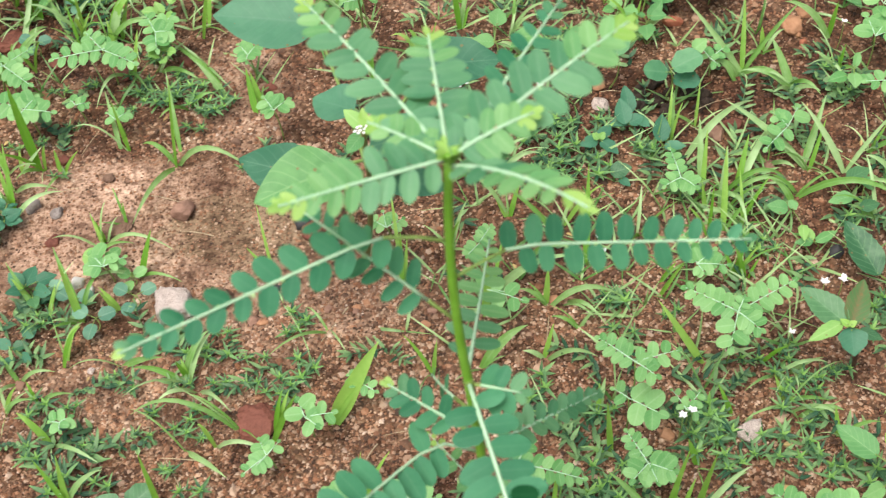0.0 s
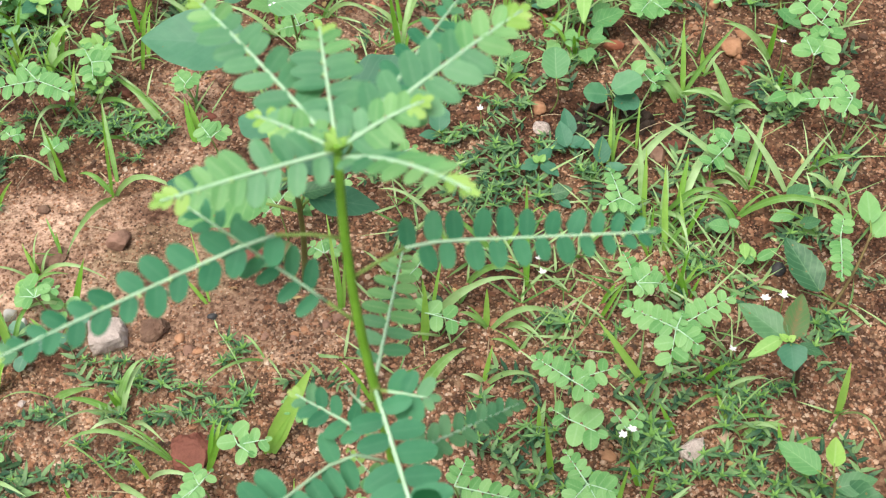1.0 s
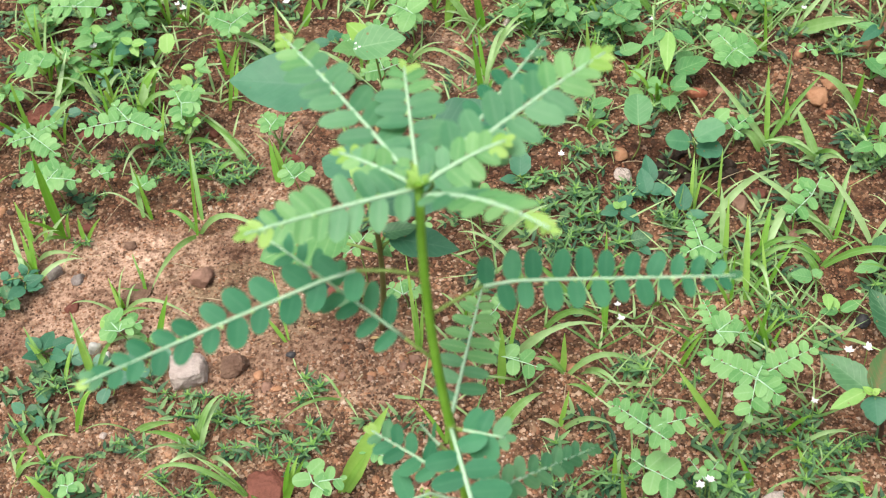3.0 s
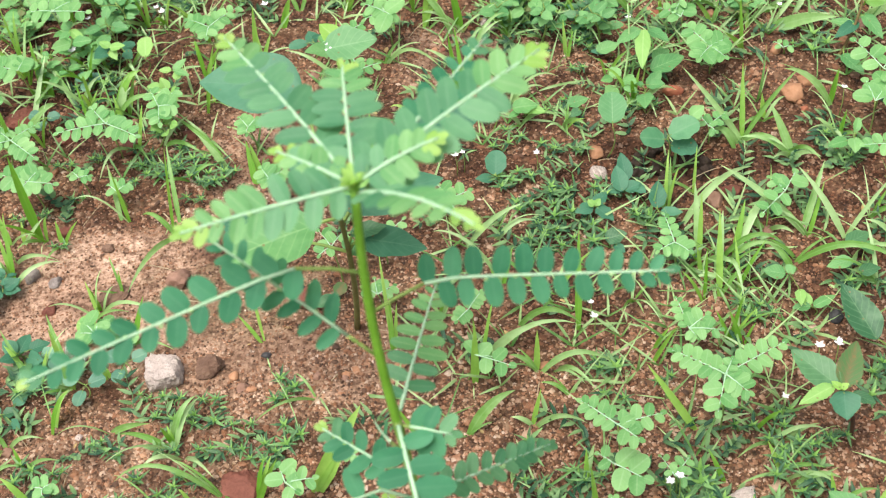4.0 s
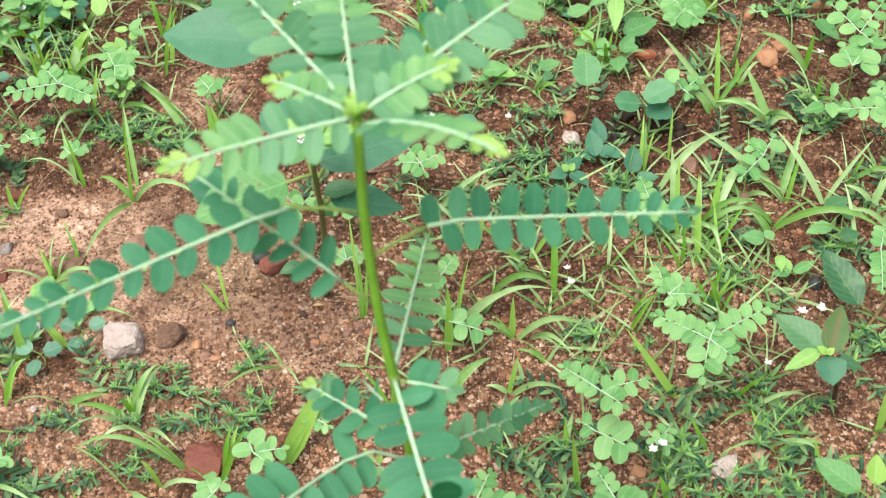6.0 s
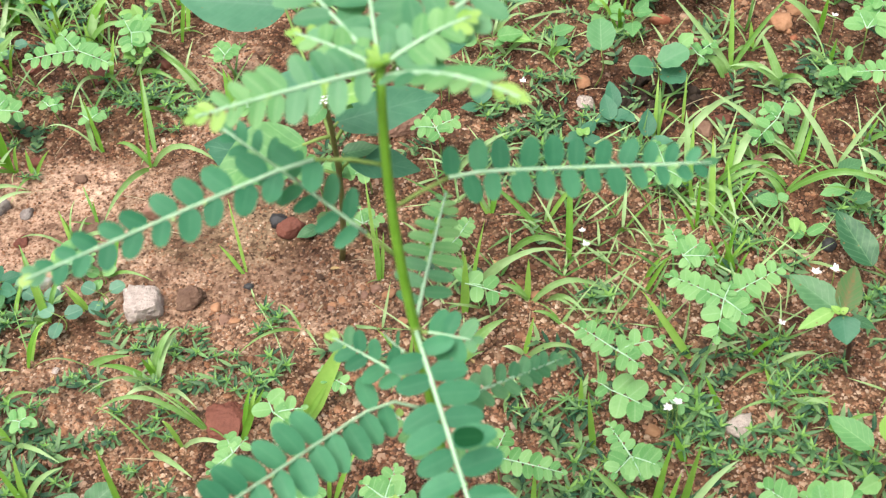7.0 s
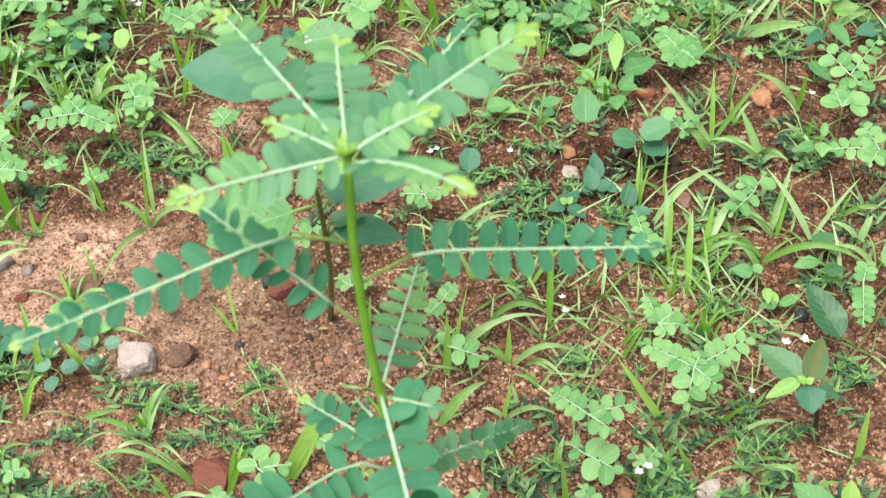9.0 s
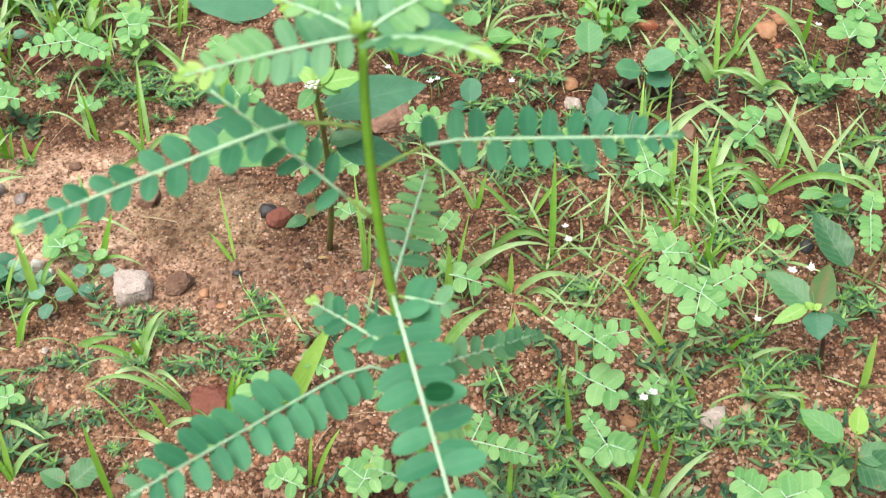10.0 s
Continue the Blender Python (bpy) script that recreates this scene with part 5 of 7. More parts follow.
grass_tuft(0.211, 0.441, [(0.240, 0.431, 0.010, 3.9, 0.45), (0.177, 0.428, 0.010, 2.3, 0.30)])
grass_tuft(0.243, 0.422, [(0.238, 0.434, 0.016, 3.8, 0.03), (0.267, 0.425, 0.010, 3.1, 0.40)])
grass_tuft(-0.112, 0.511, [(-0.153, 0.485, 0.010, 2.4, 0.30), (-0.097, 0.488, 0.010, 2.4, 0.20)])
grass_tuft(0.127, 0.360, [(0.137, 0.376, 0.028, 3.3, 0.20), (0.104, 0.361, 0.028, 3.0, 0.30)])
grass_tuft(-0.158, 0.563, [(-0.176, 0.575, 0.021, 3, 0.1), (-0.166, 0.594, 0.050, 2.5, 0.1)])
grass_tuft(-0.270, 0.532, [(-0.284, 0.543, 0.019, 4, 0.1)])
grass_tuft(-0.304, 0.481, [(-0.285, 0.499, 0.033, 3.5, 0.3)])
grass_tuft(-0.103, 0.432, [(-0.068, 0.463, 0.061, 13, 0.06), (-0.082, 0.448, 0.034, 4, 0.05)])
grass_tuft(-0.145, 0.429, [(-0.136, 0.443, 0.031, 3.5, 0.2), (-0.131, 0.444, 0.032, 4, 0.1)])
grass_tuft(-0.081, 0.371, [(-0.078, 0.390, 0.044, 2.5, 0.05), (-0.059, 0.390, 0.044, 3, 0.2)])
grass_tuft(-0.059, 0.554, [(-0.059, 0.576, 0.037, 4, 0.05), (-0.054, 0.573, 0.032, 3, 0.05), (-0.065, 0.596, 0.065, 3, 0.1)])
grass_tuft(0.005, 0.540, [(0.003, 0.557, 0.029, 4, 0.05), (0.019, 0.568, 0.047, 3, 0.1)])
grass_tuft(0.022, 0.616, [(0.009, 0.629, 0.019, 4, 0.1), (-0.030, 0.640, 0.036, 3, 0.4), (0.031, 0.632, 0.024, 4, 0.1), (0.001, 0.633, 0.026, 3, 0.1)])
grass_tuft(0.061, 0.596, [(0.019, 0.618, 0.034, 4, 0.15)])
grass_tuft(0.079, 0.568, [(0.081, 0.612, 0.066, 5, 0.02)])
grass_tuft(0.014, 0.547, [(0.077, 0.559, 0.021, 4, 0.35), (-0.007, 0.552, 0.009, 3, 0.2)])
grass_tuft(0.157, 0.480, [(0.123, 0.504, 0.045, 5.5, 0.03), (0.193, 0.485, 0.011, 4, 0.15)])
grass_tuft(0.187, 0.557, [(0.198, 0.575, 0.031, 4, 0.05), (0.178, 0.568, 0.020, 3, 0.1), (0.206, 0.568, 0.020, 3, 0.2)])
grass_tuft(0.174, 0.634, [(0.176, 0.665, 0.043, 4, 0.02), (0.158, 0.610, 0.006, 3, 0.35)])
grass_tuft(0.186, 0.595, [(0.185, 0.634, 0.057, 5, 0.02), (0.207, 0.610, 0.023, 3, 0.3)])
grass_tuft(0.260, 0.658, [(0.192, 0.691, 0.046, 6, 0.1), (0.271, 0.681, 0.033, 3.5, 0.05), (0.236, 0.669, 0.017, 3, 0.2)])
grass_tuft(0.287, 0.653, [(0.250, 0.687, 0.046, 5, 0.12), (0.323, 0.681, 0.040, 3.5, 0.1)])
grass_tuft(0.309, 0.673, [(0.346, 0.678, 0.008, 4, 0.3), (0.321, 0.685, 0.018, 3, 0.1)])
grass_tuft(0.246, 0.634, [(0.324, 0.617, 0.006, 5.5, 0.4), (0.225, 0.642, 0.013, 3, 0.2)])
grass_tuft(0.201, 0.605, [(0.162, 0.609, 0.007, 3.5, 0.4), (0.220, 0.625, 0.031, 3, 0.2), (0.197, 0.628, 0.035, 3, 0.05)])
grass_tuft(0.221, 0.766, [(0.173, 0.806, 0.048, 5, 0.05), (0.223, 0.807, 0.049, 4.5, 0.02), (0.269, 0.803, 0.044, 4.5, 0.12)])
grass_tuft(0.142, 0.397, [(0.136, 0.407, 0.023, 5, 0.05)])
grass_tuft(0.170, 0.438, [(0.160, 0.449, 0.024, 3.5, 0.05)])
grass_tuft(0.210, 0.447, [(0.238, 0.444, 0.006, 3.5, 0.25), (0.200, 0.457, 0.020, 3, 0.1)])
grass_tuft(0.216, 0.471, [(0.238, 0.476, 0.011, 3.5, 0.2)])
grass_tuft(0.047, 0.362, [(0.048, 0.377, 0.038, 3.5, 0.05)])
grass_tuft(0.134, 0.552, [(0.144, 0.559, 0.013, 3.5, 0.1)])
grass_tuft(-0.036, 0.472, [(-0.055, 0.488, 0.031, 3, 0.2), (-0.031, 0.486, 0.027, 3, 0.1)])
grass_tuft(-0.203, 0.886, [(-0.208, 0.910, 0.028, 5, 0.03), (-0.249, 0.903, 0.020, 4, 0.25), (-0.193, 0.907, 0.024, 4, 0.1)])
grass_tuft(-0.082, 0.934, [(-0.116, 0.971, 0.040, 4.5, 0.1)])
grass_tuft(-0.050, 0.933, [(-0.042, 0.969, 0.040, 4.5, 0.03)])
grass_tuft(-0.017, 0.928, [(-0.028, 0.964, 0.039, 5, 0.03), (-0.060, 0.940, 0.013, 3.5, 0.3)])
grass_tuft(-0.087, 0.884, [(-0.032, 0.864, 0.006, 3.5, 0.5), (-0.070, 0.898, 0.018, 3, 0.2)])
grass_tuft(-0.017, 0.867, [(-0.049, 0.881, 0.018, 4, 0.2), (-0.022, 0.894, 0.033, 4, 0.05), (0.022, 0.896, 0.035, 3.5, 0.3)])
grass_tuft(-0.318, 0.830, [(-0.310, 0.854, 0.030, 4, 0.1), (-0.321, 0.849, 0.025, 3, 0.1)])
grass_tuft(-0.301, 0.784, [(-0.294, 0.807, 0.031, 4, 0.05)])
grass_tuft(-0.411, 0.788, [(-0.376, 0.811, 0.031, 4, 0.2)])
grass_tuft(-0.242, 0.842, [(-0.237, 0.867, 0.031, 4, 0.1)])
grass_tuft(-0.346, 0.965, [(-0.353, 0.992, 0.029, 4.5, 0.05)])
grass_tuft(0.128, 0.932, [(0.090, 0.953, 0.024, 4.5, 0.15)])
grass_tuft(0.245, 0.912, [(0.240, 0.946, 0.038, 4, 0.03)])
grass_tuft(0.267, 0.911, [(0.319, 0.917, 0.008, 7, 0.1), (0.304, 0.940, 0.033, 4, 0.1)])
grass_tuft(0.344, 0.917, [(0.383, 0.927, 0.012, 8, 0.1)])
grass_tuft(-0.235, 0.982, [(-0.227, 1.003, 0.022, 4, 0.05), (-0.258, 0.990, 0.009, 3, 0.2)])
grass_tuft(-0.176, 0.966, [(-0.191, 0.983, 0.019, 4, 0.2), (-0.164, 0.986, 0.022, 3.5, 0.05)])
grass_tuft(-0.279, 0.787, [(-0.235, 0.764, 0.006, 4, 0.3), (-0.254, 0.801, 0.020, 3, 0.2)])
grass_tuft(0.025, 0.916, [(0.009, 0.937, 0.025, 3, 0.1), (0.048, 0.944, 0.031, 4, 0.1)])
grass_tuft(-0.358, 0.828, [(-0.366, 0.847, 0.025, 3, 0.1), (-0.345, 0.843, 0.020, 3, 0.15)])
seedling(-0.016, 0.678, (-0.018, 0.674, 0.035), [(-0.034, 0.675, 0.035, 2, 8.0), (-0.028, 0.689, 0.037, 1, 9.0), (-0.003, 0.681, 0.037, 2, 8.5), (-0.014, 0.665, 0.033, 1, 8.0)])
seedling(-0.091, 0.785, (-0.093, 0.781, 0.080), [(-0.109, 0.777, 0.080, 3, 7.0), (-0.077, 0.789, 0.080, 2, 7.0), (-0.100, 0.800, 0.082, 2, 7.0)])
seedling(-0.069, 0.596, (-0.071, 0.592, 0.020), [(-0.083, 0.600, 0.020, 2, 6.0), (-0.059, 0.600, 0.020, 2, 7.0), (-0.074, 0.606, 0.022, 1, 7.0)])
seedling(-0.102, 0.619, (-0.104, 0.615, 0.050), [(-0.115, 0.630, 0.052, 1, 8.0), (-0.095, 0.629, 0.052, 1, 8.0), (-0.112, 0.607, 0.050, 1, 7.0)])
seedling(0.172, 0.477, (0.170, 0.473, 0.074), [(0.138, 0.493, 0.074, 5, 8.6), (0.210, 0.496, 0.076, 5, 8.6), (0.184, 0.461, 0.070, 3, 8.0), (0.164, 0.452, 0.062, 2, 10.0), (0.175, 0.482, 0.078, 2, 5.0)])
seedling(0.101, 0.436, (0.099, 0.432, 0.080), [(0.077, 0.449, 0.082, 4, 7.6), (0.127, 0.440, 0.080, 3, 8.0), (0.112, 0.423, 0.077, 2, 8.5)])
seedling(0.098, 0.427, (0.096, 0.423, 0.050), [(0.115, 0.410, 0.052, 2, 12.0), (0.087, 0.430, 0.050, 1, 7.0)])
seedling(0.108, 0.385, (0.106, 0.381, 0.040), [(0.094, 0.403, 0.042, 4, 6.6), (0.121, 0.375, 0.040, 3, 9.0), (0.096, 0.370, 0.040, 2, 9.0), (0.111, 0.369, 0.038, 1, 8.0)])
seedling(0.203, 0.350, (0.201, 0.346, 0.035), [(0.183, 0.362, 0.035, 3, 9.0), (0.195, 0.341, 0.031, 1, 9.0)])
seedling(0.213, 0.348, (0.211, 0.344, 0.040), [(0.234, 0.351, 0.042, 3, 10.5), (0.206, 0.352, 0.040, 1, 11.0)])
seedling(0.025, 0.384, (0.023, 0.380, 0.045), [(0.064, 0.368, 0.045, 6, 7.4), (0.031, 0.396, 0.049, 3, 6.5)])
seedling(0.138, 0.429, (0.136, 0.425, 0.030), [(0.128, 0.440, 0.030, 2, 5.0), (0.146, 0.438, 0.031, 2, 6.0), (0.144, 0.423, 0.030, 1, 6.0)])
seedling(-0.081, 0.454, (-0.083, 0.450, 0.030), [(-0.091, 0.456, 0.030, 2, 6.0), (-0.072, 0.443, 0.030, 2, 6.0)])
seedling(-0.042, 0.365, (-0.044, 0.361, 0.030), [(-0.058, 0.372, 0.030, 3, 7.0), (-0.038, 0.381, 0.033, 3, 7.5), (-0.029, 0.364, 0.030, 2, 8.0), (-0.049, 0.353, 0.027, 2, 7.0)])
seedling(-0.093, 0.365, (-0.095, 0.361, 0.030), [(-0.103, 0.365, 0.030, 2, 8.0), (-0.088, 0.368, 0.032, 2, 9.0), (-0.084, 0.356, 0.030, 1, 8.0)])
seedling(-0.141, 0.402, (-0.143, 0.398, 0.025), [(-0.149, 0.410, 0.025, 2, 7.0), (-0.150, 0.389, 0.025, 2, 7.0), (-0.157, 0.385, 0.025, 2, 6.0), (-0.136, 0.408, 0.025, 1, 6.0)])
seedling(-0.116, 0.425, (-0.118, 0.421, 0.035), [(-0.123, 0.432, 0.037, 1, 10.0), (-0.110, 0.415, 0.035, 1, 9.0), (-0.099, 0.423, 0.037, 2, 8.0)])
seedling(0.203, 0.850, (0.201, 0.846, 0.035), [(0.183, 0.870, 0.039, 3, 10.0), (0.214, 0.852, 0.037, 2, 10.0), (0.191, 0.832, 0.035, 2, 11.0), (0.212, 0.832, 0.035, 2, 9.0)])
seedling(0.335, 0.795, (0.333, 0.791, 0.050), [(0.315, 0.823, 0.054, 2, 11.0), (0.365, 0.834, 0.054, 4, 8.4), (0.338, 0.782, 0.050, 1, 8.0)])
seedling(0.325, 0.767, (0.323, 0.763, 0.040), [(0.344, 0.790, 0.046, 2, 13.0), (0.319, 0.783, 0.044, 1, 13.0), (0.338, 0.769, 0.040, 1, 12.0)])
seedling(0.341, 0.706, (0.339, 0.702, 0.050), [(0.302, 0.703, 0.050, 4, 8.4), (0.331, 0.727, 0.052, 3, 9.0), (0.330, 0.688, 0.048, 2, 8.0)])
seedling(0.304, 0.572, (0.302, 0.568, 0.045), [(0.295, 0.531, 0.045, 5, 7.0), (0.309, 0.589, 0.045, 3, 7.0)])
seedling(0.154, 0.626, (0.152, 0.622, 0.035), [(0.146, 0.647, 0.039, 4, 6.4), (0.162, 0.613, 0.035, 2, 8.0), (0.140, 0.616, 0.033, 2, 7.0)])
seedling(0.158, 0.549, (0.156, 0.545, 0.030), [(0.149, 0.571, 0.032, 4, 6.0), (0.169, 0.554, 0.033, 2, 9.0), (0.178, 0.543, 0.030, 2, 7.0), (0.161, 0.539, 0.027, 2, 6.0)])
seedling(0.194, 0.767, (0.192, 0.763, 0.020), [(0.184, 0.780, 0.020, 2, 6.0), (0.207, 0.775, 0.022, 2, 6.5), (0.198, 0.758, 0.018, 1, 6.0)])
seedling(0.243, 0.680, (0.241, 0.676, 0.030), [(0.231, 0.689, 0.032, 2, 6.5), (0.251, 0.694, 0.032, 1, 11.0), (0.222, 0.657, 0.026, 2, 9.0)])
seedling(0.270, 0.872, (0.268, 0.868, 0.012), [(0.262, 0.876, 0.012, 1, 5.0), (0.276, 0.869, 0.012, 1, 6.0)])
seedling(-0.002, 0.523, (0.004, 0.526, 0.030), [(0.030, 0.513, 0.034, 2, 10.0), (0.008, 0.532, 0.030, 1, 9.0), (0.019, 0.523, 0.030, 1, 8.0)])
seedling(0.001, 0.571, (-0.001, 0.567, 0.030), [(0.008, 0.580, 0.034, 4, 6.0), (-0.009, 0.557, 0.030, 3, 6.0)])
seedling(0.183, 0.899, (0.181, 0.895, 0.030), [(0.164, 0.908, 0.030, 2, 9.0), (0.186, 0.908, 0.032, 2, 10.0)])
seedling(-0.312, 0.772, (-0.314, 0.768, 0.045), [(-0.354, 0.758, 0.045, 4, 9.6), (-0.284, 0.751, 0.045, 4, 9.6), (-0.329, 0.784, 0.049, 3, 8.0), (-0.305, 0.776, 0.045, 2, 8.0)])
seedling(-0.369, 0.715, (-0.371, 0.711, 0.035), [(-0.395, 0.720, 0.035, 2, 11.0), (-0.363, 0.721, 0.038, 2, 10.0), (-0.347, 0.707, 0.035, 2, 9.0), (-0.375, 0.704, 0.033, 2, 9.0)])
seedling(-0.413, 0.853, (-0.415, 0.849, 0.040), [(-0.436, 0.856, 0.040, 2, 12.0), (-0.410, 0.858, 0.044, 3, 10.0)])
seedling(-0.396, 0.925, (-0.398, 0.921, 0.050), [(-0.419, 0.922, 0.050, 2, 10.0), (-0.378, 0.933, 0.053, 3, 10.0), (-0.363, 0.917, 0.050, 2, 10.0), (-0.408, 0.944, 0.053, 2, 10.0)])
seedling(-0.380, 0.971, (-0.382, 0.967, 0.045), [(-0.407, 0.976, 0.045, 2, 12.0), (-0.371, 0.971, 0.045, 2, 11.0), (-0.414, 0.960, 0.045, 2, 10.0)])
seedling(-0.243, 0.897, (-0.245, 0.893, 0.045), [(-0.265, 0.901, 0.048, 3, 9.0), (-0.227, 0.908, 0.049, 3, 8.5), (-0.245, 0.880, 0.045, 2, 9.0), (-0.218, 0.919, 0.048, 3, 8.0)])
seedling(-0.234, 0.964, (-0.236, 0.960, 0.040), [(-0.245, 0.960, 0.042, 3, 9.0), (-0.224, 0.962, 0.042, 2, 9.0)])
seedling(-0.272, 0.797, (-0.274, 0.793, 0.040), [(-0.261, 0.811, 0.042, 2, 9.0), (-0.284, 0.811, 0.043, 2, 8.0), (-0.261, 0.793, 0.040, 2, 10.0), (-0.271, 0.776, 0.036, 2, 9.0)])
seedling(-0.192, 0.776, (-0.194, 0.772, 0.030), [(-0.203, 0.783, 0.032, 2, 7.0), (-0.188, 0.781, 0.032, 2, 7.5), (-0.195, 0.766, 0.030, 1, 7.0)])
seedling(-0.163, 0.707, (-0.165, 0.703, 0.035), [(-0.173, 0.713, 0.039, 2, 8.5), (-0.154, 0.711, 0.038, 2, 8.5), (-0.170, 0.704, 0.035, 1, 8.0)])
seedling(-0.296, 0.713, (-0.298, 0.709, 0.022), [(-0.307, 0.717, 0.022, 1, 7.0), (-0.289, 0.716, 0.024, 2, 7.0)])
seedling(-0.334, 0.733, (-0.336, 0.729, 0.020), [(-0.343, 0.736, 0.020, 1, 6.0), (-0.327, 0.731, 0.020, 2, 6.0)])
seedling(-0.119, 0.865, (-0.121, 0.861, 0.050), [(-0.137, 0.856, 0.050, 2, 8.0), (-0.102, 0.875, 0.054, 3, 8.0)])
seedling(-0.082, 0.907, (-0.084, 0.903, 0.045), [(-0.102, 0.910, 0.049, 2, 9.0), (-0.090, 0.916, 0.045, 2, 8.0), (-0.078, 0.897, 0.045, 1, 16.0), (-0.102, 0.897, 0.042, 2, 8.0)])
seedling(-0.069, 0.641, (-0.071, 0.637, 0.030), [(-0.079, 0.632, 0.030, 1, 10.0), (-0.053, 0.654, 0.036, 2, 7.0), (-0.085, 0.645, 0.032, 2, 7.0)])
seedling(-0.279, 0.561, (-0.281, 0.557, 0.025), [(-0.291, 0.567, 0.028, 1, 11.0), (-0.279, 0.565, 0.028, 1, 9.0), (-0.294, 0.558, 0.025, 1, 8.0), (-0.266, 0.564, 0.027, 2, 6.0)])
seedling(-0.288, 0.432, (-0.290, 0.428, 0.020), [(-0.297, 0.429, 0.020, 1, 7.0), (-0.284, 0.432, 0.020, 1, 7.5), (-0.289, 0.422, 0.020, 1, 6.0)])
seedling(0.193, 0.930, (0.191, 0.926, 0.045), [(0.174, 0.942, 0.048, 2, 12.0), (0.203, 0.917, 0.045, 2, 9.0), (0.197, 0.906, 0.041, 3, 7.0), (0.176, 0.898, 0.035, 3, 7.0)])
seedling(0.255, 0.942, (0.253, 0.938, 0.040), [(0.233, 0.944, 0.043, 2, 11.0), (0.260, 0.931, 0.042, 3, 9.0)])
grass_tuft(-0.373, 0.634, [(-0.382, 0.655, 0.034, 4, 0.05), (-0.375, 0.664, 0.047, 4, 0.1), (-0.392, 0.646, 0.020, 3, 0.3)])
grass_tuft(-0.387, 0.673, [(-0.399, 0.692, 0.028, 5, 0.1)])
grass_tuft(-0.377, 0.653, [(-0.339, 0.649, 0.006, 3.5, 0.3)])
grass_tuft(-0.374, 0.672, [(-0.375, 0.683, 0.018, 3.5, 0.05), (-0.355, 0.684, 0.020, 3, 0.1)])
grass_tuft(-0.278, 0.615, [(-0.280, 0.625, 0.018, 3, 0.05)])
grass_tuft(-0.294, 0.591, [(-0.300, 0.607, 0.028, 3, 0.1), (-0.268, 0.593, 0.006, 2.5, 0.3)])
grass_tuft(-0.259, 0.564, [(-0.247, 0.584, 0.035, 5, 0.05), (-0.298, 0.556, 0.006, 3, 0.4), (-0.225, 0.555, 0.006, 2.5, 0.3)])
grass_tuft(-0.323, 0.525, [(-0.313, 0.540, 0.028, 3.5, 0.05)])
grass_tuft(-0.407, 0.855, [(-0.415, 0.892, 0.044, 5, 0.05), (-0.392, 0.850, 0.006, 3, 0.2)])
grass_tuft(-0.330, 0.828, [(-0.309, 0.853, 0.031, 5, 0.35), (-0.341, 0.832, 0.006, 3, 0.3)])


# ---- narrow-leaved herbs ----
def herb(x, y, reach, leaves, seed):
    """A low rosette of narrow leaves on a few short shoots."""
    r = random.Random(seed)
    reach *= 1.08
    o = Vector((x, y, soil_height(x, y) - 0.001))
    plant = thing("narrow_leaved_herb", o, "low dark green herb with narrow pointed leaves", "herb", "narrow-leaved herbs")
    shoots = max(2, leaves // 5)
    for s in range(shoots):
        a = 6.283 * s / shoots + r.uniform(-0.6, 0.6)
        l = reach * r.uniform(0.15, 0.8)
        tip = Vector((math.cos(a) * l, math.sin(a) * l, r.uniform(0.3, 0.7) * reach * 0.6 + 0.004))
        pts = bend((0, 0, 0), tip, 0.002, 5)
        bm = bmesh.new()
        tube(bm, pts, 0.0006, 0.6, 5)
        part("stem", bm, TWIG, plant)
        bm = bmesh.new()
        turn, n = r.uniform(0, 6.283), r.randrange(5, 8)
        for k in range(n + 3):
            p = tip if k < n else pts[r.randrange(1, 4)]
            b = turn + 6.283 * k / n + r.uniform(-0.25, 0.25)
            d = Vector((math.cos(b), math.sin(b), r.uniform(0.15, 0.75)))
            size = reach * r.uniform(0.5, 1.0) * (1 if k < n else 0.8)
            leaf_mesh(bm, size, size * r.uniform(0.15, 0.24), "lance", 0.25, r.uniform(0.0, 0.25), 0.0, 6, 2, frame_of(d, Vector((r.uniform(-.2, .2), -0.3, 0.9)), p, 1.0), seed=k)
        part("leaf_whorl", bm, HERB, plant)
        bm = bmesh.new()
        for k in range(4):
            b = turn + 1.57 * k + r.uniform(-0.3, 0.3)
            d = Vector((math.cos(b), math.sin(b), r.uniform(0.8, 1.6)))
            size = reach * r.uniform(0.28, 0.5)
            leaf_mesh(bm, size, size * 0.3, "lance", 0.25, 0.1, 0.0, 5, 2, frame_of(d, Vector((r.uniform(-.2, .2), -0.3, 0.9)), tip, 1.0), seed=k)
        part("shoot_tip", bm, HERB_TIP, plant)


herb(-0.122, 0.478, 0.014, 16, 200)
herb(-0.139, 0.466, 0.012, 12, 201)
herb(-0.189, 0.486, 0.012, 12, 202)
herb(-0.220, 0.494, 0.012, 12, 203)
herb(-0.200, 0.494, 0.011, 12, 204)
herb(-0.218, 0.509, 0.011, 12, 205)
herb(-0.132, 0.521, 0.013, 16, 206)
herb(-0.140, 0.508, 0.011, 12, 207)
herb(-0.162, 0.487, 0.010, 12, 208)
herb(-0.182, 0.464, 0.011, 12, 209)
herb(-0.239, 0.511, 0.008, 12, 210)
herb(-0.191, 0.509, 0.009, 12, 211)
herb(0.100, 0.504, 0.011, 12, 212)
herb(0.156, 0.434, 0.017, 16, 213)
herb(0.142, 0.426, 0.013, 16, 214)
herb(0.137, 0.436, 0.012, 12, 215)
herb(0.161, 0.418, 0.013, 16, 216)
herb(0.220, 0.464, 0.011, 12, 217)
herb(0.229, 0.455, 0.012, 12, 218)
herb(0.210, 0.478, 0.014, 16, 219)
herb(0.218, 0.492, 0.012, 12, 220)
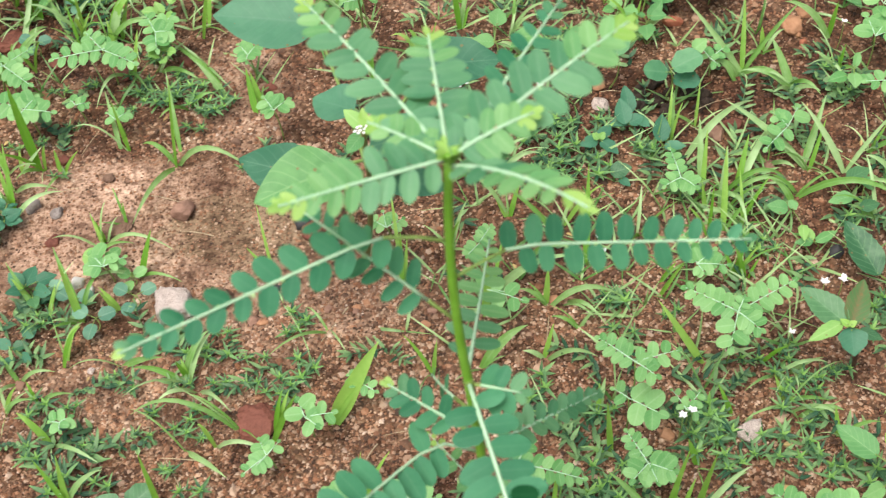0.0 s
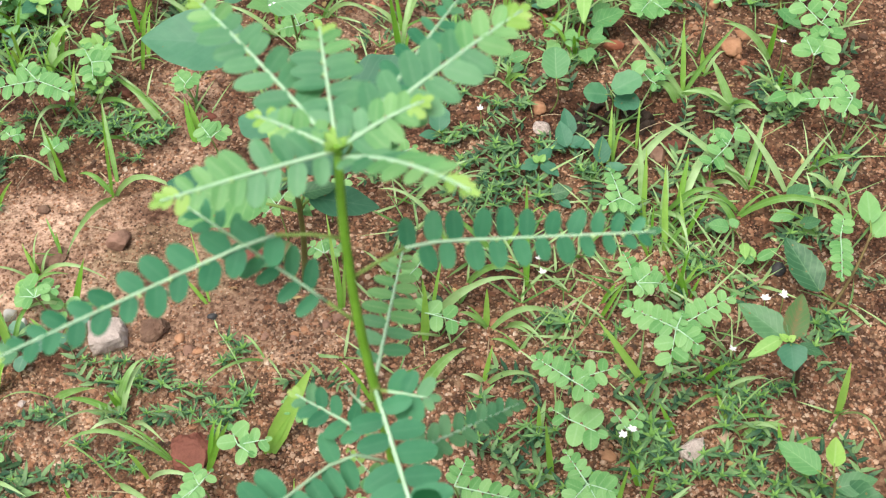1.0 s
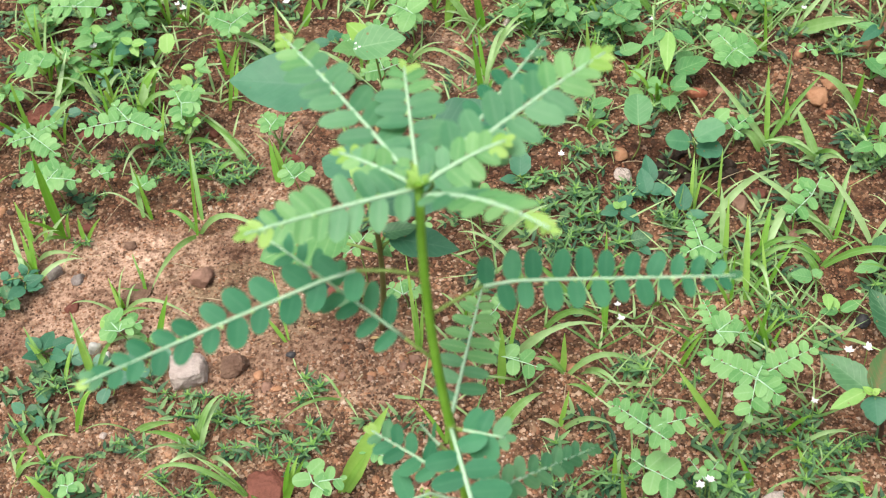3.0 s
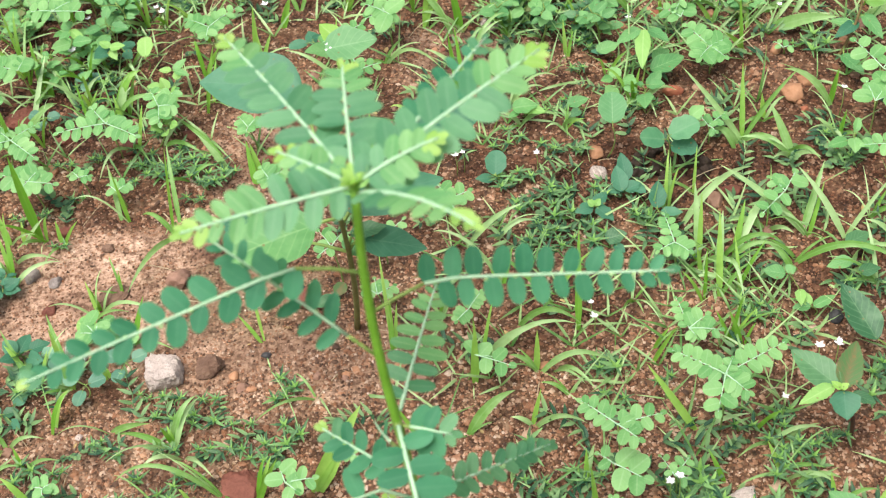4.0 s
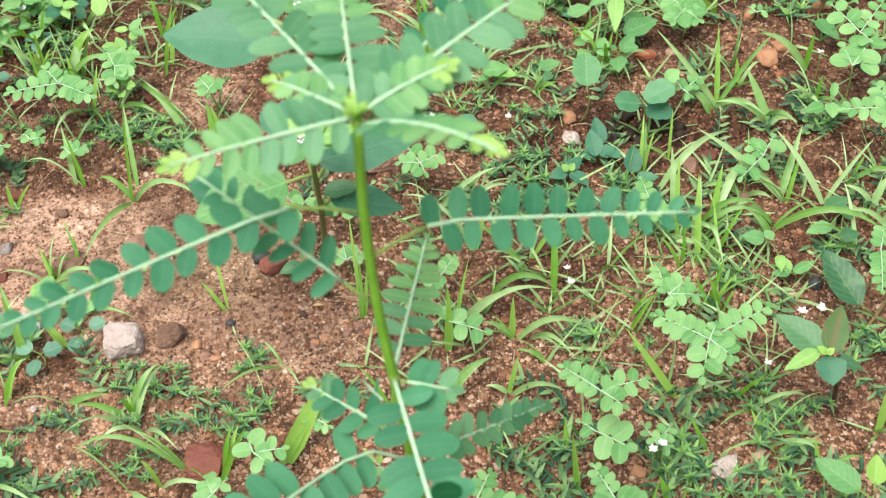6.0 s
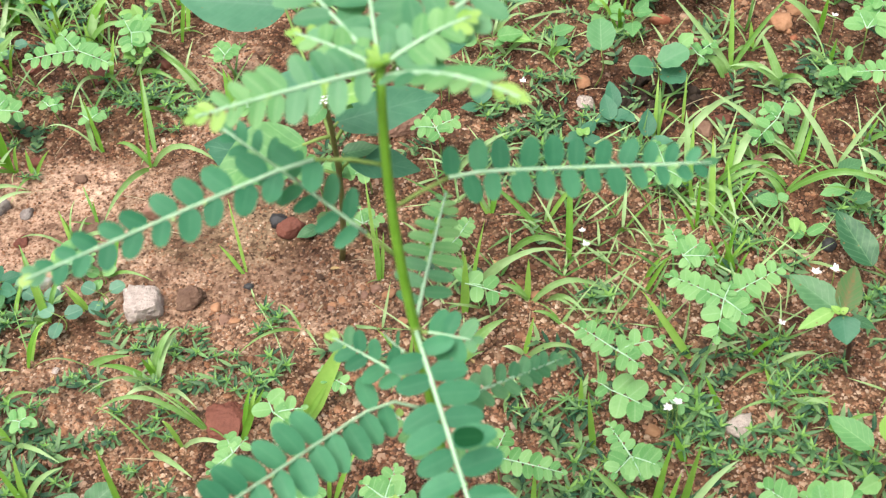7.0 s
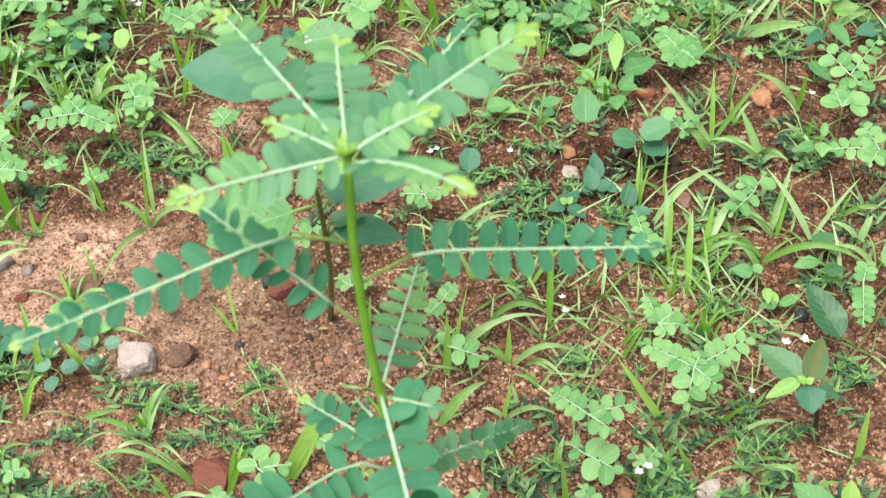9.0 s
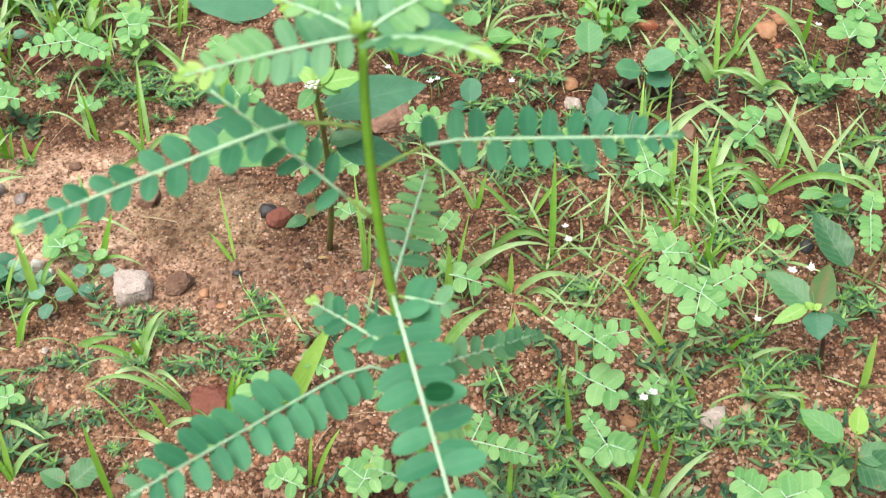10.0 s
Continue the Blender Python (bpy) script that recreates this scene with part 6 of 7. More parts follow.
herb(0.209, 0.446, 0.013, 16, 221)
herb(0.227, 0.432, 0.012, 12, 222)
herb(0.197, 0.420, 0.012, 12, 223)
herb(0.221, 0.409, 0.015, 16, 224)
herb(0.253, 0.390, 0.018, 16, 225)
herb(0.185, 0.479, 0.012, 12, 226)
herb(0.182, 0.494, 0.010, 12, 227)
herb(0.138, 0.520, 0.009, 12, 228)
herb(0.071, 0.442, 0.011, 12, 229)
herb(0.086, 0.437, 0.012, 12, 230)
herb(0.082, 0.390, 0.015, 16, 231)
herb(0.074, 0.366, 0.018, 16, 232)
herb(0.089, 0.377, 0.014, 16, 233)
herb(0.188, 0.404, 0.012, 12, 234)
herb(0.166, 0.400, 0.013, 16, 235)
herb(0.233, 0.394, 0.014, 16, 236)
herb(0.146, 0.412, 0.014, 16, 237)
herb(0.041, 0.455, 0.014, 16, 238)
herb(0.046, 0.439, 0.010, 12, 239)
herb(-0.322, 0.525, 0.010, 12, 240)
herb(-0.332, 0.515, 0.012, 12, 241)
herb(-0.313, 0.450, 0.013, 16, 242)
herb(-0.289, 0.445, 0.010, 12, 243)
herb(-0.290, 0.387, 0.014, 16, 244)
herb(-0.311, 0.410, 0.013, 16, 245)
herb(-0.270, 0.417, 0.010, 12, 246)
herb(-0.231, 0.443, 0.010, 12, 247)
herb(-0.210, 0.433, 0.011, 12, 248)
herb(-0.195, 0.442, 0.010, 12, 249)
herb(-0.215, 0.466, 0.009, 12, 250)
herb(-0.251, 0.462, 0.010, 12, 251)
herb(-0.263, 0.472, 0.009, 12, 252)
herb(-0.234, 0.425, 0.009, 12, 253)
herb(-0.196, 0.422, 0.010, 12, 254)
herb(-0.148, 0.459, 0.012, 12, 255)
herb(-0.163, 0.464, 0.010, 12, 256)
herb(-0.214, 0.398, 0.010, 12, 257)
herb(-0.255, 0.386, 0.012, 12, 258)
herb(-0.194, 0.385, 0.012, 12, 259)
herb(0.066, 0.688, 0.015, 16, 260)
herb(0.064, 0.710, 0.013, 16, 261)
herb(0.057, 0.667, 0.013, 16, 262)
herb(0.047, 0.656, 0.012, 12, 263)
herb(0.072, 0.656, 0.010, 12, 264)
herb(0.096, 0.696, 0.016, 16, 265)
herb(0.096, 0.654, 0.015, 16, 266)
herb(0.133, 0.679, 0.013, 16, 267)
herb(0.037, 0.693, 0.013, 16, 268)
herb(0.037, 0.731, 0.012, 12, 269)
herb(0.065, 0.649, 0.011, 12, 270)
herb(0.298, 0.870, 0.019, 16, 271)
herb(0.286, 0.882, 0.009, 12, 272)
herb(0.201, 0.577, 0.013, 16, 273)
herb(0.208, 0.588, 0.012, 12, 274)
herb(0.213, 0.574, 0.011, 12, 275)
herb(0.228, 0.463, 0.010, 12, 276)
herb(0.294, 0.768, 0.013, 16, 277)
herb(0.309, 0.743, 0.014, 16, 278)
herb(0.306, 0.757, 0.011, 12, 279)
herb(0.095, 0.530, 0.015, 16, 280)
herb(0.104, 0.539, 0.011, 12, 281)
herb(0.288, 0.510, 0.016, 16, 282)
herb(0.288, 0.605, 0.014, 16, 283)
herb(0.295, 0.524, 0.014, 16, 284)
herb(0.023, 0.720, 0.013, 16, 285)
herb(0.033, 0.773, 0.012, 12, 286)
herb(0.061, 0.758, 0.012, 12, 287)
herb(0.087, 0.756, 0.011, 12, 288)
herb(0.023, 0.760, 0.012, 12, 289)
herb(0.133, 0.809, 0.012, 12, 290)
herb(0.145, 0.805, 0.011, 12, 291)
herb(0.063, 0.806, 0.011, 12, 292)
herb(0.077, 0.816, 0.011, 12, 293)
herb(0.129, 0.862, 0.010, 12, 294)
herb(0.089, 0.857, 0.010, 12, 295)
herb(0.100, 0.887, 0.013, 16, 296)
herb(0.238, 0.465, 0.011, 12, 297)
herb(0.251, 0.474, 0.010, 12, 298)
herb(-0.256, 0.765, 0.014, 16, 299)
herb(-0.243, 0.747, 0.013, 16, 300)
herb(-0.229, 0.757, 0.012, 12, 301)
herb(-0.263, 0.747, 0.013, 16, 302)
herb(-0.284, 0.752, 0.013, 16, 303)
herb(-0.298, 0.759, 0.011, 12, 304)
herb(-0.221, 0.736, 0.013, 16, 305)
herb(-0.213, 0.746, 0.012, 12, 306)
herb(-0.230, 0.729, 0.011, 12, 307)
herb(-0.293, 0.774, 0.012, 12, 308)
herb(-0.282, 0.795, 0.013, 16, 309)
herb(-0.273, 0.806, 0.012, 12, 310)
herb(-0.343, 0.868, 0.013, 16, 311)
herb(-0.374, 0.886, 0.013, 16, 312)
herb(-0.385, 0.862, 0.013, 16, 313)
herb(-0.345, 0.901, 0.013, 16, 314)
herb(-0.353, 0.999, 0.014, 16, 315)
herb(-0.317, 0.997, 0.014, 16, 316)
herb(-0.291, 0.977, 0.013, 16, 317)
herb(-0.309, 1.016, 0.014, 16, 318)
herb(-0.345, 1.018, 0.013, 16, 319)
herb(-0.362, 0.972, 0.013, 16, 320)
herb(-0.444, 0.940, 0.014, 16, 321)
herb(-0.463, 0.950, 0.013, 16, 322)
herb(-0.168, 1.008, 0.014, 16, 323)
herb(-0.133, 1.006, 0.014, 16, 324)
herb(0.004, 0.989, 0.017, 16, 325)
herb(0.020, 0.961, 0.016, 16, 326)
herb(0.042, 0.933, 0.017, 16, 327)
herb(0.015, 0.939, 0.014, 16, 328)
herb(0.059, 0.959, 0.015, 16, 329)
herb(0.071, 0.985, 0.015, 16, 330)
herb(0.080, 0.940, 0.015, 16, 331)
herb(0.103, 0.974, 0.015, 16, 332)
herb(0.117, 0.929, 0.013, 16, 333)
herb(0.141, 0.963, 0.015, 16, 334)
herb(0.089, 0.897, 0.014, 16, 335)
herb(0.282, 0.965, 0.017, 16, 336)
herb(0.301, 0.982, 0.014, 16, 337)
herb(0.266, 0.961, 0.013, 16, 338)
herb(0.339, 0.953, 0.015, 16, 339)
herb(0.353, 0.970, 0.015, 16, 340)
herb(0.367, 0.960, 0.014, 16, 341)
grass_tuft(-0.331, 0.530, [(-0.354, 0.559, 0.030, 4.0, 0.05), (-0.330, 0.515, 0.008, 3.0, 0.20)])
grass_tuft(-0.299, 0.525, [(-0.319, 0.569, 0.035, 5.5, 0.04), (-0.286, 0.563, 0.012, 3.5, 0.40), (-0.316, 0.518, 0.012, 3.0, 0.20)])
grass_tuft(-0.303, 0.490, [(-0.292, 0.515, 0.014, 4.0, 0.40)])
grass_tuft(-0.334, 0.470, [(-0.350, 0.489, 0.020, 3.5, 0.10), (-0.305, 0.475, 0.010, 3.0, 0.40), (-0.344, 0.453, 0.010, 3.0, 0.40)])
grass_tuft(-0.338, 0.448, [(-0.345, 0.469, 0.020, 3.5, 0.10), (-0.316, 0.451, 0.012, 3.2, 0.40), (-0.327, 0.457, 0.020, 3.0, 0.20)])
grass_tuft(-0.315, 0.453, [(-0.287, 0.455, 0.012, 3.2, 0.40), (-0.322, 0.463, 0.018, 2.8, 0.20)])
grass_tuft(-0.210, 0.469, [(-0.193, 0.501, 0.020, 4.2, 0.35), (-0.215, 0.482, 0.014, 4.0, 0.20), (-0.251, 0.478, 0.009, 5.0, 0.30)])
grass_tuft(-0.201, 0.463, [(-0.174, 0.439, 0.012, 4.0, 0.40), (-0.228, 0.447, 0.012, 3.5, 0.45)])
grass_tuft(-0.291, 0.598, [(-0.299, 0.605, 0.025, 3.2, 0.05), (-0.293, 0.594, 0.010, 2.5, 0.20), (-0.235, 0.584, 0.008, 3.0, 0.40)])
W("low_leafy_weed", (-0.344, 0.549), (-0.344, 0.549, 0.014), [(-0.354, 0.557, 0.016, 0.95, 0.017, 0.012, "egg", BROAD), (-0.338, 0.565, 0.016, 0.90, 0.018, 0.013, "egg", BROAD), (-0.320, 0.558, 0.016, 0.85, 0.016, 0.012, "egg", BROAD), (-0.341, 0.545, 0.016, 0.80, 0.016, 0.011, "egg", BROAD_GREEN), (-0.321, 0.540, 0.016, 0.75, 0.016, 0.012, "egg", BROAD), (-0.311, 0.548, 0.016, 0.70, 0.014, 0.010, "egg", CLOVER), (-0.355, 0.541, 0.016, 0.65, 0.014, 0.010, "egg", BROAD), (-0.329, 0.528, 0.016, 0.60, 0.014, 0.010, "egg", BROAD_GREEN)],
  "low spreading weed with dull blue-green oval leaves on sand", 0.0008, TWIG)
W("low_leafy_weed", (-0.344, 0.497), (-0.344, 0.497, 0.009), [(-0.352, 0.502, 0.010, 0.95, 0.013, 0.009, "egg", BROAD), (-0.333, 0.499, 0.010, 0.90, 0.013, 0.009, "egg", BROAD_GREEN), (-0.341, 0.478, 0.010, 0.85, 0.012, 0.009, "egg", BROAD), (-0.325, 0.484, 0.010, 0.80, 0.012, 0.008, "egg", BROAD), (-0.328, 0.517, 0.010, 0.75, 0.014, 0.010, "egg", BROAD)],
  "small low weed with dark oval leaves beside grass", 0.0007, TWIG)
grass_tuft(0.175, 0.645, [(0.173, 0.684, 0.035, 6.0, 0.03)])
grass_tuft(0.187, 0.616, [(0.191, 0.653, 0.035, 7.0, 0.05)])
grass_tuft(0.166, 0.675, [(0.223, 0.720, 0.014, 6.0, 0.30)])
grass_tuft(0.255, 0.662, [(0.276, 0.708, 0.030, 6.0, 0.03)])
grass_tuft(0.191, 0.633, [(0.236, 0.640, 0.012, 4.5, 0.50)])
grass_tuft(0.201, 0.641, [(0.210, 0.669, 0.030, 5.0, 0.03), (0.237, 0.696, 0.016, 6.0, 0.25)])
grass_tuft(0.228, 0.663, [(0.197, 0.664, 0.010, 5.0, 0.35), (0.246, 0.650, 0.010, 4.0, 0.35)])
grass_tuft(0.246, 0.624, [(0.225, 0.638, 0.012, 5.0, 0.30), (0.225, 0.606, 0.010, 5.0, 0.30)])
grass_tuft(0.260, 0.745, [(0.243, 0.776, 0.030, 5.5, 0.05), (0.216, 0.753, 0.015, 5.0, 0.30), (0.279, 0.730, 0.012, 4.0, 0.30), (0.241, 0.732, 0.010, 4.0, 0.30)])
grass_tuft(0.216, 0.757, [(0.200, 0.767, 0.012, 4.5, 0.35)])
grass_tuft(0.322, 0.650, [(0.334, 0.664, 0.015, 6.0, 0.30), (0.301, 0.660, 0.012, 4.0, 0.30)])
grass_tuft(0.174, 0.628, [(0.201, 0.613, 0.012, 5.0, 0.50), (0.165, 0.632, 0.012, 3.5, 0.30)])
grass_tuft(0.300, 0.764, [(0.281, 0.773, 0.015, 4.0, 0.20), (0.313, 0.756, 0.010, 4.0, 0.30), (0.306, 0.776, 0.020, 4.0, 0.10)])
grass_tuft(-0.330, 0.825, [(-0.302, 0.849, 0.035, 6.5, 0.30), (-0.274, 0.823, 0.016, 4.5, 0.45)])
grass_tuft(-0.405, 0.817, [(-0.384, 0.834, 0.012, 5.0, 0.40), (-0.395, 0.871, 0.040, 5.0, 0.05)])
grass_tuft(-0.222, 0.769, [(-0.271, 0.807, 0.016, 5.0, 0.15)])
grass_tuft(-0.296, 0.695, [(-0.310, 0.735, 0.030, 4.0, 0.05)])
grass_tuft(-0.256, 0.876, [(-0.237, 0.882, 0.030, 4.5, 0.10), (-0.262, 0.893, 0.030, 4.5, 0.40)])
grass_tuft(-0.249, 0.693, [(-0.257, 0.743, 0.045, 4.0, 0.05)])
grass_tuft(-0.367, 0.839, [(-0.405, 0.884, 0.030, 5.0, 0.10), (-0.347, 0.861, 0.020, 4.0, 0.30)])
grass_tuft(-0.190, 0.737, [(-0.196, 0.762, 0.025, 6.0, 0.05)])
grass_tuft(-0.306, 0.784, [(-0.280, 0.752, 0.010, 3.5, 0.40), (-0.322, 0.734, 0.010, 3.0, 0.40)])
grass_tuft(-0.244, 0.740, [(-0.267, 0.721, 0.010, 3.0, 0.40), (-0.223, 0.747, 0.012, 3.5, 0.35)])
W("leafy_weed", (-0.283, 0.786), (-0.272, 0.785, 0.031), [(-0.285, 0.788, 0.035, 0.98, 0.014, 0.010, "egg", BROAD_FRESH), (-0.278, 0.802, 0.035, 0.92, 0.013, 0.010, "egg", BROAD_FRESH), (-0.261, 0.790, 0.035, 0.86, 0.014, 0.010, "egg", BROAD_FRESH), (-0.255, 0.774, 0.035, 0.80, 0.012, 0.009, "egg", BROAD_FRESH), (-0.277, 0.770, 0.035, 0.74, 0.014, 0.010, "egg", BROAD_FRESH), (-0.263, 0.762, 0.035, 0.68, 0.012, 0.009, "egg", BROAD_FRESH)],
  "yellow-green leafy weed with oval leaves among grass", 0.0008, TWIG)
W("leafy_weed", (-0.283, 0.822), (-0.278, 0.833, 0.026), [(-0.295, 0.831, 0.030, 0.98, 0.013, 0.010, "egg", BROAD_FRESH), (-0.281, 0.837, 0.030, 0.92, 0.013, 0.010, "egg", BROAD_FRESH), (-0.265, 0.825, 0.030, 0.86, 0.013, 0.010, "egg", BROAD_FRESH), (-0.286, 0.812, 0.030, 0.80, 0.012, 0.010, "egg", BROAD_FRESH), (-0.264, 0.808, 0.030, 0.74, 0.013, 0.009, "egg", BROAD_FRESH), (-0.269, 0.855, 0.030, 0.68, 0.012, 0.009, "egg", BROAD_FRESH)],
  "yellow-green leafy weed with oval leaves among grass", 0.0008, TWIG)
herb(-0.358, 0.759, 0.010, 9, 600)
herb(-0.335, 0.768, 0.011, 10, 601)
herb(-0.366, 0.705, 0.009, 8, 602)
herb(-0.341, 0.668, 0.008, 7, 603)
herb(-0.238, 0.717, 0.010, 9, 604)
herb(-0.284, 0.758, 0.012, 12, 605)
herb(-0.258, 0.753, 0.012, 12, 606)
herb(-0.343, 0.723, 0.008, 7, 607)
herb(-0.300, 0.741, 0.010, 9, 608)
herb(-0.234, 0.734, 0.010, 9, 609)
herb(-0.383, 0.696, 0.009, 8, 610)
herb(-0.190, 0.672, 0.008, 7, 611)


def scatter_mat():
    """The creeping mat of tiny leaves that covers much of the ground, and its thin short grass."""
    r = random.Random(11)
    patches = ((0.18, 0.37, 0.070, 0.040), (0.18, 0.37, 0.070, 0.040), (0.23, 0.43, 0.060, 0.040), (-0.18, 0.50, 0.045, 0.025), (-0.29, 0.41, 0.050, 0.040), (0.08, 0.38, 0.050, 0.030), (-0.34, 0.53, 0.030, 0.030), (0.05, 0.72, 0.060, 0.050), (0.05, 0.72, 0.060, 0.050), (0.10, 0.67, 0.060, 0.030), (0.28, 0.62, 0.060, 0.050), (0.22, 0.63, 0.060, 0.040), (0.07, 0.94, 0.090, 0.050), (0.07, 0.94, 0.090, 0.050), (0.07, 0.94, 0.090, 0.050), (-0.39, 0.94, 0.090, 0.060), (-0.39, 0.94, 0.090, 0.060), (-0.32, 1.01, 0.100, 0.050), (-0.32, 1.01, 0.100, 0.050), (0.30, 0.76, 0.060, 0.060), (0.06, 0.98, 0.100, 0.050), (0.33, 0.98, 0.090, 0.050), (-0.15, 1.01, 0.100, 0.050))

    def spot():
        cx, cy, sx, sy = patches[r.randrange(len(patches))]
        x, y = (r.gauss(cx, sx * 1.15), r.gauss(cy, sy * 1.15)) if r.random() < 0.8 else (r.uniform(-0.6, 0.5), r.uniform(0.3, 1.2))
        bare = ((x + 0.26) / 0.15) ** 2 + ((y - 0.60) / 0.085) ** 2 < 1 and r.random() < 0.9
        return None if bare else (x, y)

    def grass_spot():
        cx, cy, sx, sy = ((0.24, 0.62, 0.10, 0.10), (0.12, 0.58, 0.08, 0.05), (0.08, 0.84, 0.14, 0.06), (-0.36, 0.88, 0.10, 0.09), (-0.10, 0.93, 0.20, 0.07), (0.25, 0.93, 0.12, 0.06))[r.randrange(6)]
        x, y = r.gauss(cx, sx), r.gauss(cy, sy)
        return None if ((x + 0.26) / 0.16) ** 2 + ((y - 0.60) / 0.095) ** 2 < 1 else (x, y)

    def far_spot():
        while True:
            x, y = r.uniform(-2.6, 2.5), r.uniform(-1.8, 3.4)
            if not (-0.6 < x < 0.5 and -0.25 < y < 1.2):
                return x, y

    for name, number, mat, label in (("creeping_weed_mat", 330, MAT_HERB, "mat of dark green creeping shoots with narrow leaves"),
                                     ("rounded_weed_cover", 80, MAT_HERB, "creeping shoots with small rounded weed leaves"),
                                     ("short_grass", 360, GRASS_FINE, "thin short arching grass among the weeds")):
        bm = bmesh.new()
        for k in range(number + 250):
            at = (grass_spot() if name == "short_grass" else spot()) if k < number else far_spot()
            if not at:
                continue
            x, y = at
            a = r.uniform(0, 6.283)
            if name == "short_grass":
                for q in range(3):
                    d = Vector((math.cos(a + q * 2.1), math.sin(a + q * 2.1), r.uniform(0.3, 2.2)))
                    leaf_mesh(bm, r.uniform(0.014, 0.042), r.uniform(0.0011, 0.0026), "lance", 0.15, r.uniform(0.35, 1.1), 0.0, 7, 2, frame_of(d, Vector((0.1, -0.5, 0.8)), Vector((x, y, soil_height(x, y))), 1.0), seed=k)
                continue
            rounded = name == "rounded_weed_cover"
            long, wide, kind = (0.0068, 0.005, "round") if rounded else (0.0095, 0.0026, "lance")
            size, rise = r.uniform(0.8, 1.5) * (0.75 if rounded else 1.0), r.uniform(0.05, 0.5)
            pts = []
            for q in range(r.randrange(4, 8)):
                pts.append(Vector((x, y, soil_height(x, y) + 0.002 + rise * 0.004 * q)))
                a += r.uniform(-0.5, 0.5)
                x, y = x + math.cos(a) * 0.0052 * size, y + math.sin(a) * 0.0052 * size
            if not rounded:
                tube(bm, pts, 0.0005, 0.6, 4)
            for q, p in enumerate(pts):
                for side in (-1, 1) if q < len(pts) - 1 else (-1, 0, 1):
                    e = a + side * r.uniform(0.7, 1.5)
                    d = Vector((math.cos(e), math.sin(e), r.uniform(0.0, 0.8)))
                    leaf_mesh(bm, long * size * r.uniform(0.7, 1.2), wide * size, kind, 0.15, r.uniform(0, 0.3), 0.0, 4, 2, frame_of(d, Vector((r.uniform(-.4, .4), r.uniform(-.6, .1), 0.9)), p, 1.0), seed=q)
        me = bpy.data.meshes.new(name)
        bm.to_mesh(me)
        bm.free()
        me.materials.append(mat)
        me.polygons.foreach_set("use_smooth", np.ones(len(me.polygons), bool))
        tagged(new(name, me), label, "weeds", kind="stuff")


scatter_mat()


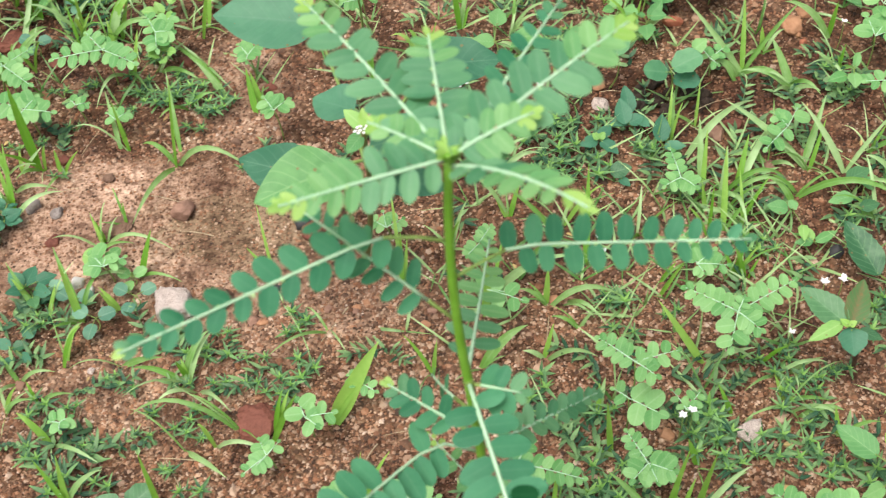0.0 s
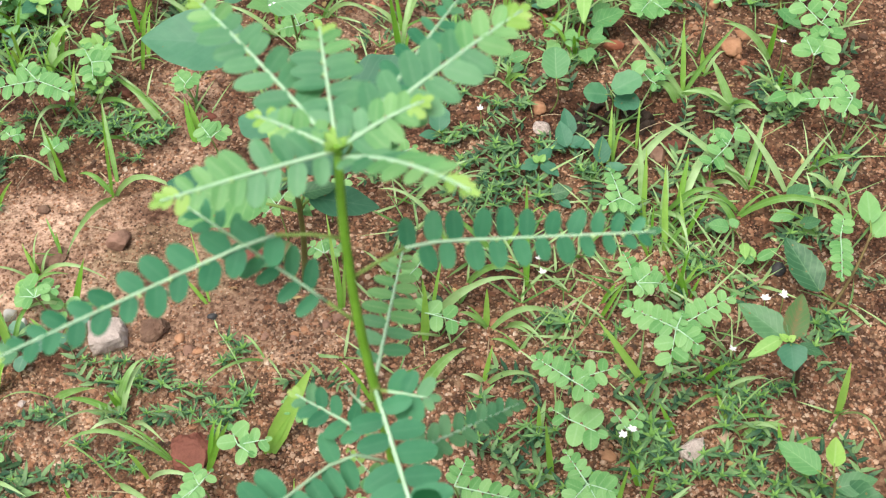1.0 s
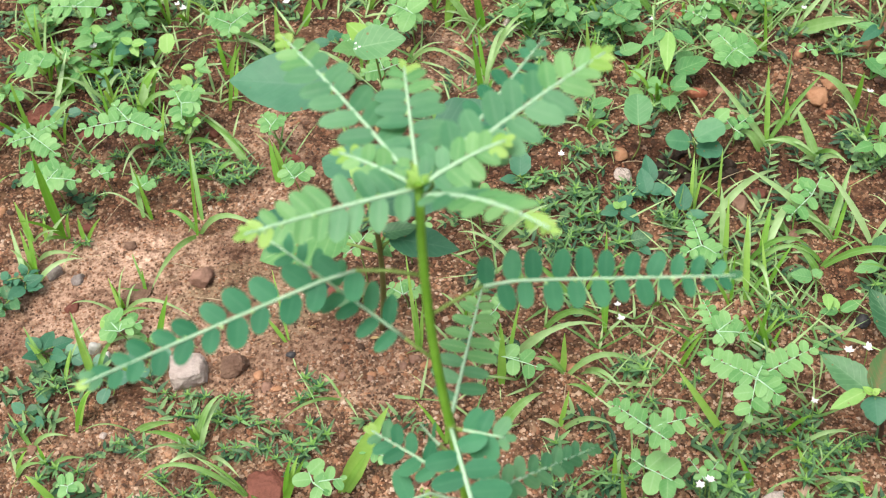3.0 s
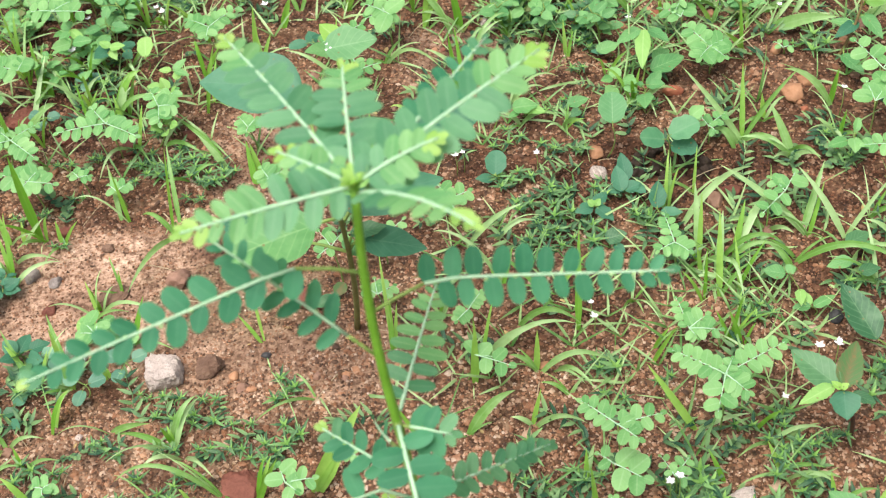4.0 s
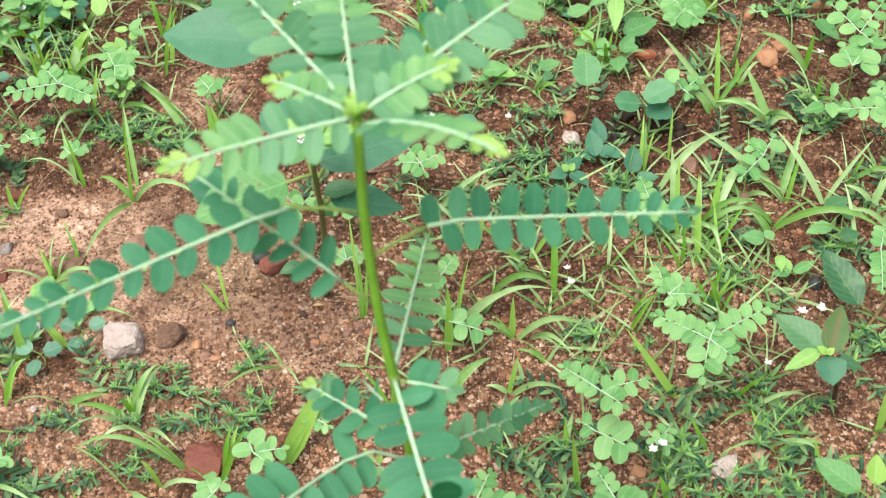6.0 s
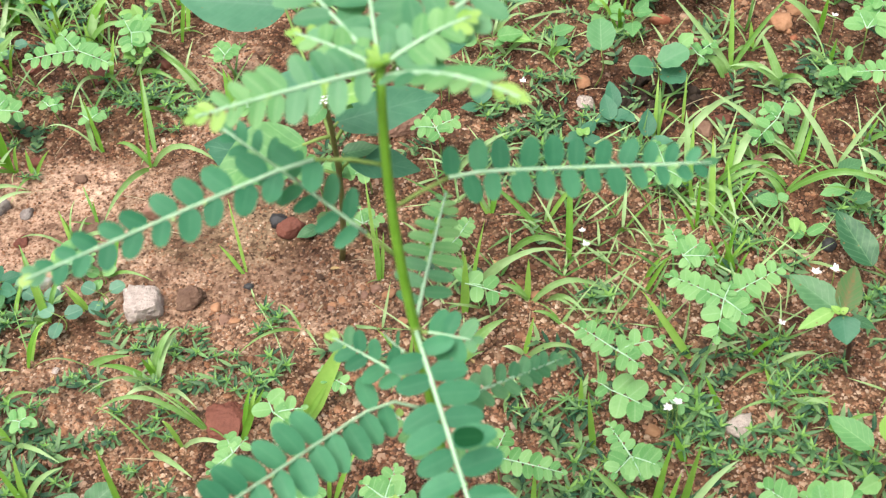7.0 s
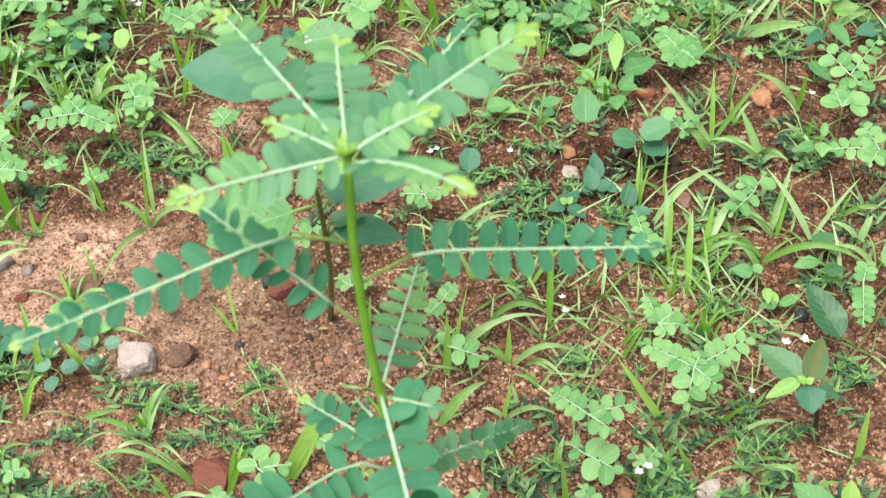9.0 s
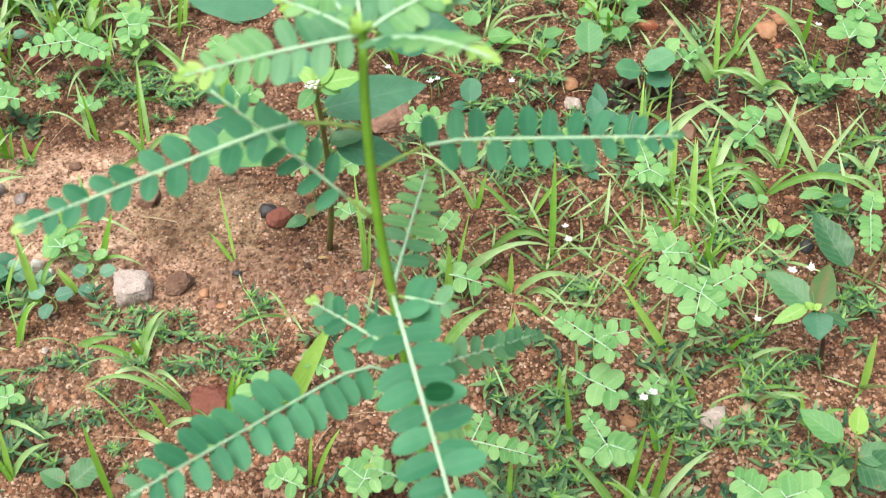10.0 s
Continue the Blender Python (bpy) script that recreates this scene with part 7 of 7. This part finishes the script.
def fill_in():
    """Further tufts, seedlings and small leafy weeds, as the growth thickens away from the bare patch."""
    r = random.Random(23)
    zones = ((0.30, 0.68, 0.11, 0.10, 4, 0, 2, 0), (-0.12, 0.95, 0.12, 0.05, 5, 0, 2, 2), (0.30, 0.99, 0.16, 0.06, 10, 1, 4, 2), (-0.40, 0.96, 0.12, 0.10, 20, 2, 5, 4), (-0.37, 0.87, 0.08, 0.05, 5, 0, 2, 3), (-0.05, 1.05, 0.26, 0.06, 30, 3, 14, 6),
             (0.0, 0.95, 0.09, 0.05, 4, 0, 2, 2), (0.12, 0.62, 0.09, 0.07, 4, 0, 0, 0), (-0.42, 0.74, 0.04, 0.10, 6, 1, 3, 2), (0.06, 0.80, 0.12, 0.05, 7, 0, 2, 0))
    for cx, cy, sx, sy, tufts, seedlings, leafy, tall in zones:
        for k in range(tufts):
            x, y = r.gauss(cx, sx * 0.75), r.gauss(cy, sy * 0.75)
            if ((x + 0.26) / 0.15) ** 2 + ((y - 0.60) / 0.085) ** 2 < 1:
                continue
            blades = []
            for j in range(r.randrange(2, 5)):
                a, l, lean = r.uniform(0, 6.283), r.uniform(0.02, 0.062), r.uniform(0.25, 1.0)
                blades.append((x + math.cos(a) * l * lean, y + math.sin(a) * l * lean, l * (1.05 - lean) + 0.004, r.uniform(1.5, 3.4), r.uniform(0.1, 0.45)))
            grass_tuft(x, y, blades)
        for k in range(tall):
            x, y = r.gauss(cx, sx * 0.75), r.gauss(cy, sy * 0.75)
            blades = []
            for j in range(r.randrange(3, 6)):
                a, l, lean = r.uniform(0, 6.283), r.uniform(0.045, 0.085), r.uniform(0.1, 0.75)
                blades.append((x + math.cos(a) * l * lean, y + math.sin(a) * l * lean, l * (1.08 - lean), r.uniform(2.4, 4.2), r.uniform(0.1, 0.4)))
            grass_tuft(x, y, blades, "tall tuft of arching bright green grass blades")
        for k in range(seedlings):
            x, y = r.gauss(cx, sx * 0.75), r.gauss(cy, sy * 0.75)
            if ((x + 0.26) / 0.15) ** 2 + ((y - 0.60) / 0.085) ** 2 < 1:
                continue
            h, turn, n = r.uniform(0.02, 0.04), r.uniform(0, 6.283), r.randrange(3, 5)
            fr = []
            for j in range(n):
                a, l = turn + 6.283 * j / n + r.uniform(-0.3, 0.3), r.uniform(0.016, 0.034)
                fr.append((x + math.cos(a) * l, y + math.sin(a) * l, h + r.uniform(-0.004, 0.008), max(2, int(l * 150)), r.uniform(6, 9.5)))
            seedling(x, y, (x, y, h), fr)
        for k in range(leafy):
            x, y = r.gauss(cx, sx * 0.75), r.gauss(cy, sy * 0.75)
            if ((x + 0.26) / 0.15) ** 2 + ((y - 0.60) / 0.085) ** 2 < 1:
                continue
            h, turn, n = r.uniform(0.012, 0.04), r.uniform(0, 6.283), r.randrange(4, 8)
            mat = (WEED_LEAF, BROAD_LIGHT, WEED_LEAF, BROAD)[r.randrange(4)]
            leaves = []
            for j in range(n):
                a, l = turn + 2.4 * j + r.uniform(-0.3, 0.3), r.uniform(0.010, 0.022)
                share = 1.0 - 0.5 * j / n
                leaves.append((x + math.cos(a) * l * 1.25, y + math.sin(a) * l * 1.25, h * share + r.uniform(-0.002, 0.008), share, l, l * r.uniform(0.5, 0.8), ("egg", "round", "egg")[j % 3], mat))
            broad_weed("leafy_weed", (x, y), (x, y + 0.002, h), leaves, "small weed with a few oval leaves on thin stalks", 0.0007, TWIG)


fill_in()


def litter():
    """Small dry leaf bits and thin straws that lie on the soil between the weeds."""
    r = random.Random(57)
    bits, straws = bmesh.new(), bmesh.new()
    for k in range(170):
        x, y = r.uniform(-0.5, 0.42), r.uniform(0.34, 1.08)
        if y < 0.72 and r.random() < 0.5:
            continue
        a, l = r.uniform(0, 6.283), r.uniform(0.003, 0.0085)
        leaf_mesh(bits, l, l * r.uniform(0.35, 0.7), "egg", 0.2, r.uniform(-0.2, 0.3), 0.5, 5, 2, frame_of(Vector((math.cos(a), math.sin(a), r.uniform(-0.1, 0.3))), Vector((r.uniform(-.3, .3), r.uniform(-.3, .3), 1)), Vector((x, y, soil_height(x, y) + 0.0015)), 1.0), seed=k)
    for k in range(70):
        x, y = r.uniform(-0.45, 0.40), r.uniform(0.36, 1.0)
        a, l = r.uniform(0, 6.283), r.uniform(0.012, 0.042)
        u, v = x + math.cos(a) * l, y + math.sin(a) * l
        tube(straws, bend((x, y, soil_height(x, y) + 0.001), (u, v, soil_height(u, v) + 0.002), r.uniform(0.0, 0.004), 6), r.uniform(0.0003, 0.0006), 0.6, 4)
    for name, bm, mat, label in (("leaf_litter", bits, LITTER, "scattered dry yellow and brown leaf bits"), ("dry_straw", straws, STRAW, "thin dry straws lying on the soil")):
        me = bpy.data.meshes.new(name)
        bm.to_mesh(me)
        bm.free()
        me.materials.append(mat)
        tagged(new(name, me), label, "litter", kind="stuff")


litter()


def outer_growth():
    """The weeds and grass that go on round the near ground."""
    r = random.Random(71)
    weeds, grass = bmesh.new(), bmesh.new()
    done = 0
    while done < 3400:
        x, y = r.gauss(0, 0.95), r.gauss(0.55, 0.95)
        if -0.56 < x < 0.46 and -0.3 < y < 1.16:
            continue
        done += 1
        o, a = Vector((x, y, soil_height(x, y))), r.uniform(0, 6.283)
        if done % 3 == 0:
            for q in range(5):
                l = r.uniform(0.025, 0.07)
                d = Vector((math.cos(a + q * 1.3), math.sin(a + q * 1.3), r.uniform(0.4, 2.0)))
                leaf_mesh(grass, l, l * 0.06, "lance", 0.15, r.uniform(0.1, 0.5), 0.0, 4, 2, frame_of(d, Vector((0.1, -0.5, 0.8)), o, 1.0), seed=q)
            continue
        h = r.uniform(0.004, 0.035)
        for q in range(8):
            l, e = r.uniform(0.009, 0.02), a + q * 2.4
            d = Vector((math.cos(e), math.sin(e), r.uniform(0.0, 0.5)))
            leaf_mesh(weeds, l, l * r.uniform(0.4, 0.8), "egg", 0.15, r.uniform(0, 0.3), 0.0, 4, 2, frame_of(d, Vector((r.uniform(-.4, .4), r.uniform(-.5, .2), 0.9)), o + Vector((math.cos(e) * 0.006, math.sin(e) * 0.006, h * (1 - q / 12))), 1.0), seed=q)
    for name, bm, mat, label in (("outer_weeds", weeds, HERB, "low leafy weeds spread over the soil around"), ("outer_grass", grass, HERB, "grass blades spread over the soil around")):
        me = bpy.data.meshes.new(name)
        bm.to_mesh(me)
        bm.free()
        me.materials.append(mat)
        me.polygons.foreach_set("use_smooth", np.ones(len(me.polygons), bool))
        tagged(new(name, me), label, "weeds", kind="stuff")


outer_growth()


def bushy_weed(x, y, h, reach, seed, toothed=False):
    """A leafy weed: a stem, side shoots and many small leaves on short stalks."""
    r = random.Random(seed)
    o = Vector((x, y, soil_height(x, y) - 0.001))
    label = "bushy weed with pale toothed leaves" if toothed else "bushy weed with many small oval green leaves"
    plant = thing("bushy_weed", o, label, "weed", "bushy weeds")
    mats = (WEED_LEAF, BROAD_LIGHT, WEED_LEAF, BROAD_GREEN) if toothed else (BROAD_GREEN, BROAD_LIGHT, WEED_LEAF, BROAD, BROAD_LIGHT)
    mat = mats[r.randrange(len(mats))]
    kind = "lobed" if toothed else "egg"
    lean = Vector((r.uniform(-0.3, 0.3) * h, r.uniform(-0.3, 0.3) * h, h))
    spine = bend((0, 0, 0), lean, 0.003, 7, (1, 0, 0))
    bm = bmesh.new()
    tube(bm, spine, 0.0010, 0.6, 6)
    stem = part("stem", bm, TWIG, plant)
    shapes = []
    for q in range(3):
        bm = bmesh.new()
        leaf_mesh(bm, 1.0, r.uniform(0.55, 0.78), kind, 0.1, r.uniform(0.05, 0.22), 0.4, 15 if toothed else 9, 4, seed=seed + q)
        me = bpy.data.meshes.new("leaf")
        bm.to_mesh(me)
        bm.free()
        me.materials.append(mat if r.random() < 0.93 else BROAD_RUST)
        me.polygons.foreach_set("use_smooth", np.ones(len(me.polygons), bool))
        shapes.append(me)
    shoots = r.randrange(3, 6)
    turn = r.uniform(0, 6.283)
    for s in range(shoots + 1):
        if s < shoots:
            a = turn + 2.4 * s
            base = spine[min(6, 2 + s * 5 // shoots)]
            tip = base + Vector((math.cos(a), math.sin(a), r.uniform(0.2, 0.7))) * reach * r.uniform(0.6, 1.0)
            pts = bend(base, tip, 0.002, 5)
            bm = bmesh.new()
            tube(bm, pts, 0.0006, 0.6, 5)
            shoot = part("shoot", bm, TWIG, plant)
        else:
            pts, shoot, tip, a = spine[2:7], stem, spine[-1], turn
        big = (0.014 if toothed else 0.0115) * r.uniform(0.8, 1.15)
        for k in range(6):
            p = pts[1 + k * 3 // 6]
            b = a + (1 if k % 2 else -1) * r.uniform(0.6, 1.7) if k < 6 else a
            d = Vector((math.cos(b), math.sin(b), r.uniform(-0.05, 0.5)))
            n = Vector((r.uniform(-.35, .35), r.uniform(-.7, .1), 0.9))
            piece("leaf", shapes[r.randrange(3)], frame_of(d, n, p + d.normalized() * 0.0015, big * r.uniform(0.55, 1.3)), shoot)


for k, (x, y) in enumerate(((0.014, 0.971), (0.041, 0.942), (0.072, 0.959), (0.095, 0.914), (0.020, 0.926), (0.057, 0.908), (0.087, 0.995), (-0.003, 1.009),
                            (0.109, 0.897), (0.169, 0.972), (0.299, 0.975), (0.370, 0.953), (0.234, 0.925), (-0.303, 1.005), (-0.184, 1.022), (-0.085, 1.032))):
    bushy_weed(x, y, 0.022 + 0.012 * (k % 3), 0.016 + 0.004 * (k % 2), 300 + k)
for k, (x, y) in enumerate(((-0.447, 0.947), (-0.375, 0.908), (-0.396, 0.876), (-0.367, 0.989), (-0.342, 0.947))):
    bushy_weed(x, y, 0.022 + 0.01 * (k % 3), 0.018 + 0.004 * (k % 2), 350 + k, True)


bushy_weed(-0.380, 0.622, 0.016, 0.014, 381)
bushy_weed(-0.391, 0.600, 0.014, 0.013, 382)


# ---- stones ----
def stone(name, x, y, sx, sy, sz, material, label, turn=0.0, seed=1, sink=0.3, rough=0.16, block=False):
    bm = bmesh.new()
    bmesh.ops.create_icosphere(bm, subdivisions=5 if sx > 0.021 else 4 if sx > 0.015 else 3, radius=1.0)
    off = Vector((seed * 3.1, seed * 1.7, 0))
    r = random.Random(seed)
    cuts = []
    for k in range(11):
        n = Vector((r.gauss(0, 1), r.gauss(0, 1), r.gauss(0, 0.8))).normalized()
        cuts.append((n, r.uniform(0.55, 0.85)))
    for v in bm.verts:
        p = v.co.copy()
        k = 1 + rough * 2 * noise.noise(p * 0.9 + off) + rough * noise.noise(p * 2.3 + off) + rough * 0.4 * noise.noise(p * 6 + off)
        p = p * k
        if block:
            p = Vector([math.copysign(min(abs(q), 0.62), q) * 1.2 for q in p])
        # broken facets
        for n, reach in cuts:
            over = p.dot(n) - reach
            if over > 0:
                p = p - n * over * 0.85
        p = p * (1 + 0.07 * noise.noise(p * 5 + off) + 0.07 * noise.noise(p * 11 + off) + 0.06 * noise.noise(p * 23 + off))
        v.co = Vector((p.x * sx / 1.6, p.y * sy / 1.6, p.z * sz / 1.6))
    me = bpy.data.meshes.new(name)
    bm.to_mesh(me)
    bm.free()
    me.materials.append(material)
    me.polygons.foreach_set("use_smooth", np.ones(len(me.polygons), bool))
    ob = new(name, me)
    ob.matrix_basis = pose(x, y, soil_height(x, y) + sz * (0.5 - sink), 0, 0, turn)
    return tagged(ob, label, "stone")


S = stone
S("stone", -0.228, 0.534, 0.027, 0.034, 0.022, STONE_PALE, "pale grey rough stone half sunk in soil", 8, 1, 0.3, 0.12, True)
S("stone", 0.181, 0.423, 0.0175, 0.0155, 0.012, STONE_PALE, "whitish grey stone lying in the soil", 20, 2)
S("rock", -0.127, 0.603, 0.019, 0.019, 0.014, STONE_RED, "dark red-brown stone in a small hollow", 30, 3)
S("rock", -0.05, 0.717, 0.034, 0.036, 0.022, STONE_PINK, "pinkish brown stone behind the weeds", -10, 4)
S("rock", -0.156, 0.437, 0.03, 0.027, 0.01, STONE_RED, "flat dark red stone among grass", 15, 5)
S("soil_clod", -0.195, 0.540, 0.022, 0.020, 0.013, STONE_BROWN, "brown grey soil clod lying on the soil", 40, 6, 0.25, 0.26)
S("pebble", 0.267, 0.577, 0.012, 0.011, 0.008, STONE_DARK, "black pebble on the soil", 0, 7)
S("pebble", 0.207, 0.708, 0.013, 0.013, 0.009, STONE_RED, "red-brown pebble lying on the soil", 25, 8)
S("pebble", 0.193, 0.699, 0.016, 0.013, 0.008, STONE_PINK, "pinkish pebble lying on the soil", 55, 9)
S("pebble", 0.270, 0.818, 0.018, 0.02, 0.012, STONE_ORANGE, "orange-brown pebble lying on the soil", 10, 10)
S("pebble", 0.284, 0.838, 0.013, 0.016, 0.008, STONE_ORANGE, "orange pebble lying on the soil", 60, 11)
S("pebble", 0.167, 0.829, 0.011, 0.012, 0.008, STONE_BRICK, "brick red pebble lying on the soil", 0, 12)
S("pebble", 0.10, 0.758, 0.012, 0.012, 0.008, STONE_ORANGE, "orange pebble at a hollow's rim", 30, 13)
S("pebble", 0.102, 0.738, 0.013, 0.015, 0.01, STONE_PALE, "grey-white pebble in dark soil", 45, 14)
S("pebble", -0.234, 0.626, 0.017, 0.015, 0.012, STONE_PINK, "brown pebble on bare sandy soil", 35, 15, 0.08)
S("pebble", -0.255, 0.796, 0.012, 0.014, 0.009, STONE_RED, "red pebble lying on the soil", 0, 16)
S("pebble", -0.308, 0.786, 0.014, 0.016, 0.01, STONE_RED, "dark red pebble lying on the soil", 20, 17)
S("pebble", -0.37, 0.80, 0.016, 0.016, 0.01, STONE_RED, "rust red pebble lying on the soil", 50, 18)
S("pebble", -0.194, 0.426, 0.0045, 0.005, 0.004, STONE_PALE, "tiny white pebble lying on the soil", 0, 19)
S("pebble", -0.207, 0.377, 0.0045, 0.005, 0.004, STONE_PALE, "tiny white pebble lying on the soil", 40, 20)
S("pebble", -0.283, 0.48, 0.005, 0.005, 0.004, STONE_PALE, "tiny white pebble lying on the soil", 80, 21)
S("pebble", -0.359, 0.636, 0.013, 0.012, 0.009, STONE_GREY, "grey pebble on bare sandy soil", 15, 24)
S("pebble", -0.338, 0.629, 0.011, 0.010, 0.008, STONE_GREY, "small grey pebble on bare sandy soil", 70, 25)
S("pebble", -0.346, 0.685, 0.012, 0.011, 0.008, STONE_RED, "red pebble at the edge of the bare soil", 10, 26)
S("pebble", -0.335, 0.600, 0.011, 0.010, 0.007, STONE_RED, "red pebble on bare sandy soil", 30, 27)
S("soil_clod", -0.287, 0.613, 0.026, 0.020, 0.005, STONE_BROWN, "flat brown clod on bare sandy soil", 12, 28)
S("soil_clod", -0.419, 0.825, 0.030, 0.025, 0.016, STONE_RED, "large dark red clod among weeds", 5, 29)
S("pebble", -0.307, 0.559, 0.011, 0.010, 0.009, STONE_WHITE, "small round white pebble among clover", 0, 77)
S("pebble", -0.298, 0.548, 0.012, 0.010, 0.010, STONE_WHITE, "small round white pebble among clover", 50, 78)
S("pebble", -0.155, 0.552, 0.006, 0.005, 0.004, STONE_DARK, "small bluish dark pebble", 0, 22)
S("rock", 0.01, 0.935, 0.022, 0.018, 0.012, STONE_PALE, "flat grey stone behind grass", 10, 23)
S("pebble", 0.284, 0.840, 0.010, 0.010, 0.007, STONE_ORANGE, "orange pebble lying on the soil", 10, 64)
S("pebble", 0.268, 0.903, 0.012, 0.011, 0.008, STONE_ORANGE, "orange pebble among grass", 40, 65)
S("pebble", 0.264, 0.876, 0.010, 0.010, 0.008, STONE_ORANGE, "orange pebble lying on the soil", 80, 66)
S("pebble", 0.169, 0.829, 0.014, 0.011, 0.009, STONE_BRICK, "brick red pebble lying on the soil", 15, 67)
S("pebble", -0.137, 0.611, 0.014, 0.012, 0.01, STONE_DARK, "black stone beside a red rock in a hollow", 20, 201, 0.25)
S("pebble", -0.060, 0.545, 0.01, 0.008, 0.0045000000000000005, STONE_PINK, "pinkish flat stone chip on bare soil", 0, 215, 0.3)
S("pebble", -0.051, 0.538, 0.009, 0.0072, 0.00405, STONE_ORANGE, "orange flat stone chip on bare soil", 37, 216, 0.3)
S("pebble", -0.041, 0.515, 0.008, 0.0064, 0.0036000000000000003, STONE_ORANGE, "orange flat stone chip on bare soil", 74, 217, 0.3)
S("pebble", -0.054, 0.523, 0.008, 0.0064, 0.0036000000000000003, STONE_PINK, "pinkish flat stone chip on bare soil", 111, 218, 0.3)
S("pebble", -0.069, 0.539, 0.007, 0.005600000000000001, 0.00315, STONE_PINK, "pinkish flat stone chip on bare soil", 148, 219, 0.3)
S("pebble", -0.037, 0.527, 0.007, 0.005600000000000001, 0.00315, STONE_PINK, "pinkish flat stone chip on bare soil", 185, 220, 0.3)
S("pebble", -0.073, 0.469, 0.006, 0.0048000000000000004, 0.0027, STONE_ORANGE, "orange flat stone chip on bare soil", 222, 221, 0.3)
S("pebble", -0.114, 0.531, 0.007, 0.005600000000000001, 0.00315, STONE_PINK, "pinkish flat stone chip on bare soil", 259, 222, 0.3)
S("pebble", -0.093, 0.530, 0.006, 0.0048000000000000004, 0.0027, STONE_PINK, "pinkish flat stone chip on bare soil", 296, 223, 0.3)
S("pebble", -0.085, 0.537, 0.006, 0.0048000000000000004, 0.0027, STONE_ORANGE, "orange flat stone chip on bare soil", 333, 224, 0.3)
S("pebble", -0.162, 0.520, 0.007, 0.005600000000000001, 0.00315, STONE_ORANGE, "orange flat stone chip on bare soil", 370, 225, 0.3)
S("pebble", -0.169, 0.522, 0.01, 0.008, 0.0045000000000000005, STONE_PINK, "pinkish flat stone chip on bare soil", 407, 226, 0.3)
S("pebble", -0.177, 0.533, 0.009, 0.0072, 0.00405, STONE_ORANGE, "orange flat stone chip on bare soil", 444, 227, 0.3)
for k in range(16):
    x, y, s = rng.uniform(0.08, 0.40), rng.uniform(0.74, 0.96), rng.uniform(0.006, 0.011)
    S("pebble", x, y, s, s * rng.uniform(0.75, 1.1), s * 0.7, (STONE_PINK, STONE_BRICK, STONE_ORANGE)[k % 3], ("pinkish", "brick red", "orange")[k % 3] + " pebble in dark soil", rng.uniform(0, 180), 140 + k)
for k in range(46):
    x, y = rng.uniform(-0.48, 0.42), rng.uniform(0.34, 1.05)
    s = rng.uniform(0.005, 0.0105)
    S("pebble", x, y, s, s * rng.uniform(0.7, 1.1), s * 0.65, (STONE_PINK, STONE_ORANGE, STONE_RED, STONE_BROWN)[k % 4], ("pinkish", "orange", "red-brown", "brown")[k % 4] + " small pebble in the soil", rng.uniform(0, 180), 30 + k)
for k in range(26):
    a, q = rng.uniform(0, 6.283), rng.uniform(0, 1) ** 0.5
    x, y = 0.160 + 0.034 * q * math.cos(a), 0.744 + 0.020 * q * math.sin(a)
    s = rng.uniform(0.006, 0.013)
    S("soil_clod", x, y, s, s * 0.8, s * 0.85, HUMUS, "dark damp humus clod in a hollow", rng.uniform(0, 180), 90 + k, 0.3, 0.25)


# ---- white blossoms on the ground weeds ----
def blossom(x, y, z, size, seed):
    o = Vector((x, y, soil_height(x, y) - 0.001))
    plant = thing("white_blossom", o, "small white blossom on a thin green stalk", "flower", "white blossoms")
    bm = bmesh.new()
    tube(bm, bend((0, 0, 0), (0, 0, z - o.z), 0.001, 5, (1, 0, 0)), 0.0005, 0.7, 5)
    part("stem", bm, TWIG, plant)
    flower((0, 0, z - o.z), size * 0.8, plant, seed)
    flower((0.001, -0.001, z - o.z + 0.0008), size * 0.55, plant, seed + 50)


blossom(0.090, 0.566, .02, 0.0045, 403)
blossom(0.088, 0.579, .02, 0.0040, 404)
blossom(0.214, 0.485, .03, 0.0040, 405)
blossom(0.132, 0.418, .035, 0.0050, 406)
blossom(0.138, 0.419, .04, 0.0045, 407)
blossom(0.242, 0.523, .035, 0.0055, 408)
blossom(0.255, 0.525, .035, 0.0055, 409)
blossom(-0.017, 0.739, .02, 0.0050, 410)
blossom(-0.011, 0.742, .02, 0.0040, 411)
blossom(0.050, 0.738, .02, 0.0045, 412)
blossom(-0.053, 0.757, .02, 0.0045, 413)
blossom(0.305, 0.792, .03, 0.0040, 414)
blossom(-0.376, 0.886, .03, 0.0065, 415)
blossom(-0.301, 0.938, .03, 0.0060, 416)
blossom(-0.471, 0.988, .03, 0.0060, 417)
blossom(-0.308, 0.945, .03, 0.0045, 418)
blossom(-0.372, 0.933, .03, 0.0040, 419)
blossom(0.134, 0.897, .03, 0.0040, 420)
blossom(0.268, 0.905, .03, 0.0040, 421)
blossom(-0.206, 0.955, .02, 0.0060, 422)
